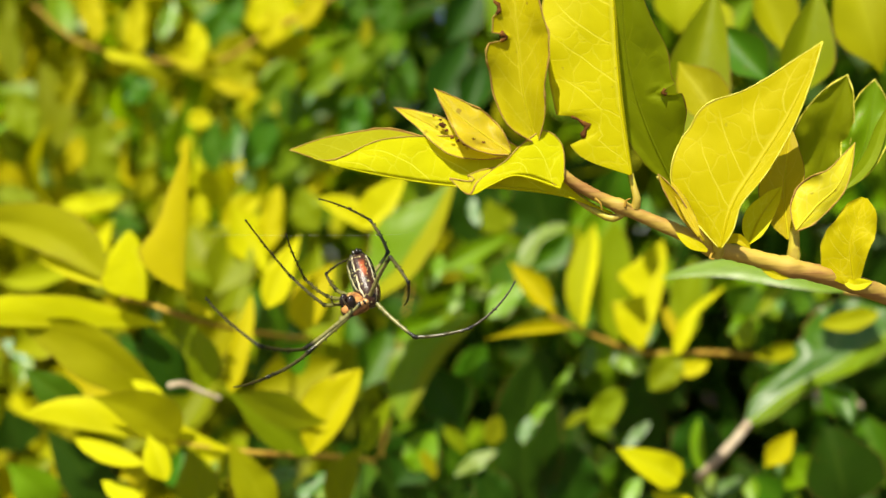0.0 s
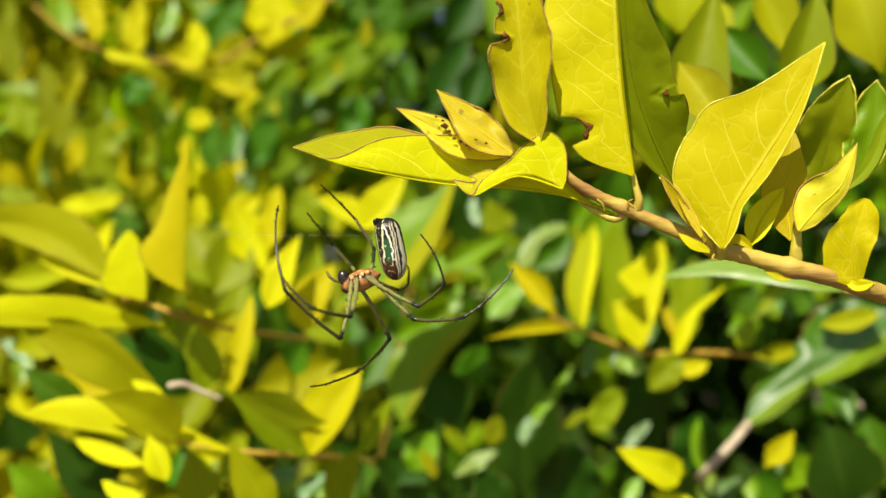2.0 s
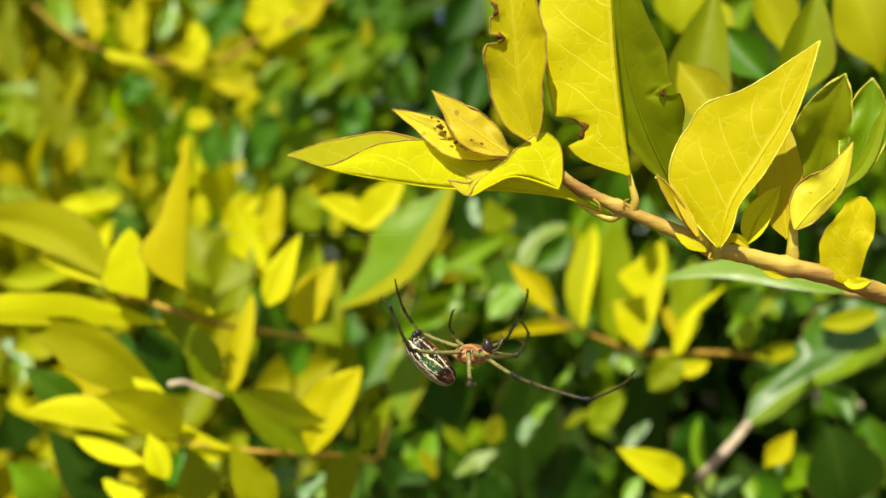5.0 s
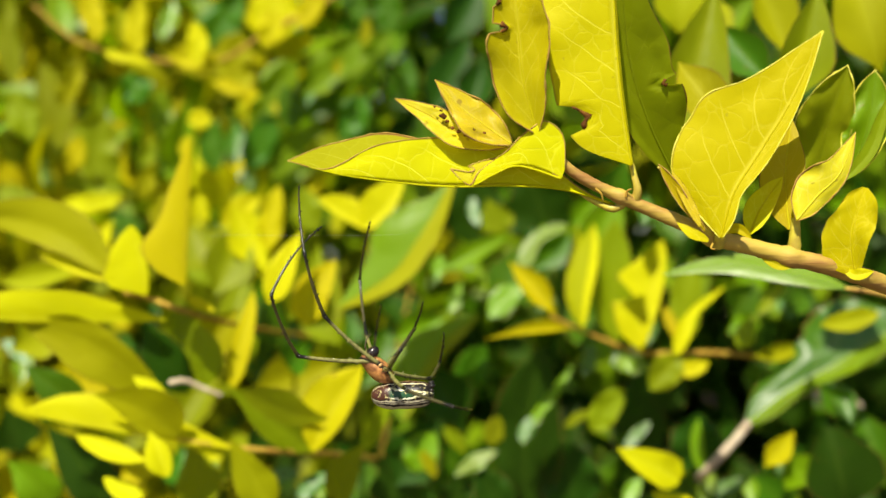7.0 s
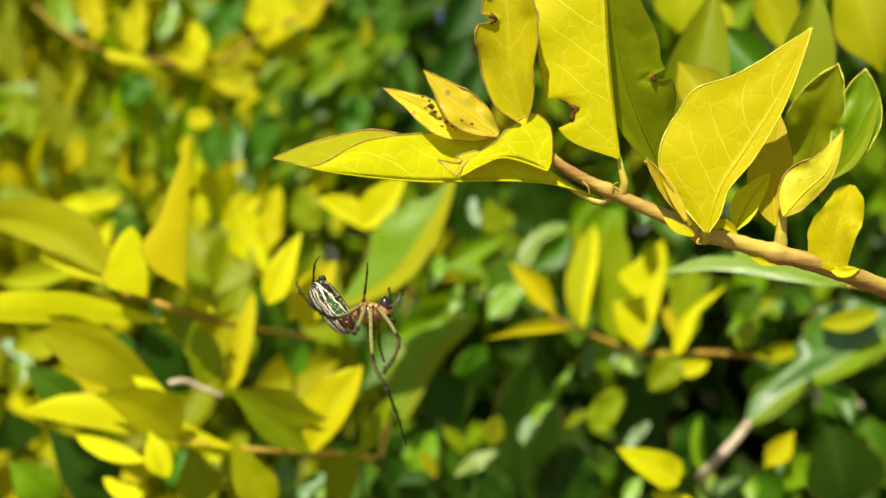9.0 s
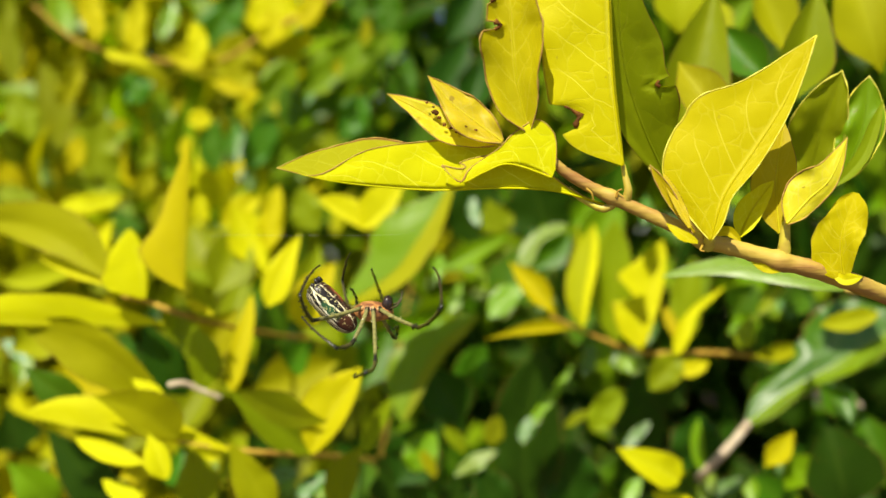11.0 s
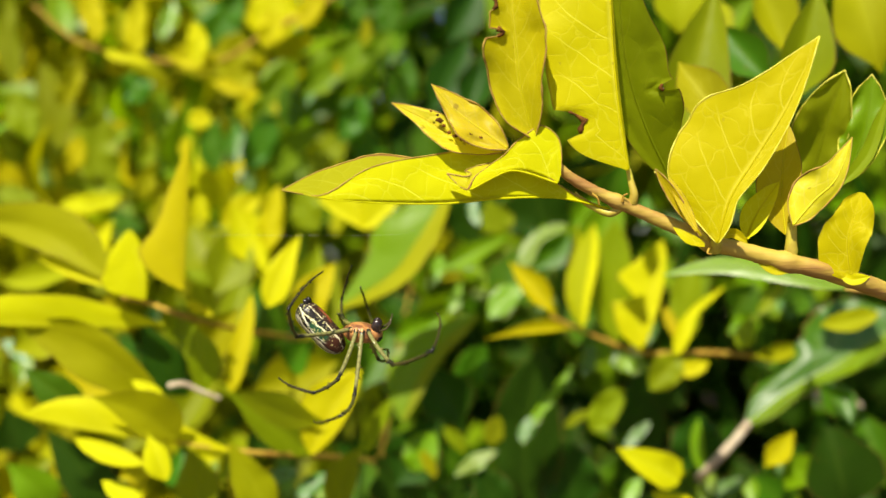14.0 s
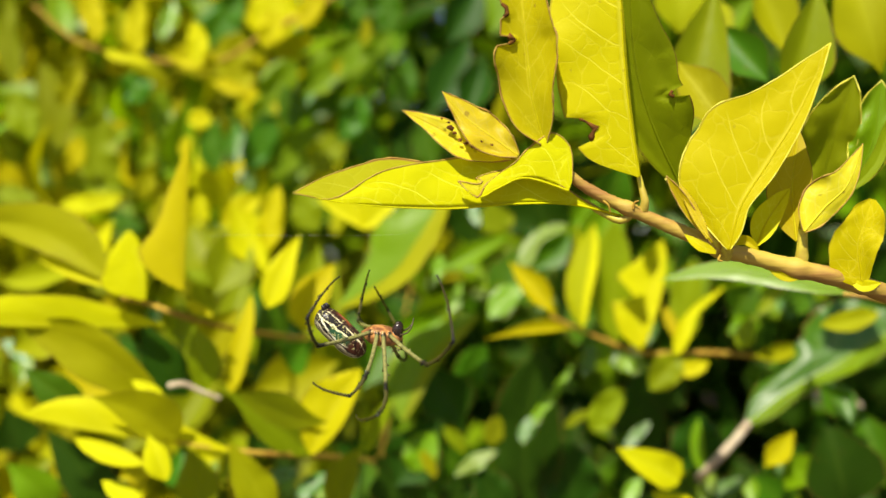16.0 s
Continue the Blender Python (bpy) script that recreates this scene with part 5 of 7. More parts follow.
blade(hedge, ((8.8, 284, 15.4), (9.1, 282, 10.9), (10.7, 280, 6.5)), (0.5, 1.5, 1.8, 1.3, 0), (0.5, 1.5, 1.8, 1.3, 0), "wet_green", lift=(0.15, -0.15), wave=0.3, tilt=0.45)
blade(hedge, ((34.2, 301.3, 3.8), (30.3, 298.1, 14.4), (24.7, 294.6, 25.6)), (1.4, 9.9, 12.4, 10.6, 5.3, 0), (1.4, 8.9, 10.6, 9.6, 5.3, 0), "dark", lift=(0.2, 0.2), wave=0.4, tilt=-0.3)
blade(hedge, ((8.3, 303.7, 2), (10, 300, 14.5), (11.6, 296.3, 26.3)), (1.4, 7.1, 8.9, 7.9, 4.3, 0), (1.4, 7.1, 8.9, 7.9, 4.3, 0), "dark", lift=(0.2, 0.2), wave=0.4, tilt=-0.3)
leaf(hedge, (47, 190, 21.6), (54.2, 187.4, 53.6), 15.8, 16, 21, 5, "moss", twist=14)
leaf(hedge, (51.2, 170, 20.8), (43.2, 174.6, 34.4), 10, 6, 21, 25, "dull", twist=-7)
leaf(hedge, (68.5, 200, 35.2), (59, 204, 48.7), 10.4, 8, 21, 14, "green", twist=18)
leaf(hedge, (77, 210, 41.4), (68, 209.2, 62.4), 12.1, 13, 22, -15, "olive", twist=-20)
leaf(hedge, (67.8, 185, 28.7), (71.3, 180, 51.5), 12.9, 12, 24, 12, "moss", twist=-13)
leaf(hedge, (92.3, 200, 37), (85.4, 200.4, 59.7), 16.7, 6, 13, 52, "olive", twist=-22)
leaf(hedge, (56.9, 230, 52.1), (58, 228.9, 68.2), 14.7, 8, 10, 46, "olive", twist=12)
leaf(hedge, (65.1, 230, 43.9), (63.9, 235.6, 64.6), 13.5, 5, 7, 23, "olive", twist=-11)
leaf(hedge, (97.1, 245, -34.8), (108.8, 246.9, -45.7), 8.7, 4, 24, 22, "green", twist=9)
leaf(hedge, (81.8, 242, -55.7), (88.5, 239, -45.7), 6.8, 10, 15, 5, "yellow", cup=8.0)
leaf(hedge, (94.2, 245, -61.1), (86.5, 243.9, -52.1), 12.6, 10, 14, -31, "lime", twist=-16)
leaf(hedge, (106.5, 250, -68.3), (97.5, 242.4, -43.1), 23.7, 7, 22, 43, "dark", twist=-7)
leaf(hedge, (121.3, 260, -64.8), (114.2, 260.8, -43.3), 20.1, -2, 23, 39, "green", twist=-21)
leaf(hedge, (2.5, 265, -62.9), (15.1, 263.8, -51.6), 10.2, 42, 17, -3, "green", twist=-12)
leaf(hedge, (50.1, 275, -27.6), (35.5, 276.5, -13), 21.3, 16, 18, -2, "green", twist=19)
leaf(hedge, (82.8, 275, -19.5), (89.3, 270, -9.5), 14, 9, 24, 34, "green", twist=0)
leaf(hedge, (103.8, 270, -12.7), (92.4, 260.5, -18.4), 8.5, -7, 9, -8, "green", twist=3)
leaf(hedge, (96, 262, -71.5), (83.6, 257.3, -61.1), 13.3, -11, 10, 13, "green", twist=-23)
leaf(hedge, (12.4, 275, -75.1), (-3.8, 264.4, -50.2), 20.8, 4, 7, -16, "green", twist=18)
leaf(hedge, (-3.9, 272, -71), (-13.5, 270.3, -51.3), 17.4, 1, 7, -1, "green", twist=16)
leaf(hedge, (45.2, 275, -6.4), (39.1, 278.3, 6.8), 12.4, 11, 24, 25, "olive", twist=-5)
leaf(hedge, (25.1, 270, -6.3), (36.6, 272, 5), 10.4, 9, 21, 34, "green", twist=-14)
leaf(hedge, (39.1, 230, 9.7), (42.9, 221.1, 21.2), 11.6, 6, 17, 28, "green", twist=11)
leaf(hedge, (-121.2, 273.8, -9.6), (-114.5, 277.3, 6.8), 21.3, 13, 26, -24, "olive", twist=0)
leaf(hedge, (-65.8, 273.8, -6.3), (-73.6, 278.6, 6.8), 21.3, 1, 12, -4, "moss", twist=10)
leaf(hedge, (1.1, 304, 65.3), (11.9, 303.8, 85.1), 15.6, 0, 20, 33, "dark", twist=-9)
leaf(hedge, (-4.5, 312, 44.7), (8.6, 314.6, 71.3), 16.1, -1, 9, 39, "dark", twist=-22)
leaf(hedge, (6.2, 288, 37.8), (13.1, 290.4, 58.9), 14.9, -2, 30, -28, "dark", twist=-3)
leaf(hedge, (-127.3, 280, -43.1), (-119.9, 282.3, -25), 12.6, -5, 26, 26, "moss", twist=13)
leaf(hedge, (-115.6, 280, -48.1), (-110.4, 283.7, -35.3), 14.5, 8, 10, 40, "olive", twist=17)
leaf(hedge, (-128.4, 290, -61.9), (-130.7, 283.8, -47.1), 16.6, -13, 15, 0, "dark", twist=-16)
leaf(hedge, (-109.2, 285, -54.1), (-118.7, 287.5, -42.6), 16.6, -9, 29, -32, "green", twist=-1)
leaf(hedge, (-129.1, 358.7, 46.1), (-133.8, 363.4, 55.4), 4.3, -8, 10, 30, "wet_green")
leaf(hedge, (-52.8, 368.2, 55), (-51.4, 374.2, 67), 5.5, 0, 10, 30, "wet_green")
leaf(hedge, (-24.7, 377.6, 69.4), (-20.1, 383.5, 81.4), 5.4, 6, 10, 30, "wet_green")
leaf(hedge, (-68.6, 339.8, 20.4), (-70.6, 344.2, 28.9), 4.1, -8, 10, 30, "wet_green")
leaf(hedge, (-76.5, 349.3, 30.3), (-77.8, 359.6, 50.5), 9.5, 0, 10, 30, "wet_green")
leaf(hedge, (-143, 339.8, 20), (-150.7, 346.6, 32.8), 6.2, 6, 10, 30, "wet_lime")
leaf(hedge, (-140.6, 358.7, 79.2), (-147.4, 368.1, 98.7), 8.6, -8, 10, 30, "wet_lime")
leaf(hedge, (-2.3, 275, -11), (-0.7, 280.4, -1.2), 5, 0, 10, 30, "wet_lime")
leaf(hedge, (1.7, 280, -19), (5.4, 285.5, -9.2), 5, 6, 10, 30, "wet_lime")
leaf(hedge, (-22.5, 300, -9.6), (-23.9, 304.9, -0.7), 4.5, -8, 10, 30, "wet_green")
leaf(hedge, (50.8, 240, 5.6), (52.4, 244.7, 14.4), 4.3, 0, 10, 30, "wet_green")
leaf(hedge, (103.4, 240, -44.8), (102.6, 246.3, -34.3), 5.8, 6, 10, 30, "wet_green")
leaf(hedge, (49.8, 250, -33.3), (48.5, 254.1, -26.3), 3.7, -8, 10, 30, "wet_lime")
leaf(hedge, (22, 262, -54.4), (23.9, 266.3, -47.4), 3.9, 0, 10, 30, "wet_lime")
leaf(hedge, (7.8, 262, -63.8), (11.4, 267.1, -55.5), 4.7, 6, 10, 30, "wet_lime")
leaf(hedge, (-31.8, 280, -49.5), (-33.5, 285.5, -40.3), 5, -8, 10, 30, "wet_green")
leaf(hedge, (-119.8, 270, -38.4), (-122.3, 277.1, -26.2), 6.5, 0, 10, 30, "wet_lime")
leaf(hedge, (-94.7, 260, -68.7), (-100.6, 266, -59.2), 5.5, 6, 10, 30, "wet_lime")
leaf(hedge, (-31.5, 250, -66.8), (-34.2, 254.1, -60.3), 3.7, -8, 10, 30, "wet_lime")
leaf(hedge, (58, 270, -28.8), (60.8, 275.3, -19.5), 4.9, 0, 10, 30, "wet_green")
leaf(hedge, (-19.4, 311.5, 9.4), (-15.7, 317.7, 21), 5.6, 6, 10, 30, "wet_green")
leaf(hedge, (-45, 290, -31.7), (-46.8, 294.7, -23.5), 4.3, -8, 10, 30, "wet_green")
leaf(hedge, (29, 280, -4), (30.3, 286.4, 7.8), 5.9, 0, 10, 30, "wet_lime")
leaf(hedge, (102.1, 280, -20.7), (99.4, 283.7, -14.2), 3.4, 6, 10, 30, "wet_green")
leaf(hedge, (-54.9, 358.7, 82.4), (-58.8, 364.6, 94.6), 5.4, -8, 10, 30, "wet_green")
leaf(hedge, (-92.6, 300, -25.7), (-92.3, 304.9, -17.1), 4.5, 0, 10, 30, "wet_green")
leaf(hedge, (67.7, 250, -67.5), (72.6, 255.7, -58.4), 5.3, 6, 10, 30, "wet_lime")
leaf(hedge, (81.7, 250, -68.3), (82.3, 254.9, -60.5), 4.5, -8, 10, 30, "wet_lime")
leaf(hedge, (108.9, 260, -71), (111.7, 265.1, -62.9), 4.7, 0, 10, 30, "wet_green")
leaf(hedge, (-12.4, 290, -39.5), (-16.9, 295.7, -29.7), 5.2, 6, 10, 30, "wet_green")
leaf(hedge, (-13.1, 262, -65.3), (-2.2, 262.5, -46.7), 18.5, 8, 14, 4, "dark", twist=16)
leaf(hedge, (5.7, 268, -50.9), (-3.7, 262.5, -31.1), 18.7, 2, 22, -14, "dark", twist=3)
leaf(hedge, (-22.1, 258, -67.4), (-28.3, 258.8, -55.3), 14.9, 1, 13, -11, "green", twist=-23)
leaf(hedge, (102.6, 280, -53.1), (104.1, 275.2, -32.6), 19.6, -10, 28, 43, "dark", twist=14)
leaf(hedge, (-63, 262, -13.1), (-57.1, 272.5, 7), 15.8, 0, 18, 35, "moss", twist=-10)
leaf(hedge, (-49.4, 269, -7), (-59.6, 266.4, 12.5), 15.1, 2, 13, -22, "yellow", twist=-16)
leaf(hedge, (-40.5, 250, -18.6), (-33, 254.2, 1.7), 13.6, 11, 12, 45, "moss", twist=-15)
leaf(hedge, (-63, 245, -29.7), (-52.2, 243.7, -15.1), 12.6, -6, 27, 25, "olive", twist=4)
leaf(hedge, (-29.4, 275, -28), (-40.8, 279, -9.8), 15, -7, 18, 42, "moss", twist=4)
leaf(hedge, (37.3, 290, -7.6), (25.5, 293.8, 6.8), 15, 5, 15, 44, "dark", twist=-24)
leaf(hedge, (-14.2, 285, -27), (1, 286.2, -20.3), 12.8, -2, 16, -12, "lime", twist=-11)
leaf(hedge, (16.7, 292, -13.7), (2.8, 293.2, 0.2), 15, 12, 25, 7, "lime", twist=-19)
leaf(hedge, (40.8, 268, -3), (49.6, 263.8, 17.4), 14.3, 1, 19, 8, "lime", twist=-8)
leaf(hedge, (-24, 280, -4.8), (-10.8, 284.5, 6.9), 10.9, 13, 19, 21, "olive", twist=-5)
leaf(hedge, (-81.2, 282, -6.5), (-72.3, 286.4, 10.4), 15.3, -9, 13, 46, "olive", twist=6)
leaf(hedge, (-110.2, 283.2, -4.9), (-97.8, 281.4, 8.6), 15.2, -13, 20, 31, "yellow", twist=-6)
leaf(hedge, (-109.1, 240, -25.6), (-96.1, 246.9, -17.5), 13.1, 6, 7, -17, "olive", twist=13)
leaf(hedge, (-93, 232, -29.5), (-81.1, 233.4, -36), 9, 10, 9, -23, "yellow", twist=9)
leaf(hedge, (-121.3, 260, -9.1), (-91.3, 254.1, -4.4), 8.3, -2, 13, -15, "olive", twist=20)
leaf(hedge, (-80.6, 236, -57.4), (-68.7, 238.5, -50.9), 9.1, -14, 16, 32, "yellow", twist=-12)
leaf(hedge, (-112.1, 250, -60.8), (-105.5, 255.5, -56.1), 9.7, -5, 15, -35, "moss", twist=-8)
leaf(hedge, (-67.5, 250, -65.3), (-61.3, 255.2, -54.5), 11.4, -6, 26, 28, "moss", twist=20)
leaf(hedge, (31.4, 300, 2), (26.9, 309.8, 20.5), 15.7, -8, 7, 41, "dark", twist=11)
leaf(hedge, (38.3, 285, 7), (46.3, 282, 15.3), 10.9, 9, 14, 18, "lime", twist=8)
leaf(hedge, (-67.6, 246, -64.2), (-69.2, 251.6, -50.7), 10.2, -12, 11, -24, "green", twist=-16)
leaf(hedge, (-64.8, 240, -58.4), (-56.5, 247.4, -51.4), 9.4, -6, 8, -23, "yellow", twist=7)
leaf(hedge, (-77.1, 236, -63.3), (-76.2, 239.8, -56.9), 6.7, -13, 15, 45, "yellow", twist=-2)
leaf(hedge, (-48.6, 246, -29.1), (-56, 245.3, -21.7), 9.5, 2, 17, 50, "moss", twist=-23)
leaf(hedge, (-42.7, 262, -32.6), (-34.2, 256.9, -24.3), 11.7, -8, 24, 28, "green", twist=9)


# ---- the rest of the hedge: many leaves behind, and the ground ----
# gaps between the shoots, where one looks deep into the hedge: middle and half size, as slopes from the lens, placed to
# fit its view
HOLLOWS = (
    (-0.31, -0.11, 0.037, 0.026),
    (-0.39, -0.21, 0.025, 0.017),
    (-0.45, -0.15, 0.020, 0.013),
    (-0.43, 0.215, 0.036, 0.024),
    (-0.28, 0.24, 0.022, 0.026),
    (-0.36, 0.182, 0.030, 0.016),
    (-0.33, 0.245, 0.014, 0.020),
    (-0.17, 0.155, 0.014, 0.014),
    (-0.33, 0.10, 0.012, 0.023),
    (0.00, 0.20, 0.045, 0.065),
    (0.10, 0.06, 0.057, 0.024),
    (0.01, -0.12, 0.030, 0.024),
    (0.31, -0.15, 0.037, 0.036),
    (0.29, -0.05, 0.025, 0.030),
    (0.25, -0.16, 0.037, 0.024),
    (0.33, -0.21, 0.036, 0.018),
    (-0.20, -0.21, 0.024, 0.014),
)


def hollow(x, y, z):
    return y < 800 and any(((x / y - a) / c) ** 2 + ((z / y - b) / d) ** 2 < 1 for a, b, c, d in HOLLOWS)


def mass(name, parent, count, box, tones, size, seed, label, keep=None):
    """Many leaves in one mesh, each bent and folded in its own way, too many to count."""
    rng = random.Random(seed)
    verts, faces, uvs, mats = [], [], [], []
    shape = ((0.0, 0.03), (0.18, 0.62), (0.42, 1.0), (0.7, 0.72), (0.88, 0.3), (1.0, 0.02))
    (x0, x1), (y0, y1), (z0, z1) = box
    for _ in range(count):
        x, y, z = rng.uniform(x0, x1), y0 + (y1 - y0) * rng.random(), rng.uniform(z0, z1)
        if hollow(x, y, z) or (keep and not keep(x, y, z, rng)):
            continue
        s = rng.uniform(*size) / 1000
        e = Euler((radians(rng.gauss(60, 35)), radians(rng.gauss(0, 30)), radians(rng.uniform(-180, 180) * 0.6)))
        r = e.to_matrix()
        at = P(x, y, z)
        fold, sag, w = rng.uniform(0.1, 0.5), rng.uniform(-0.25, 0.35), rng.uniform(0.2, 0.28)
        n = len(verts)
        for v, h in shape:
            for u in (-1, 0, 1):
                q = Vector((u * h * w, v - 0.5, abs(u) * h * w * fold - sag * (v - 0.4) ** 2)) * s
                verts.append(at + r @ q)
                uvs.append((u * 0.5 + 0.5, v))
        tone = tones(x, y, z, rng)
        for i in range(len(shape) - 1):
            for k in (0, 1):
                a = n + 3 * i + k
                faces.append((a, a + 1, a + 4, a + 3))
                mats.append(tone)
    data = bpy.data.meshes.new(name)
    data.from_pydata(verts, [], faces)
    for m in LEAF.values():
        data.materials.append(m)
    layer = data.uv_layers.new(name="leaf")
    index = np.zeros(len(data.loops), dtype=np.int32)
    data.loops.foreach_get("vertex_index", index)
    layer.data.foreach_set("uv", np.array(uvs, dtype=np.float32)[index].ravel())
    data.polygons.foreach_set("material_index", np.array(mats, dtype=np.int32))
    data.polygons.foreach_set("use_smooth", np.ones(len(faces), dtype=bool))
    ob = new(name, data)
    ob.parent = parent
    return tagged(ob, label=label, kind="stuff")


TONE = {name: i for i, name in enumerate(LEAF)}


def hedge_tone(x, y, z, rng):
    """Leaf tones to fit the lens's view: golden to its left and top, dark at its middle top and bottom."""
    right, low = max(min(x / (0.47 * y), 1.1), -1.1), max(min(-z / (0.26 * y), 1.1), -1.1)
    f = rng.random() - 0.34 * right - 0.12 * low - 0.28 * max(right + 0.3, 0) * max(low + 0.3, 0) - 0.12
    f -= 0.45 * math.exp(-((right - 0.02) / 0.2) ** 2) * (1 if low < -0.2 else 0) + 0.3 * math.exp(-((right - 0.0) / 0.25) ** 2) * (1 if low > 0.45 else 0)
    if f > 0.85:
        return TONE["yellow"]
    if f > 0.6:
        return TONE["olive"]
    if f > 0.16:
        return TONE["moss"] if right < -0.1 and low > 0.0 else TONE["lime"]
    return TONE["green"] if f > 0.0 else TONE["dark"]


def scatter(parent, count, box, size, seed):
    """Single leaves on the face of the hedge, as parts of it, from a few shared blades."""
    rng = random.Random(seed)
    blades = []
    for k in range(12):
        bm = leaf_blade(0.034, 0.015 + 0.0012 * (k % 4), 8 + 5 * (k % 5), -15 + 9 * k, 10, 3, twist=(k % 7 - 3) * 9, seed=k + 40)
        data = bpy.data.meshes.new("leaf")
        for f in bm.faces:
            f.smooth = True
        bm.to_mesh(data)
        bm.free()
        blades.append(data)
    names = list(LEAF)
    shared = {}
    (x0, x1), (y0, y1), (z0, z1) = box
    for _ in range(count):
        y = rng.uniform(y0, y1)
        x, z = rng.uniform(x0, x1) * y / y1, rng.uniform(z0, z1) * y / y1
        if hollow(x, y, z):
            continue
        tone, k = hedge_tone(x, y, z, rng), rng.randrange(len(blades))
        if (tone, k) not in shared:
            shared[tone, k] = blades[k].copy()
            shared[tone, k].materials.append(LEAF[names[tone]])
        ob = new("leaf", shared[tone, k])
        ob.parent = parent
        e = Euler((radians(rng.gauss(65, 30)), radians(rng.gauss(0, 30)), radians(rng.uniform(-110, 110))))
        s = rng.uniform(*size) / 34
        ob.matrix_basis = Matrix.Translation(P(x, y, z)) @ e.to_matrix().to_4x4() @ Matrix.Diagonal((s, s, s, 1))


scatter(hedge, 210, ((-230, 230), (330, 430), (-125, 125)), (24, 38), 8)
mass("foliage", hedge, 1300, ((-300, 300), (380, 480), (-160, 170)), hedge_tone, (24, 40), 3, "leaves close behind the twigs")
mass("inner_foliage", hedge, 14000, ((-520, 520), (440, 950), (-330, 360)), hedge_tone, (26, 44), 4, "deep shaded leaves inside the hedge")
mass("back_foliage", hedge, 9000, ((-560, 560), (820, 1050), (-340, 380)), hedge_tone, (30, 48), 6, "leaves at the far side of the hedge")
mass("outer_foliage", hedge, 24000, ((-2200, 2200), (330, 950), (-800, 430)), hedge_tone, (36, 56), 5, "leaves of the hedge all round",
     lambda x, y, z, rng: (abs(x) > 0.47 * y + 30 or abs(z) > 0.27 * y + 30) and z < 400 - 0.0016 * (y - 640) ** 2 + 70 * noise.noise(Vector((x, y, 0)) / 130)
     and y > 350 + 60 * noise.noise(Vector((x, z, 9)) / 150) and (z > -700 or rng.random() < 0.4))

bm = bmesh.new()
bmesh.ops.create_grid(bm, x_segments=60, y_segments=60, size=60.0)
for v in bm.verts:
    v.co.z = 0.012 * noise.noise(v.co * 1.7)
ground = tagged(linked("ground", bm, [SOIL]), "bare brown garden soil under the hedge", "ground", kind="structure")


# ---- the spider ----
def abdomen_material():
    """Silver-white back with dark stripes, dark green flanks with silver lines, a brown belly with a red patch."""
    N = Nodes("striped_abdomen")
    s = N.add("SeparateXYZ")
    tc = N.add("TexCoord").outputs["Object"]
    N.put(s, 0, tc)
    wob = N.math("MULTIPLY", N.math("SUBTRACT", N.noise(1000.0, 4.0, tc), 0.5), 0.5)
    ang = N.math("ARCTAN2", N.math("ABSOLUTE", s.outputs[0]), s.outputs[2])
    ang = N.math("ADD", ang, wob)
    rear = N.math("MULTIPLY", s.outputs[1], -1000.0 / 4.25)  # -1 at the front, 1 at the rear
    white, black, green = (0.46, 0.42, 0.30), (0.012, 0.009, 0.008), (0.02, 0.07, 0.03)

    def band(centre, half):
        return N.math("SUBTRACT", 1.0, N.step(N.math("ABSOLUTE", N.math("SUBTRACT", ang, centre)), N.math("MULTIPLY", half, 0.7), half))

    patchy = N.step(N.noise(1300.0, 3.0, tc), 0.30, 0.52)
    col = N.mix(band(0.0, N.math("ADD", 0.13, N.math("MULTIPLY", N.step(rear, -0.2, 0.9), 0.40))), white, black)
    col = N.mix(band(0.70, 0.11), col, black)
    col = N.mix(N.step(ang, 0.86, 0.94), col, black)
    col = N.mix(N.math("MULTIPLY", band(1.06, 0.09), patchy), col, white)
    patch = N.math("MULTIPLY", band(1.62, 0.30), N.math("SUBTRACT", 1.0, N.step(N.math("ABSOLUTE", N.math("ADD", rear, 0.05)), 0.3, 0.5)))
    col = N.mix(patch, col, green)
    line = N.math("ADD", 1.30, N.math("MULTIPLY", N.math("MULTIPLY", rear, rear), 0.5))
    col = N.mix(N.math("MULTIPLY", band(line, 0.075), patchy), col, (0.70, 0.68, 0.50))
    line = N.math("ADD", 1.95, N.math("MULTIPLY", rear, -0.3))
    col = N.mix(N.math("MULTIPLY", N.math("MULTIPLY", band(line, 0.085), N.step(rear, -0.6, -0.3)), patchy), col, (0.66, 0.62, 0.36))
    rust = N.math("MULTIPLY", N.math("SUBTRACT", 1.0, N.step(rear, -0.55, -0.30)), N.step(ang, 1.15, 1.35))
    col = N.mix(rust, col, (0.055, 0.018, 0.010))
    belly = N.step(ang, 2.4, 2.55)
    col = N.mix(belly, col, (0.035, 0.015, 0.010))
    col = N.mix(N.math("MULTIPLY", band(2.5, 0.07), patchy), col, (0.62, 0.56, 0.36))
    red = N.math("MULTIPLY", N.step(ang, 2.86, 3.0), N.math("SUBTRACT", 1.0, N.step(N.math("ABSOLUTE", N.math("SUBTRACT", rear, 0.25)), 0.15, 0.4)))
    col = N.mix(red, col, (0.30, 0.07, 0.025))
    col = N.mix(N.math("MULTIPLY", N.step(rear, 0.78, 0.95), N.step(N.noise(1500.0, 2.0, tc), 0.42, 0.5)), col, black)
    flecks = N.math("MULTIPLY", N.step(N.noise(2400.0, 3.0, tc), 0.58, 0.66), N.step(ang, 0.9, 1.1))
    col = N.mix(N.math("MULTIPLY", flecks, 0.75), col, (0.50, 0.46, 0.20))
    bump = N.add("Bump")
    N.put(bump, "Strength", 0.5)
    N.put(bump, "Distance", 0.0001)
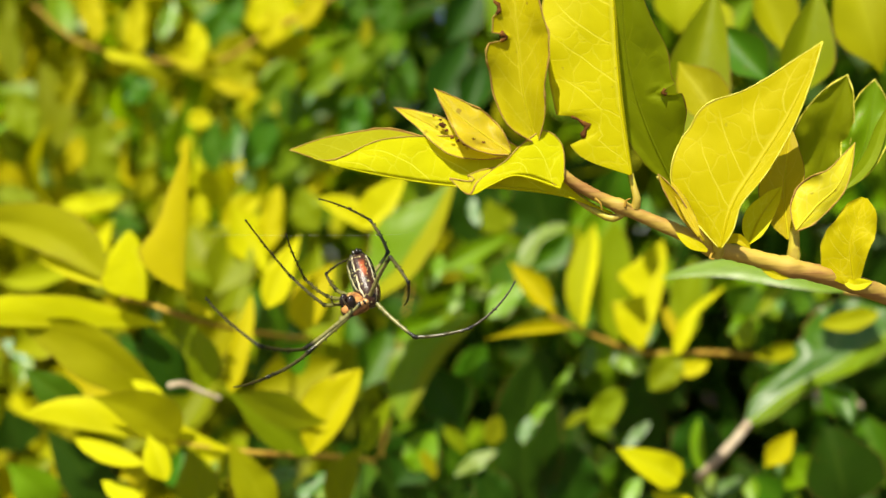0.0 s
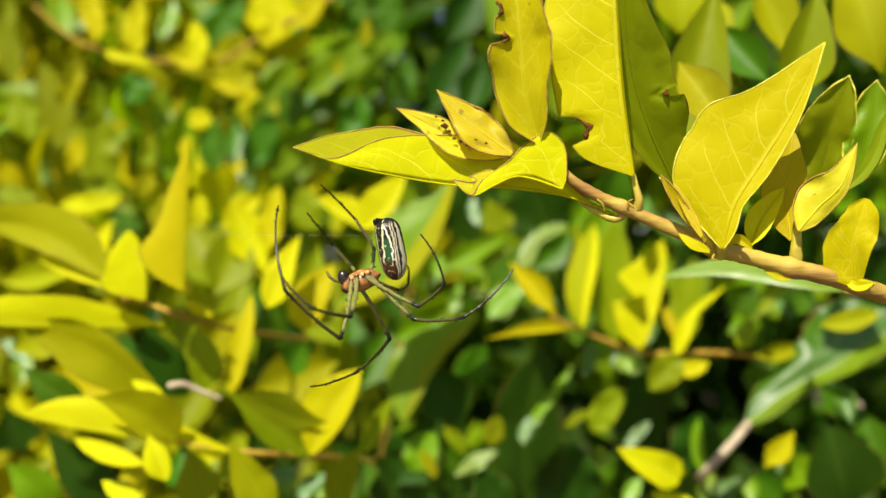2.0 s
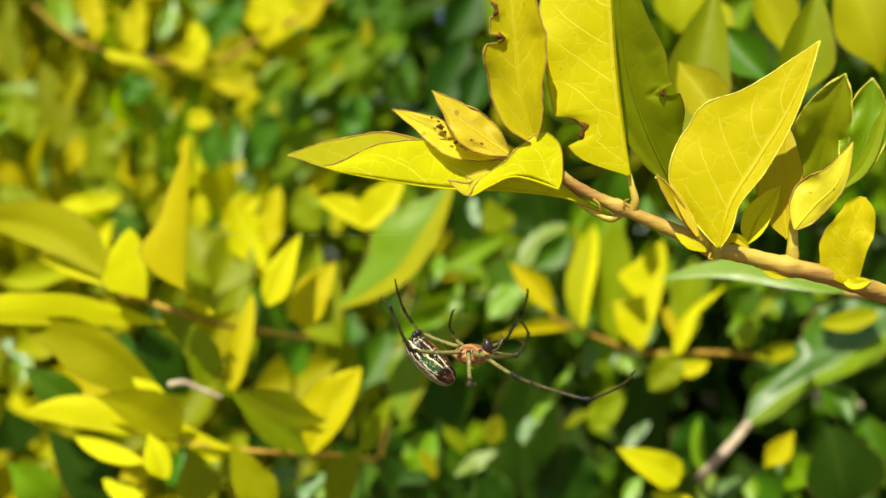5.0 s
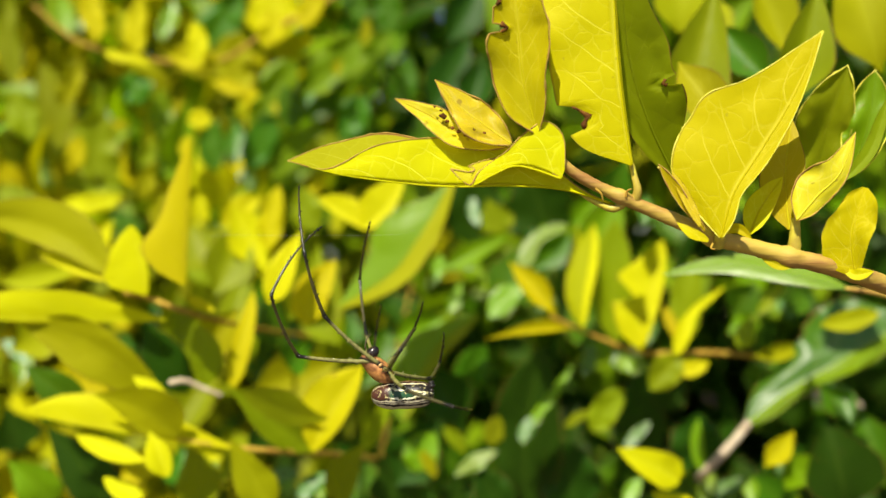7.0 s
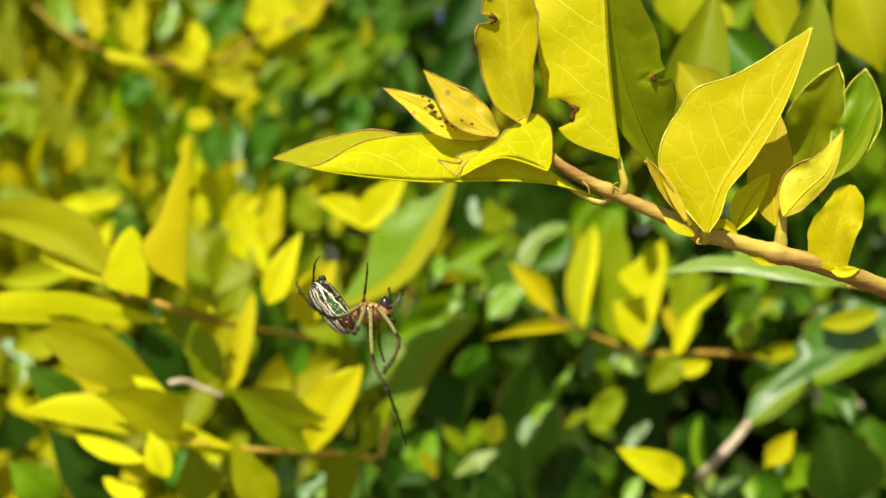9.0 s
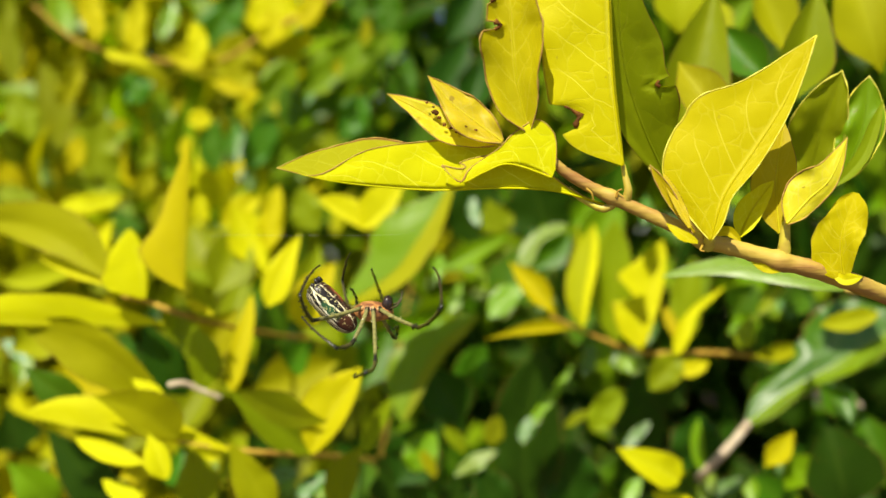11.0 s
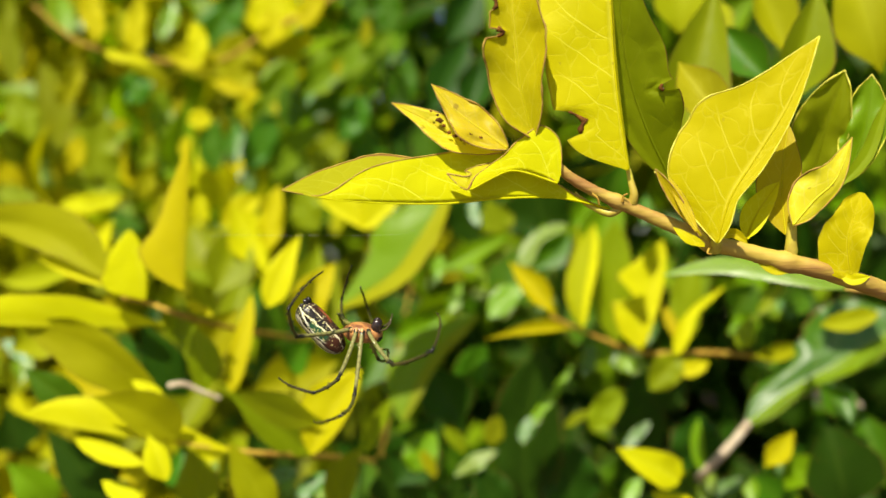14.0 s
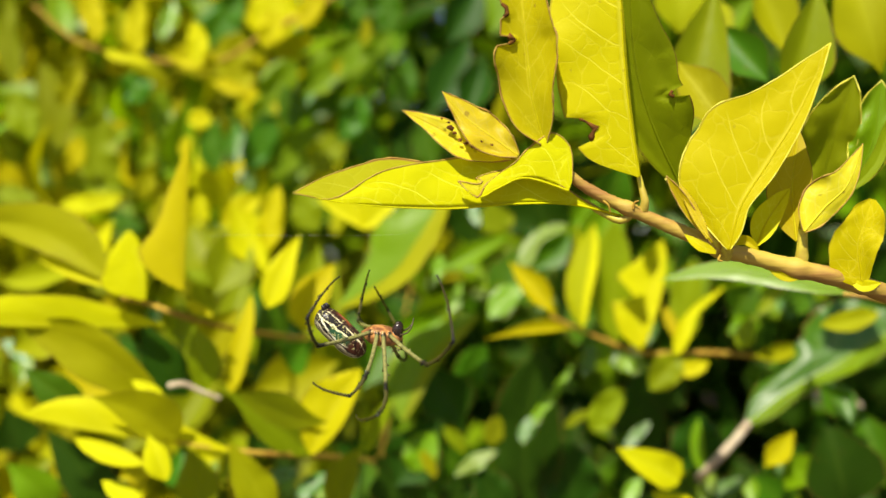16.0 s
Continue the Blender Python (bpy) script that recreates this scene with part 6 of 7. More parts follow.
    N.put(bump, "Height", N.noise(4000.0, 2.0, tc))
    p = N.principled(Base_Color=col, Roughness=0.3)
    N.put(p, "Specular IOR Level", 0.3)
    N.put(p, "Normal", bump.outputs[0])
    N.put(N.out, 0, p.outputs[0])
    return N.mat


def leg_material(name, pale, dark, length):
    """A leg segment: paler along its middle, dark at the joints, faint rings."""
    N = Nodes(name)
    s = N.add("SeparateXYZ")
    tc = N.add("TexCoord").outputs["Object"]
    N.put(s, 0, tc)
    v = N.math("MULTIPLY", s.outputs[1], 1000.0 / length)
    ends = N.math("MAXIMUM", N.step(v, 0.80, 0.92), N.math("SUBTRACT", 1.0, N.step(v, 0.03, 0.10)))
    f = N.math("MAXIMUM", ends, N.math("MULTIPLY", N.step(N.noise(1500.0, 2.0, tc), 0.48, 0.66), 0.45))
    p = N.principled(Base_Color=N.mix(f, pale, dark), Roughness=0.30)
    N.put(p, "Specular IOR Level", 0.4)
    N.put(N.out, 0, p.outputs[0])
    return N.mat


ORANGE = plain_material("orange_carapace", (0.52, 0.24, 0.07), (0.14, 0.05, 0.02), 1100.0, 0.3, 0.2, 0.0, 0.00005)
COXA = plain_material("pale_orange_coxa", (0.60, 0.38, 0.15), (0.40, 0.20, 0.06), 1200.0, 0.35, 0.2, 0.0, 0.00005)
JAW = plain_material("black_jaw", (0.010, 0.008, 0.008), (0.03, 0.015, 0.010), 1500.0, 0.22, 0.3, 0.0, 0.00005)
BLACK = plain_material("glossy_black_chitin", (0.010, 0.008, 0.008), (0.02, 0.012, 0.010), 900.0, 0.28, 0.1, 0.0, 0.00005)
SILK = plain_material("silk", (0.8, 0.8, 0.78), (0.7, 0.7, 0.66), 900.0, 0.25)
STRIPED = abdomen_material()

LEG_MM = {1: (10.8, 10.3, 12.5), 2: (10.5, 9.3, 11.5), 3: (9.0, 5.2, 7.6), 4: (9.2, 7.5, 9.5)}
HIP = {1: (1.3, 3.2), 2: (1.6, 2.4), 3: (1.6, 1.6), 4: (1.3, 0.8)}  # mm to the side, mm forward


def lathe(bm, length, profile, squash=1.0, flat=0.0, sides=20):
    """A body round the y axis from profile pairs (place along, radius), in metres."""
    rings = []
    for y, r in profile:
        ring = []
        for k in range(sides):
            w = 2 * math.pi * k / sides
            z = math.cos(w) * r * squash
            ring.append(bm.verts.new((math.sin(w) * r, y, z - flat * r)))
        rings.append(ring)
    for r0, r1 in zip(rings, rings[1:]):
        for k in range(sides):
            bm.faces.new((r0[k], r0[(k + 1) % sides], r1[(k + 1) % sides], r1[k]))
    bm.faces.new(rings[0][::-1])
    bm.faces.new(rings[-1])


def ball(bm, centre, radius, stretch=(1, 1, 1), rings=8):
    m = Matrix.Translation(centre) @ Matrix.Diagonal((*stretch, 1))
    bmesh.ops.create_uvsphere(bm, u_segments=12, v_segments=rings, radius=radius, matrix=m)


def oval(length, radius, blunt_rear, blunt_front, n=22):
    """A profile along y from -length/2 (rear) to length/2, blunt as told."""
    out = []
    for i in range(n + 1):
        u = -math.cos(math.pi * i / n)
        e = blunt_rear if u < 0 else blunt_front
        out.append((u * length / 2, max(radius * (1 - abs(u) ** e) ** (1 / 2.0), 0.00005)))
    return out


def spider_body():
    root = thing("spider", "orb-weaver spider with silver and black striped abdomen, orange head part", "spider")
    # head part: carapace above, breastplate below
    bm = bmesh.new()
    prof = [(-0.0007, 0.0004), (-0.0004, 0.0006), (-0.0001, 0.0011), (0.0008, 0.0019), (0.0020, 0.00215), (0.0030, 0.0020), (0.0038, 0.0017), (0.0045, 0.00145), (0.0050, 0.0009), (0.0052, 0.0004)]
    lathe(bm, 0.0052, [(y, r * 0.88) for y, r in prof], 0.8)
    part("carapace", bm, ORANGE, root, "orange-brown glossy carapace")
    for s in (-1, 1):
        bm = bmesh.new()
        ball(bm, (s * 0.00062, 0.0043, -0.0011), 0.0007, (0.86, 1.15, 1.7))
        part("jaw", bm, JAW, root, "glossy black jaw")
        bm = bmesh.new()
        tube(bm, [Vector((s * 0.0009, 0.0046, -0.0006)), Vector((s * 0.0013, 0.0057, -0.0012)), Vector((s * 0.0012, 0.0062, -0.0020)), Vector((s * 0.0009, 0.0063, -0.0029))], [0.00014, 0.00012, 0.00010, 0.00007], 7)
        part("palp", bm, LEG_PARTS["palp"], root)
        for x, y, z in ((0.0003, 0.00505, 0.00045), (0.0004, 0.0047, 0.00085), (0.0008, 0.0046, 0.0006), (0.0008, 0.0048, 0.0003)):
            bm = bmesh.new()
            ball(bm, (s * x, y, z), 0.00019, rings=6)
            part("eye", bm, BLACK, root)
    bm = bmesh.new()
    ball(bm, (0, 0.0046, 0.0003), 0.00075, (1.35, 0.85, 0.95))
    part("eye_mound", bm, BLACK, root, "black glossy mound that bears the eyes")
    for i, (x, y) in HIP.items():
        for s in (-1, 1):
            bm = bmesh.new()
            ball(bm, (s * x * 0.93, y * 1.0, -0.65), 0.52, (1.25, 0.72, 0.8))
            bmesh.ops.scale(bm, vec=(0.001, 0.001, 0.001), verts=bm.verts)
            part("coxa", bm, COXA, root, "pale orange leg base")
    # abdomen
    bm = bmesh.new()
    lathe(bm, 0.0094, oval(0.0089, 0.00193, 5.0, 2.6), 1.0, 0.0, 28)
    for v in bm.verts:
        rear = -v.co.y / 0.0047
        v.co.z *= 1.0 + 0.10 * max(-rear, 0)
        v.co += v.co.normalized() * 0.00008 * noise.noise(v.co * 900)
    belly = part("abdomen", bm, STRIPED, root, "striped silver, black and green abdomen")
    for x, z, l in ((-0.0004, -0.0010, 0.0011), (0.0004, -0.0010, 0.0011), (0.0, -0.0014, 0.0009), (-0.0007, -0.0004, 0.0007), (0.0007, -0.0004, 0.0007)):
        bm = bmesh.new()
        tube(bm, [Vector((x, -0.0038, z)), Vector((x * 1.2, -0.0041 - l * 0.25, z * 1.15)), Vector((x * 1.3, -0.0041 - l * 0.5, z * 1.2))], [0.00042, 0.00030, 0.00012], 8)
        part("spinneret", bm, BLACK, belly)
    return root, belly


def segment_mesh(name, length, r0, r1, bend, spines, seed):
    """One segment of a leg along +y, a little bent, swollen at its joint, with short spines."""
    rng = random.Random(seed)
    bm = bmesh.new()
    n = 40
    line = [Vector((0, length * i / n, bend * length * 4 * (i / n) * (1 - i / n))) for i in range(n + 1)]
    rad = [(r0 + (r1 - r0) * i / n) * (1.28 if i in (0, 1, n - 1, n) else 1.0) for i in range(n + 1)]
    tube(bm, line, rad, 8)
    bm.normal_update()
    sides = [f for f in bm.faces if len(f.verts) == 4 and length * 0.12 < f.calc_center_median().y < length * 0.94]
    for f in rng.sample(sides, spines):
        out = (f.normal + Vector((0, 0.5, 0))).normalized()
        tip = bmesh.ops.poke(bm, faces=[f])["verts"][0]
        tip.co += out * r0 * 1.5
    data = bpy.data.meshes.new(name)
    for f in bm.faces:
        f.smooth = True
    bm.to_mesh(data)
    bm.free()
    return data


LEG_PARTS = {"palp": leg_material("pale_olive_palp", (0.08, 0.06, 0.03), (0.03, 0.02, 0.012), 8.0)}
spider, abdomen = spider_body()
SEGMENTS = {}
for i, (a, b, c) in LEG_MM.items():
    meshes = (segment_mesh("femur", a / 1000, 0.00031, 0.00025, 0.03, 7, i), segment_mesh("tibia", b / 1000, 0.00026, 0.0002, 0.04, 9, i + 10),
              segment_mesh("metatarsus", c / 1000, 0.0002, 0.00010, 0.075, 10, i + 20))
    meshes[0].materials.append(leg_material("pale_green_femur", (0.20, 0.19, 0.06), (0.012, 0.010, 0.008), a))
    meshes[1].materials.append(leg_material("olive_tibia", (0.060, 0.052, 0.016), (0.010, 0.009, 0.007), b))
    meshes[2].materials.append(leg_material("dark_metatarsus", (0.034, 0.026, 0.010), (0.009, 0.008, 0.006), c))
    for side in ("L", "R"):
        made = []
        for data in meshes:
            ob = new(data.name.split(".")[0], data)
            ob.parent = spider
            made.append(ob)
        SEGMENTS[side, i] = made


# ---- silk: a few thin threads that the spider has drawn ----
def silk_thread(points):
    line = smooth_line([P(*p) for p in points], 24)
    bm = bmesh.new()
    tube(bm, line, [0.000006] * len(line), 5)
    ob = linked("silk_thread", bm, [SILK])
    return tagged(ob, "thin pale silk thread between leaves", "thread", "spider's threads")


silk_thread(((-46.0, 176, 2.6), (-17.0, 136, 1.95), (-6.0, 134, 2.1), (-6.0, 200, 4.0)))


# ---- what moves ----
def sway(x, z, turn):
    """A pose that shifts the branch by x and z mm and turns it about its own place, in degrees as seen by the lens."""
    c = P(41.1, 134, 0.1)
    return Matrix.Translation(c + Vector((x, 0, z)) / 1000) @ Matrix.Rotation(radians(turn), 4, "Y") @ Matrix.Translation(-c)


STANCES = []
PLACES = []  # where the waist is, time by time


def stance(t, root, ahead, back, belly_at, belly_ahead, *legs):
    """How the spider holds itself at t: its waist (mm from the lens), its way ahead and its back's way up, the abdomen's centre and way,
    and for each leg, left then right from first to fourth, the knee, ankle and tip, in mm from the waist."""
    f = Vector(ahead).normalized()
    d = Vector(back)
    d = (d - f * d.dot(f)).normalized()
    turn = Matrix((f.cross(d), f, d)).transposed()
    free = turn.transposed()
    joints = {}
    for k, name in enumerate((s, i) for s in ("L", "R") for i in (1, 2, 3, 4)):
        v = legs[k]
        joints[name] = [free @ Vector(v[j:j + 3]) for j in (0, 3, 6)]
    STANCES.append((t, Vector(root), turn.to_quaternion(), free @ Vector(belly_at), (free @ Vector(belly_ahead)).normalized(), joints))


def between(t):
    """The stance at t, by easing from one stance to the next."""
    k = 0
    while k < len(STANCES) - 2 and STANCES[k + 1][0] <= t:
        k += 1
    a, b = STANCES[k], STANCES[k + 1]
    u = (t - a[0]) / (b[0] - a[0])
    u = u * u * (3 - 2 * u) * 0.5 + u * 0.5
    joints = {n: [p.lerp(q, u) for p, q in zip(a[5][n], b[5][n])] for n in a[5]}
    w = PLACES
    j = 0
    while j < len(w) - 2 and w[j + 1][0] <= t:
        j += 1
    v = (t - w[j][0]) / (w[j + 1][0] - w[j][0])
    v = v * v * (3 - 2 * v) * 0.5 + v * 0.5
    return w[j][1].lerp(w[j + 1][1], v), a[2].slerp(b[2], u), a[3].lerp(b[3], u), a[4].lerp(b[4], u).normalized(), joints


def bend_about(rest, turn):
    """A leaf's rest pose, turned about its base by degrees as seen by the lens."""
    c = rest.translation
    return Matrix.Translation(c) @ Matrix.Rotation(radians(turn), 4, "Y") @ Matrix.Translation(-c) @ rest


def bone_pose(start, way, lean):
    """A segment from start (m) along way; lean: where its bend points."""
    y = way.normalized()
    z = (lean - y * lean.dot(y))
    z = z.normalized() if z.length > 1e-4 else y.orthogonal().normalized()
    return Matrix.Translation(start) @ Matrix((y.cross(z), y, z)).transposed().to_4x4()


def motions():
    walk(branch, [
        (0, sway(0.00, -0.01, 0.01)),
        (0.5, sway(0.66, 0.39, 0.47)),
        (1, sway(0.15, 0.52, 0.20)),
        (1.5, sway(-0.08, -0.09, -0.34)),
        (2, sway(0.32, -0.13, 0.01)),
        (2.5, sway(0.55, -0.21, -0.03)),
        (3, sway(-0.23, 0.25, -0.02)),
        (3.5, sway(-0.07, 0.65, 0.27)),
        (4, sway(-0.13, 0.91, 0.29)),
        (4.2, sway(-0.55, -0.03, -0.42)),
        (6.3, sway(0.59, 1.03, 0.52)),
        (6.5, sway(-0.60, 1.31, 0.69)),
        (7, sway(0.14, 1.36, -0.17)),
        (7.3, sway(-0.42, -0.61, -1.17)),
        (7.5, sway(-2.55, 1.38, -0.66)),
        (8, sway(-1.69, 2.58, 0.73)),
        (8.5, sway(-2.76, 1.96, 0.33)),
        (9, sway(-1.78, 1.98, 0.79)),
        (9.2, sway(-1.60, 2.35, 0.85)),
        (11.3, sway(-1.29, 0.74, 1.05)),
        (11.5, sway(-0.37, 1.05, 0.54)),
        (12, sway(-0.59, 0.83, 0.35)),
        (12.5, sway(-0.85, 0.92, 0.38)),
        (13, sway(-0.41, 0.54, -0.20)),
        (13.5, sway(-0.94, 1.74, 1.01)),
        (14, sway(-0.36, 0.68, -0.06)),
        (14.5, sway(0.05, 0.99, 0.44)),
        (15, sway(0.57, 0.13, -0.15)),
        (15.5, sway(0.63, 0.20, 0.16)),
        (16, sway(1.15, -0.25, -0.17)),
    ])
    bend = first_leaf.matrix_basis.copy()
    walk(first_leaf, [
        (0, bend_about(bend, -0.00)),
        (0.5, bend_about(bend, -0.45)),
        (1, bend_about(bend, -0.49)),
        (1.5, bend_about(bend, -0.10)),
        (2, bend_about(bend, 0.59)),
        (2.5, bend_about(bend, 0.32)),
        (3, bend_about(bend, 0.17)),
        (3.5, bend_about(bend, -0.46)),
        (4, bend_about(bend, -0.50)),
        (4.2, bend_about(bend, -0.44)),
        (6.5, bend_about(bend, -1.51)),
        (7, bend_about(bend, -3.42)),
        (7.3, bend_about(bend, -4.20)),
        (7.5, bend_about(bend, -5.01)),
        (8, bend_about(bend, -5.20)),
        (8.5, bend_about(bend, -4.49)),
        (9, bend_about(bend, -5.10)),
        (11.5, bend_about(bend, -5.89)),
        (12, bend_about(bend, -5.87)),
        (12.5, bend_about(bend, -6.30)),
        (13, bend_about(bend, -6.66)),
        (13.5, bend_about(bend, -6.74)),
        (14, bend_about(bend, -7.70)),
        (15, bend_about(bend, -6.77)),
        (16, bend_about(bend, -6.84)),
    ])
    for twig, sizes in ((twig_low, (0.0, 0.1, -0.3, 0.6, 0.9, 1.2, 0.2, 0.5, -0.4)), (twig_left, (0.0, 0.0, 0.1, 1.1, 0.4, 0.9, 0.2, 0.1, 0.0)),
                        (twig_bottom, (0.0, 0.0, 0.1, 0.7, 0.2, 0.7, 0.1, 0.0, 0.0))):
        walk(twig, [(t, pose(0.0004 * s, 0, 0.001 * s)) for t, s in zip((0, 2, 4, 7, 7.5, 8.5, 11.5, 14, 16), sizes)])
    stance(0, (-10.7, 134, -6.7), (-0.53, -0.76, -0.38), (0.08, 0.4, -0.91), (-0.4, 0, 2.2), (0.3, -0.51, -0.8),
            (-7, 7.9, -1.7, -13.2, 15, 2.4, -18.8, 8, 11), (-6.6, 8.4, -0.4, -11.1, 16.2, 1.9, -12.6, 7.2, 8.9), (-5.3, 7.8, 0.7, -7.3, 12.1, 2.9, -2.1, 7.2, 5.5), (2.6, 5.7, 6.2, -0.4, 10.5, 11.1, -7.4, 4.8, 14),
            (-7.3, -9.8, -6.3, -11.5, -19.1, -5, -19.8, -11.6, 0.4), (-7.7, -4.8, -7.4, -11.6, -13, -9.6, -17.9, -3.8, -12.2), (3.7, -8.3, 5.6, 6.2, -11.5, 2.4, 5.4, -4.7, -0.9), (6.9, -5.6, -5.2, 14.3, -5.7, -4, 20.7, -2.5, 2.3))
    stance(0.5, (-10.8, 134, -3.1), (-0.35, -0.64, -0.69), (0.63, 0.38, -0.68), (1.4, 0, 2.6), (0.2, -0.39, -0.9),
            (-3.1, 9.3, -1.1, -6.8, 17.1, 4.5, -11.5, 15.4, 16), (-4.4, 9.5, 0, -8, 17.9, 1.4, -8.2, 7, 4.9), (5.7, 4.2, -1.6, 6.9, 8.3, 1.3, 4.2, 2.4, 5.2), (-2.1, 9.1, 1.3, -5.7, 13.4, 6.3, -7.2, 6.5, 12.6),
            (-4.8, -12.4, -5.2, -8.2, -21.5, -1.8, -7.3, -10.4, 3.7), (-4.5, -4.4, -10.2, -12.9, -6.4, -13.5, -20, 2.7, -13.9), (7.9, -5.9, 2.7, 8.9, -6.1, 7.7, 4.8, -5.6, 14.1), (6.7, -1.9, -6.2, 14.2, -2.1, -6.1, 20.9, -1.7, 0.7))
    stance(1, (-10.7, 134, -3.9), (-0.68, -0.66, -0.32), (0.57, -0.2, -0.8), (2, 0, 3.7), (0.14, 0, -0.99),
            (-5.9, 9.4, -0.3, -9.5, 17.5, 4.9, -11.4, 16.1, 17.2), (-5.1, 9.9, 0.1, -9.6, 17.9, 1.3, -10.6, 7.1, 4.8), (4.1, 6.6, -1.9, 6, 10.7, 0.5, 4.1, 5.9, 6.1), (-1.6, 9.1, 3.1, -5.4, 13.3, 7.9, -7.5, 5.8, 13.3),
            (-5, -11.7, -5.3, -9.1, -21.2, -6.1, -18.4, -13.1, -4.3), (-3.9, -4, -9.5, -10, -9.2, -4.9, -6.9, -1.1, 2.6), (8.2, -2, 0.3, 10.4, -5, 4, 8.4, -0.2, 9.6), (5.7, -1.7, -6, 13.1, -2.6, -6.3, 19.3, -2.9, 0.8))
    stance(1.5, (-9.9, 134, -4.7), (-0.97, 0, -0.24), (0.24, -0.03, -0.97), (1.8, 0, 3.9), (0.12, 0, -0.99),
            (-5.4, 9.9, -6.3, -7.7, 18.5, -11.5, -8.8, 6.4, -8.6), (-1.8, 12.1, 0, -6.9, 19.8, 0.7, -9.1, 8.6, 2), (2.7, 9.1, -2, 4.2, 14, -1.4, 4.5, 7.4, 2.3), (-1.5, 9.4, 4.8, -4.2, 15.2, 8.8, -8.9, 8.3, 13.4),
            (-3.5, -2.6, -10.8, -12.9, -6.9, -11.6, -20.9, -5.3, -2.1), (-4.3, -10.7, -4.8, -7.8, -19, -2.4, -8.7, -8.8, 2.9), (6.6, -1.6, -3, 10, -3.7, 0.4, 6.6, -2.8, 7.1), (5, -1.7, -6.5, 11.9, -4.6, -6, 18.6, -2.2, 0.3))
    stance(2, (-9.5, 134, -3.7), (-0.94, 0, -0.34), (0.34, -0.03, -0.94), (2.2, 0, 3.7), (0.19, 0, -0.98),
            (1.7, 4.8, -9.4, -3.8, 11.3, -15.2, -9.2, 0, -15.7), (-4.7, 11.8, 1.2, -8.3, 19.8, 4.3, -11, 9.7, 9.1), (2.8, 9, -2.5, 4, 14, -1.9, 4.1, 7.1, 1.3), (-1, 9.8, 3.8, -4.2, 15, 8.3, -8.8, 8.4, 13.3),
            (-4, -8.8, -8.1, -10.5, -13.4, -1.6, -12.4, -7.8, 9.5), (-2.5, -10.9, -5, -6.5, -19.1, -3.4, -11.9, -9.9, 0.9), (6.1, -1.7, -4.3, 9.7, -3.6, -1.1, 6.4, -3.8, 5.7), (5.5, -1.6, -6.1, 12.3, -4.8, -5.6, 19.1, -3.5, 0.9))
    stance(2.5, (-9.2, 134, -3.9), (-0.88, 0, -0.47), (0.47, -0.02, -0.88), (2.2, 0, 3.7), (0.16, 0, -0.99),
            (-2.7, 5.3, -10.9, -9.5, 13.1, -10.9, -12.8, 1.2, -8.9), (-2.4, 12.1, -0.5, -7.6, 19.8, -1.2, -9.7, 8.5, -0.7), (2.5, 9.2, -2.4, 3.8, 14.2, -1.7, 3.9, 7.3, 1.5), (-0.9, 9.7, 4, -3.9, 14.8, 8.6, -9, 8.3, 13.3),
            (-1.4, -5.3, -10.7, -8.4, -12.1, -7.6, -13.1, -5.4, 1.8), (-4.9, -10.1, -6.1, -7.4, -19, -6.6, -5.1, -12.5, 2.5), (6.3, -1.7, -4.2, 9.7, -3.7, -0.9, 5.7, -3.9, 5.5), (5.6, -1.6, -6.1, 12.2, -5.2, -5.4, 18.9, -3.4, 1))
    stance(3, (-10.5, 134, -3.1), (-0.51, -0.78, -0.37), (0.62, -0.03, -0.79), (2.1, 0, 3.4), (0.14, 0, -0.99),
            (-0.6, 6.1, -8.5, -1, 15.6, -12.4, -4.7, 5.1, -6.7), (-5.2, 9.4, -1.1, -8.6, 16.6, 3.6, -10.7, 6.6, 9), (-4.2, 8.5, -1.9, -6.5, 13.1, -1.2, -7.4, 6.5, 2.4), (-1.3, 9.1, 1.9, -4.9, 13.2, 7.1, -8, 6.2, 12.8),
            (-11.2, -5.2, -3.9, -14.7, -11.4, 3.5, -15.8, -0.2, 9), (-8.2, -10, -1.2, -9.6, -16.8, 4.9, -7.3, -8.8, 12.9), (7.5, -5.2, -2.6, 9.8, -7.8, 1.3, 4.1, -5.7, 5.9), (6, -1.7, -6, 13.3, -3.4, -5.4, 19.4, -0.1, 1.2))
    stance(3.5, (-9.2, 134, -3.7), (0.99, 0, 0.14), (0.14, 0.14, -0.98), (-2.4, 0, 1.2), (0.33, 0, -0.94),
            (7.3, -11, 3.4, 9.7, -18.6, 9.9, 11.2, -7.4, 15.2), (4.5, -2.7, -9.4, 12.3, -7.6, -8.7, 13.4, -7.6, 2.8), (6.4, -9.2, 1.5, 6.2, -13.4, 4.6, 3.1, -6.5, 4.9), (-7.5, -5.4, 1.6, -9.1, -11.4, 5.8, -7.7, -4.9, 12.6),
            (2.5, 9.3, 8.4, 6.2, 17.6, 13.2, 10.6, 6.2, 15.8), (7.7, 4.1, -7.3, 14.9, 10, -7.6, 16.9, 2, 0.5), (-1.8, 9.7, 2.9, -3.3, 12.1, 7.2, -0.7, 6, 10.8), (-0.7, 9.9, 3.8, -0.2, 16.4, 7.3, 0, 8.6, 12.7))
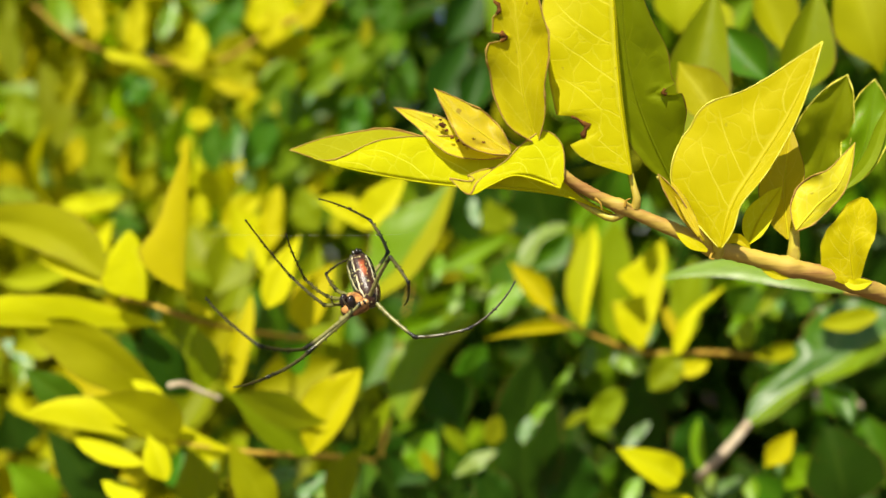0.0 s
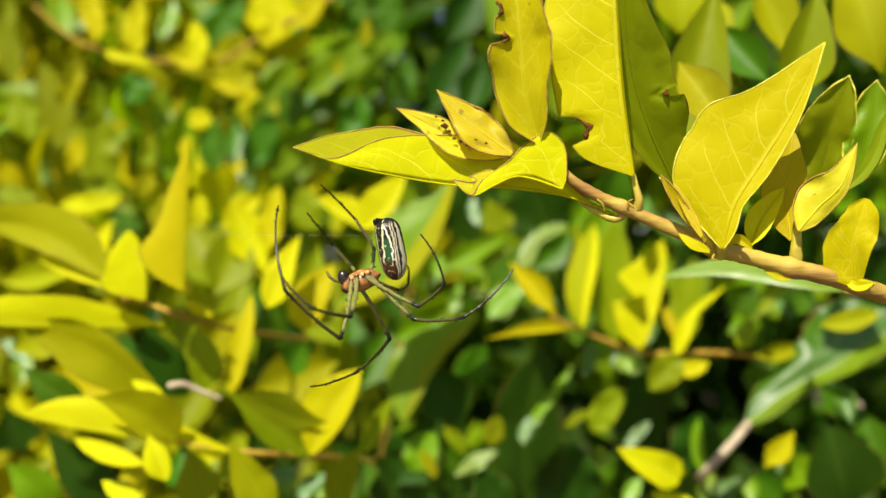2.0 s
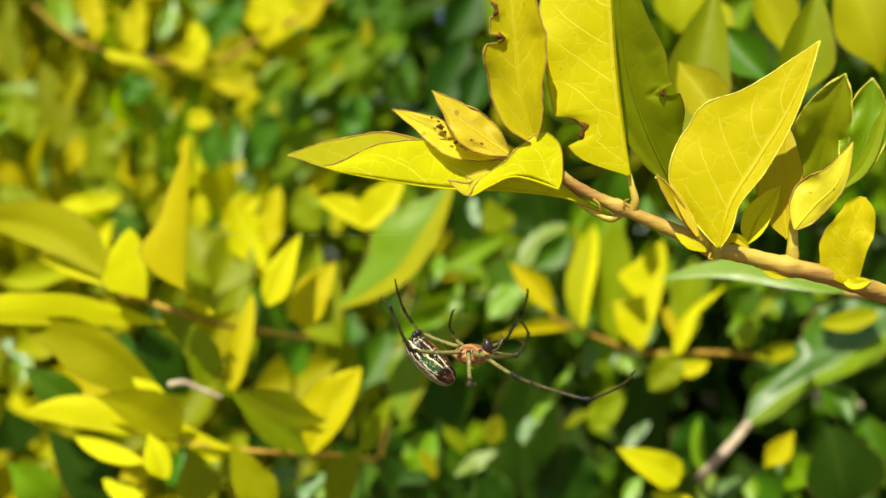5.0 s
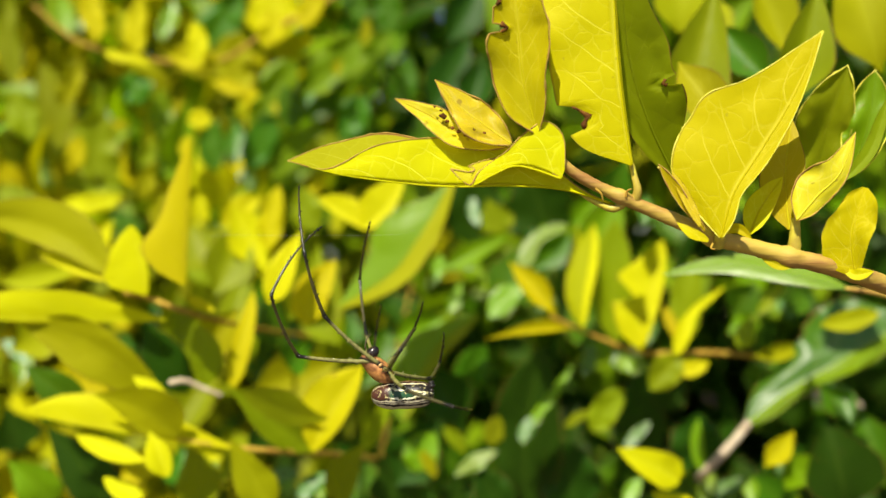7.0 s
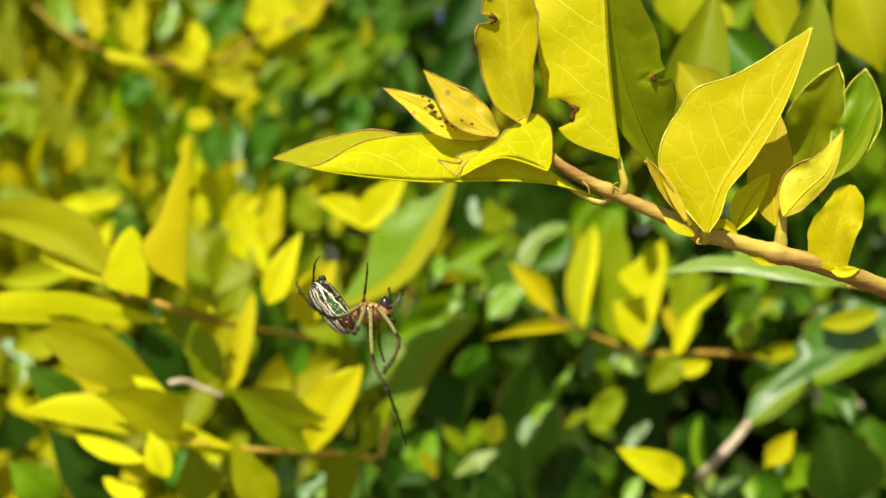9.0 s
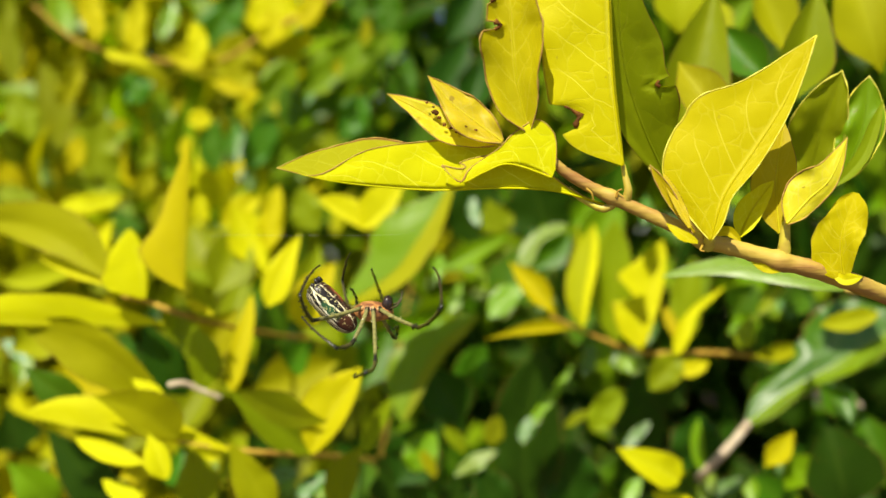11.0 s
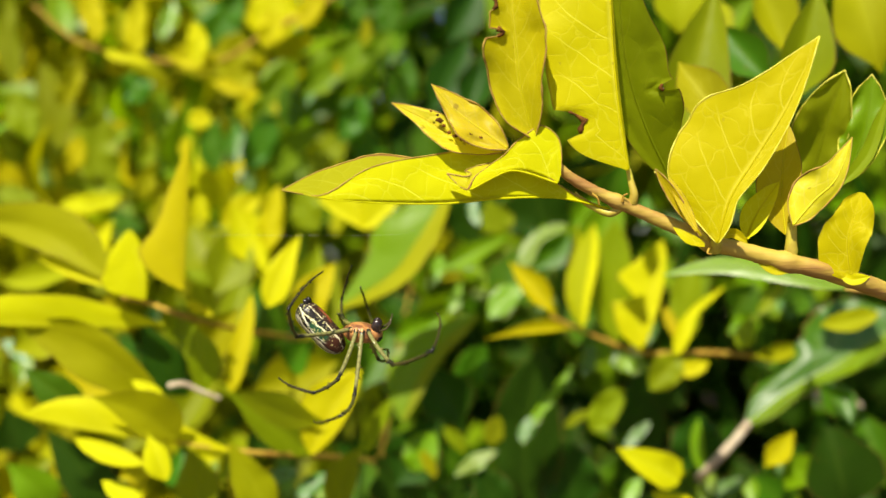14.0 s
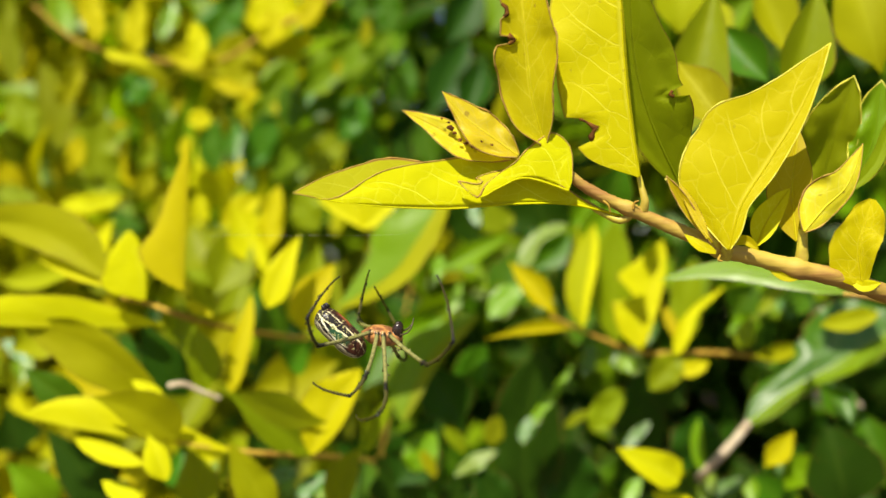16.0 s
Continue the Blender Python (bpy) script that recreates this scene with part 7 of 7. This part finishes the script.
    stance(4, (-3.3, 134, -8.7), (1, 0, -0.03), (-0.03, 0.11, -0.99), (-3.2, 0, 0.3), (0.59, 0, -0.81),
            (8.2, -10.1, -3.4, 16.7, -14.8, -7, 25.4, -7.3, -1.9), (3.6, -11.6, 3.7, 2.9, -20.5, 6.3, 1.3, -9.1, 5.3), (1.6, -10.1, -2.7, 1.4, -15.3, -2.7, 2.3, -7.8, -3.3), (-6.5, -6, -2.7, -8.2, -12.4, 0.8, -8.7, -3, 2.1),
            (11.4, 7.7, -1.9, 16.8, 15.9, 1.2, 12.4, 5.1, 5.7), (5.2, 11.6, -0.3, 4.5, 20.1, 3.3, 5.2, 10.9, 10.1), (-0.9, 10.1, 1.9, -2.5, 14.4, 4.4, -1, 8.1, 8.4), (-2.5, 9.3, 3.7, -5, 16.1, 5.7, -7.5, 7.8, 9.6))
    stance(6.3, (9.2, 134, -23.4), (1, 0, 0), (0, 0.11, -0.99), (-4.2, 0, -2.7), (0.85, 0, -0.53),
            (6.5, -11.7, 0.6, 13.8, -18.9, 0.9, 20.3, -8.5, -1.1), (4.3, -11.5, -2.7, 11.3, -17.5, -3.9, 17.3, -8.5, -0.2), (1.5, -10.2, -2.3, 1.4, -15.4, -1.5, 1.7, -7.8, -2), (-3.5, -6.5, 6.8, -8.2, -6, 12.6, -13.6, 1.2, 15.6),
            (5.1, 11.8, -0.3, 4.3, 22, 0.3, 2, 9.9, 2.3), (9.9, 8.7, 2.3, 17.9, 12.6, 5.2, 18.2, 1.4, 8), (1.2, 10.5, 0.3, 1.5, 15.7, -0.1, 1, 8.5, 2.3), (-7.9, 4.1, 0.4, -11.3, 9.8, 3.8, -11.1, 4, 11.4))
    stance(6.5, (8.5, 134, -21), (1, 0, -0.06), (-0.06, 0.11, -0.99), (-4.7, 0, -0.3), (0.63, 0, -0.77),
            (10.8, -7.7, -4.1, 13.4, -17.6, -2.8, 19.9, -7.2, -5.3), (4.7, -9.8, -5.9, 11.2, -16.3, -4.4, 14.6, -5.3, -4.9), (1.9, -10.2, -2.5, 1.9, -15.4, -2.2, 1.7, -8, -4), (-5.7, -7.4, -1.9, -8.7, -11.9, 3.3, -6.8, -3.6, 7.5),
            (3.3, 11.5, 3.8, 6.1, 18.2, 11.2, 6.1, 7.1, 16.9), (8.8, 9.9, -0.3, 14.9, 16.3, 2.4, 20.3, 9.7, 10), (1.1, 10.4, -0.3, 1.8, 13.8, 3.5, 2.1, 6.3, 4.8), (-7.1, 5.8, 0.3, -10.5, 11.5, 3.8, -10.7, 4.7, 10.4))
    stance(7, (-7.5, 134, -18.4), (-0.75, 0, 0.66), (-0.66, -0.11, -0.74), (1.8, 0, -2.2), (-1, 0, -0.04),
            (-4.3, 11.5, 5.5, -5.8, 17.8, 13.5, -3.5, 9.4, 22.5), (-3.3, 12, 1.1, -3.4, 20.5, 4.7, -1.9, 10.4, 9.9), (0.3, 10.6, 2.2, 2.9, 13.1, 5.8, 4.5, 7.4, 10.5), (5.5, 8.3, -1, 7, 15.5, 0.7, 7.6, 7.5, 5.9),
            (-12.5, -2.8, 3.6, -15.4, -7.5, 12.3, -9.4, -1.5, 21.5), (-8.7, -4, 9.2, -11, -6.9, 17.7, -12.7, -0.7, 27.2), (0.6, -10.3, 3, 2.2, -14.5, 5.7, 3.8, -7.4, 7.9), (2.8, -9.9, -0.1, 8.6, -14.4, -1.4, 11.4, -5.5, -3.3))
    stance(7.5, (-17.7, 134, -5.3), (-0.73, 0, 0.68), (-0.58, -0.53, -0.62), (0.9, 0, -1.4), (-0.72, 0.68, -0.12),
            (-11.3, 7.5, 3.3, -16.6, 14.3, 9, -14.4, 2.9, 13.6), (-6.4, 11.2, 1.1, -8, 19.7, 4.5, -5, 10.4, 10.6), (-1.1, 10.7, 2, -0.3, 14.5, 5.4, 2.5, 9.2, 10.1), (1.9, 10.3, 0.3, 3.9, 17.1, 2.7, 7.2, 8.3, 2),
            (-9.2, -8.1, 1.7, -8.7, -16.1, 8.2, -8.2, -5.6, 15), (-4.2, -10.7, 0.9, -2.9, -19.2, 4.4, -1.7, -8.1, 6.9), (5.1, -8.3, 2.8, 6, -12.7, 5.4, 5.6, -9.8, 12.4), (4.1, -6.5, -4.6, 9.1, -12.1, -4.7, 8.8, -3.5, -0.8))
    stance(8, (-18.8, 134, -0.7), (-0.09, 0.88, -0.47), (-0.09, -0.47, -0.88), (-0.1, 0, 1.9), (-0.17, 0, -0.98),
            (4.5, -5.2, -6.9, 9.2, -13.6, -3.5, 8.8, -3.1, 3.1), (1.4, -6.2, -6.6, 5.4, -14.5, -5.6, 6.9, -3.6, -2.3), (5.7, -6.1, -0.6, 7.9, -10.4, 1.5, 7.7, -3.9, 5.4), (5.7, -7, 0.3, 10.9, -12.1, 1.9, 14.3, -6, 8.3),
            (-8.1, 10.3, 3.8, -12.7, 18.9, 7.2, -9.3, 8.2, 12.6), (-8.7, 10.3, -0.5, -10.2, 18.5, 3.5, -3.9, 10.9, 9.4), (-5.1, 9.9, 1.7, -5.9, 12.5, 6, -1.4, 8.4, 10.5), (-7.2, 7.2, 3.7, -7.4, 14.4, 5.8, 1.3, 10.7, 6.8))
    stance(8.5, (-17.7, 134, -4.7), (0.37, 0.91, -0.16), (-0.44, 0.02, -0.9), (-2.1, 0, 1.8), (0.21, 0, -0.98),
            (6.7, -6.2, -5.5, 9, -16.1, -3.6, 9.3, -4, -0.6), (8.7, -6.4, -3.6, 13.8, -13.3, -0.1, 14.3, -4.5, 7.2), (5, -7.7, -0.9, 9, -10.7, 0.7, 12.2, -8.9, 7.4), (6, -7.5, 2.5, 6.9, -14.7, 4.4, 5.2, -5.4, 5.2),
            (1.5, 13.8, -2.2, 3.2, 23.9, -0.8, 5.1, 12.8, 4.8), (0.8, 12.5, -3.1, 0.7, 21.7, -4.5, 3.6, 10.6, -5.5), (-6.6, 8.5, -0.3, -7.6, 12.9, 2.2, -5.5, 5.7, 2.7), (-8.7, 4.9, 3, -10.6, 10.5, 7.6, -4.8, 5.2, 13.1))
    stance(9, (-12.5, 134, -8.8), (1, 0, -0.05), (-0.05, -0.18, -0.98), (-3.1, 0, 0.5), (0.6, 0, -0.8),
            (6.7, -10.7, -2.8, 6.2, -20.8, -4.9, 4.8, -8.5, -6.8), (3.3, -9.4, -5.9, 5.7, -18.1, -8.3, 7.7, -10.4, -16.7), (1.2, -10, -1.8, 1.3, -15.2, -1.7, 0.2, -7.7, -1.6), (-1.8, -9.9, -0.3, -3.8, -16.7, 1.9, -6.9, -8.1, 4.4),
            (4.8, 11.8, -2.3, 4, 21.8, -0.3, 4.3, 9.7, 2.8), (2.5, 11.6, -3.2, 2.2, 20.2, -6.7, 3.7, 8.9, -8.1), (0.1, 10.6, -0.1, 0.2, 15.4, 1.8, 1.1, 9.6, 6.6), (-4, 9.2, -0.4, -7.7, 14.3, 3.6, -5.7, 5.9, 7.7))
    stance(11.5, (-12.1, 134, -8.7), (1, 0, -0.04), (-0.04, 0.18, -0.98), (-3.5, 0, 0.4), (0.7, 0, -0.71),
            (9.2, -10.2, -1.2, 12.7, -19.2, 2.6, 11.8, -8.3, 8.8), (3.3, -10.1, -6, 2.3, -19.3, -6, -0.7, -8.2, -6.2), (0, -9.4, -4, -1.7, -14.4, -4.1, -7.2, -10.9, -0.2), (-5.6, -7.9, -0.7, -6.1, -14.4, 3.1, -4, -6, 7),
            (3.1, 11.9, -0.3, 1.3, 21.7, 2.3, 0.8, 9.8, 6.2), (4.9, 9.9, -4.8, 5.2, 19.2, -4.9, 5, 8, -2.6), (-1.1, 10, 0.2, -1.7, 15.1, 0.8, -2.1, 7.6, 2), (-1.8, 9.9, 0.2, -3, 16.4, 3.9, -0.9, 8.3, 8.4))
    stance(12, (-13.4, 134, -9.6), (1, 0, -0.07), (-0.06, 0.18, -0.98), (-3.7, 0, 0.6), (0.65, 0, -0.76),
            (9.8, -9.9, -1.2, 13.1, -18.9, 2.5, 11.6, -9.5, 10.6), (2.8, -10, -6.1, 2.1, -19.3, -6.7, -1.1, -8.2, -6.9), (-0.2, -9.4, -4, -2.2, -14.2, -4, -6.9, -9.8, 0.1), (-5.8, -7.7, -0.3, -5.9, -14.1, 3.7, -2.1, -6.7, 8.2),
            (3.1, 11.9, 0.2, 1.4, 21.9, 2.3, 1.2, 10.1, 6.5), (4.9, 9.7, -5.2, 4.8, 19, -4.8, 5.1, 7.6, -2.9), (-0.8, 10.1, 0.3, -2, 15.1, 0.9, -1.7, 7.7, 2.6), (-1.4, 10.1, 0.7, -2.6, 16.5, 4.4, -0.3, 8.2, 8.2))
    stance(12.5, (-14, 134, -10.4), (0.99, 0, -0.13), (-0.12, 0.16, -0.98), (-3.6, 0, 0.8), (0.66, 0, -0.76),
            (7.5, -10.5, -3.8, 11.4, -20.1, -3.5, 14.1, -8, -1.9), (2.2, -9.1, -7.3, 2, -17.5, -11.3, 0, -7.5, -16.6), (-0.4, -7.4, -6.4, -2.2, -12, -8, -7.6, -6.7, -7.7), (-5.6, -7.9, 0.2, -5.6, -14.3, 4.1, -2.6, -6.3, 8.2),
            (2.8, 12, 0.1, 1.1, 21.8, 2.7, 1, 9.9, 6.5), (4.3, 10.2, -4.9, 4.1, 19.3, -6.8, 4, 8, -4.7), (-0.9, 10.1, 0.2, -2.1, 15.1, 0.8, -1.7, 7.7, 2.5), (-1.3, 10.1, 0.7, -2.4, 16.3, 4.7, -0.1, 7.8, 8.2))
    stance(13, (-13.6, 134, -11.4), (1, 0, -0.09), (-0.09, 0.17, -0.98), (-3.7, 0, 0.2), (0.7, 0, -0.72),
            (7.4, -10.9, -2.8, 12.3, -19.8, -1.1, 13.1, -8.4, 4), (2.6, -9.3, -7.1, 2.4, -18.2, -9.5, -1.6, -8, -12.9), (0, -7.8, -6.2, -1.5, -12.7, -7.1, -6.9, -7.4, -5.9), (-5.7, -7.9, -0.3, -5.8, -14.3, 3.6, -2.7, -6.7, 8.4),
            (2.8, 11.9, -0.2, 1.1, 21.9, 1.8, 0.6, 10.3, 6.3), (4.7, 9.8, -5.2, 5, 19.1, -5.8, 4.8, 7.8, -3.7), (-0.9, 10, -0.1, -2.1, 15.1, 0.4, -1.7, 7.7, 2.2), (-1.4, 10.1, 0.8, -2.5, 16.6, 4.3, -0.5, 8.3, 8.5))
    stance(13.5, (-13.7, 134, -8.7), (0.99, 0, -0.11), (-0.11, 0.17, -0.98), (-3.3, 0, 0.5), (0.69, 0, -0.73),
            (8.3, -10.2, -3.6, 12.4, -19.3, -1.1, 12.1, -9.4, 6.5), (2.3, -9.6, -6.8, 1.4, -18.7, -8.5, -3.6, -8.5, -10.3), (-0.6, -7.9, -5.9, -2.8, -12.6, -6.4, -8.3, -7.5, -4.8), (-5.6, -8, 0, -5.8, -14.4, 3.9, -3.4, -5.8, 7.2),
            (3.6, 11.9, -0.8, 2, 21.7, 1.8, 1.4, 10, 6.2), (1.8, 10.3, -5, 1.5, 19.3, -7.2, 2, 8.1, -4.8), (-1, 10, 0.2, -2.1, 15.1, 0.8, -1.8, 7.7, 2.5), (-1.4, 10.1, 0.2, -2.5, 16.2, 4.3, -0.4, 8, 8.6))
    stance(14, (-13.7, 134, -11.6), (1, 0, -0.09), (-0.09, 0.17, -0.98), (-3.5, 0, 0.4), (0.67, 0, -0.74),
            (7.2, -10.8, -3.4, 12.4, -19.2, -0.7, 12.9, -7.3, 3), (2, -8.5, -7.8, 1.2, -17.7, -8.8, -3.5, -7.5, -11.3), (-0.3, -8.1, -5.7, -2.8, -12.5, -6.8, -8.2, -7.3, -5.6), (-5.7, -7.8, 0, -5.8, -14.1, 4.1, -2.4, -6.4, 8.6),
            (2.9, 11.9, -0.1, 1.3, 21.9, 1.9, 1.2, 10, 5.8), (3.9, 10.1, -5.1, 4.7, 19.3, -6.1, 4.5, 8.1, -3.6), (-1, 10, -0.2, -2.1, 15.1, 0.1, -1.8, 7.7, 1.9), (-1.6, 10, 1.4, -2.4, 17.1, 3.6, -0.1, 9.7, 9.1))
    stance(14.5, (-11.6, 134, -9.8), (0.99, 0, -0.14), (-0.13, 0.16, -0.98), (-3.7, 0, 0.1), (0.69, 0, -0.73),
            (8.8, -10.2, -3, 12.5, -18.9, 1, 10.6, -8.9, 8.2), (2.7, -9.2, -7.2, 2.4, -18.4, -8.7, -2, -8.2, -11.5), (0.1, -7.7, -6.3, -1.7, -12.5, -7.2, -5.8, -6.2, -7.8), (-6, -7.5, -0.7, -6.4, -14, 3.1, -3.5, -6.3, 8),
            (3.5, 11.9, -0.5, 2, 21.9, 1.6, 0.5, 10.5, 6.5), (4.9, 10.1, -4.9, 5.3, 19.4, -5.2, 4.5, 8.1, -3.2), (-0.9, 10.1, 0, -2, 15.1, 0.6, -1.8, 7.7, 2.3), (-2.4, 9.8, 0.5, -3.3, 16.9, 2.7, -1.3, 9.3, 8.2))
    stance(15, (-11.5, 134, -11.6), (1, 0, -0.09), (-0.09, 0.17, -0.98), (-3.8, 0, 0.3), (0.68, 0, -0.74),
            (8.4, -10.4, -2.7, 12.2, -19.3, 0.8, 10.2, -9.5, 8.3), (3, -9.4, -6.9, 2.8, -18.6, -8.3, -0.9, -8.2, -11.4), (0.5, -8.1, -6, -1.2, -12.9, -6.9, -6.5, -7.5, -6.2), (-5.5, -8, -0.6, -6.2, -14, 3.8, -3, -6.4, 8.4),
            (3.3, 11.9, -0.1, 1.6, 21.9, 1.6, 0.4, 10.3, 6.1), (5.1, 10.1, -4.6, 5.2, 19.4, -5.2, 4.4, 8.2, -2.7), (-0.9, 10.1, 0.1, -2, 15.1, 0.6, -1.8, 7.7, 2.4), (-2.4, 9.7, 1.4, -2.8, 16.9, 3.6, -0.6, 9.2, 8.7))
    stance(15.5, (-11.7, 134, -11.1), (1, 0, -0.08), (-0.08, 0.17, -0.98), (-3.7, 0, 0.4), (0.66, 0, -0.75),
            (8.1, -10.3, -3.6, 12.1, -19, 0.2, 10.3, -9.4, 8), (2.9, -8.9, -7.5, 2.8, -18.1, -8.2, -1.2, -7.7, -11), (0.2, -8.1, -5.9, -1.7, -12.8, -7, -6.9, -7.4, -5.8), (-5.9, -7.6, -0.6, -6.3, -13.7, 3.6, -2.9, -6.2, 8.3),
            (3.4, 11.9, -0.1, 1.9, 22.1, 1, 0.6, 10.8, 6.2), (4.5, 9.9, -5.1, 5.2, 19.2, -5.4, 4.6, 8, -2.8), (-1, 10, 0, -2.1, 15.1, 0.5, -1.9, 7.7, 2.3), (-1.9, 9.9, 0.9, -3, 17.2, 2.2, -0.5, 10.7, 8.6))
    stance(16, (-10.8, 134, -11.9), (0.99, 0, -0.14), (-0.14, 0.16, -0.98), (-3.6, 0, 0), (0.72, 0, -0.69),
            (8.7, -10.1, -3.2, 12.1, -19.1, 0.7, 10, -9.5, 8.4), (3.3, -9.8, -6.5, 2.9, -18.9, -8.2, -0.7, -8.2, -10.1), (0.5, -8.9, -5, -1, -13.6, -6.7, -6.4, -8.3, -5.8), (-5.9, -7.5, -1, -6.4, -13.7, 3.2, -3.1, -6.3, 8.2),
            (3.5, 12, 0.2, 1.8, 22, 1.8, 0.4, 10.4, 6.1), (4, 10.6, -4.4, 4.8, 19.7, -5.9, 4.1, 8.5, -3.3), (-0.8, 10.1, 0, -1.9, 15.1, 0.4, -1.7, 7.8, 2.3), (-2, 9.9, 1, -2.1, 16.8, 3.9, -0.3, 8.8, 8.7))
    PLACES.extend(sorted(([(k[0], k[1]) for k in STANCES] + [(t, Vector((x, 134, z))) for t, x, z in (
        (1.2, -11.2, -2.7), (3.2, -10.0, -2.7), (3.7, -5.3, -6.8), (7.2, -14.6, -5.0), (7.7, -18.8, -2.7), (8.7, -13.9, -9.5))]), key=lambda k: k[0]))
    times = [i * 0.125 for i in range(129)]
    rows, belly_rows, leg_rows = [], [], {n: ([], [], []) for n in SEGMENTS}
    for t in times:
        root, turn, belly_at, belly_ahead, joints = between(t)
        rows.append((t, Matrix.Translation(P(*root)) @ turn.to_matrix().to_4x4()))
        belly_rows.append((t, bone_pose(belly_at / 1000, belly_ahead, Vector((0, 0, 1)) - belly_ahead)))
        for (side, i), (knee, ankle, tip) in joints.items():
            x, y = HIP[i]
            at = Vector((x if side == "R" else -x, y, -0.7))
            outward = (knee - (at + ankle) / 2, (knee + ankle) / 2 - (at + tip) / 2, ankle - (knee + tip) / 2)
            for k, goal in enumerate((knee, ankle, tip)):
                way = (goal - at).normalized()
                leg_rows[side, i][k].append((t, bone_pose(at / 1000, way, outward[k])))
                at = at + way * LEG_MM[i][k]
    walk(spider, rows)
    walk(abdomen, belly_rows)
    for name, made in SEGMENTS.items():
        for ob, keyed in zip(made, leg_rows[name]):
            walk(ob, keyed)


motions()
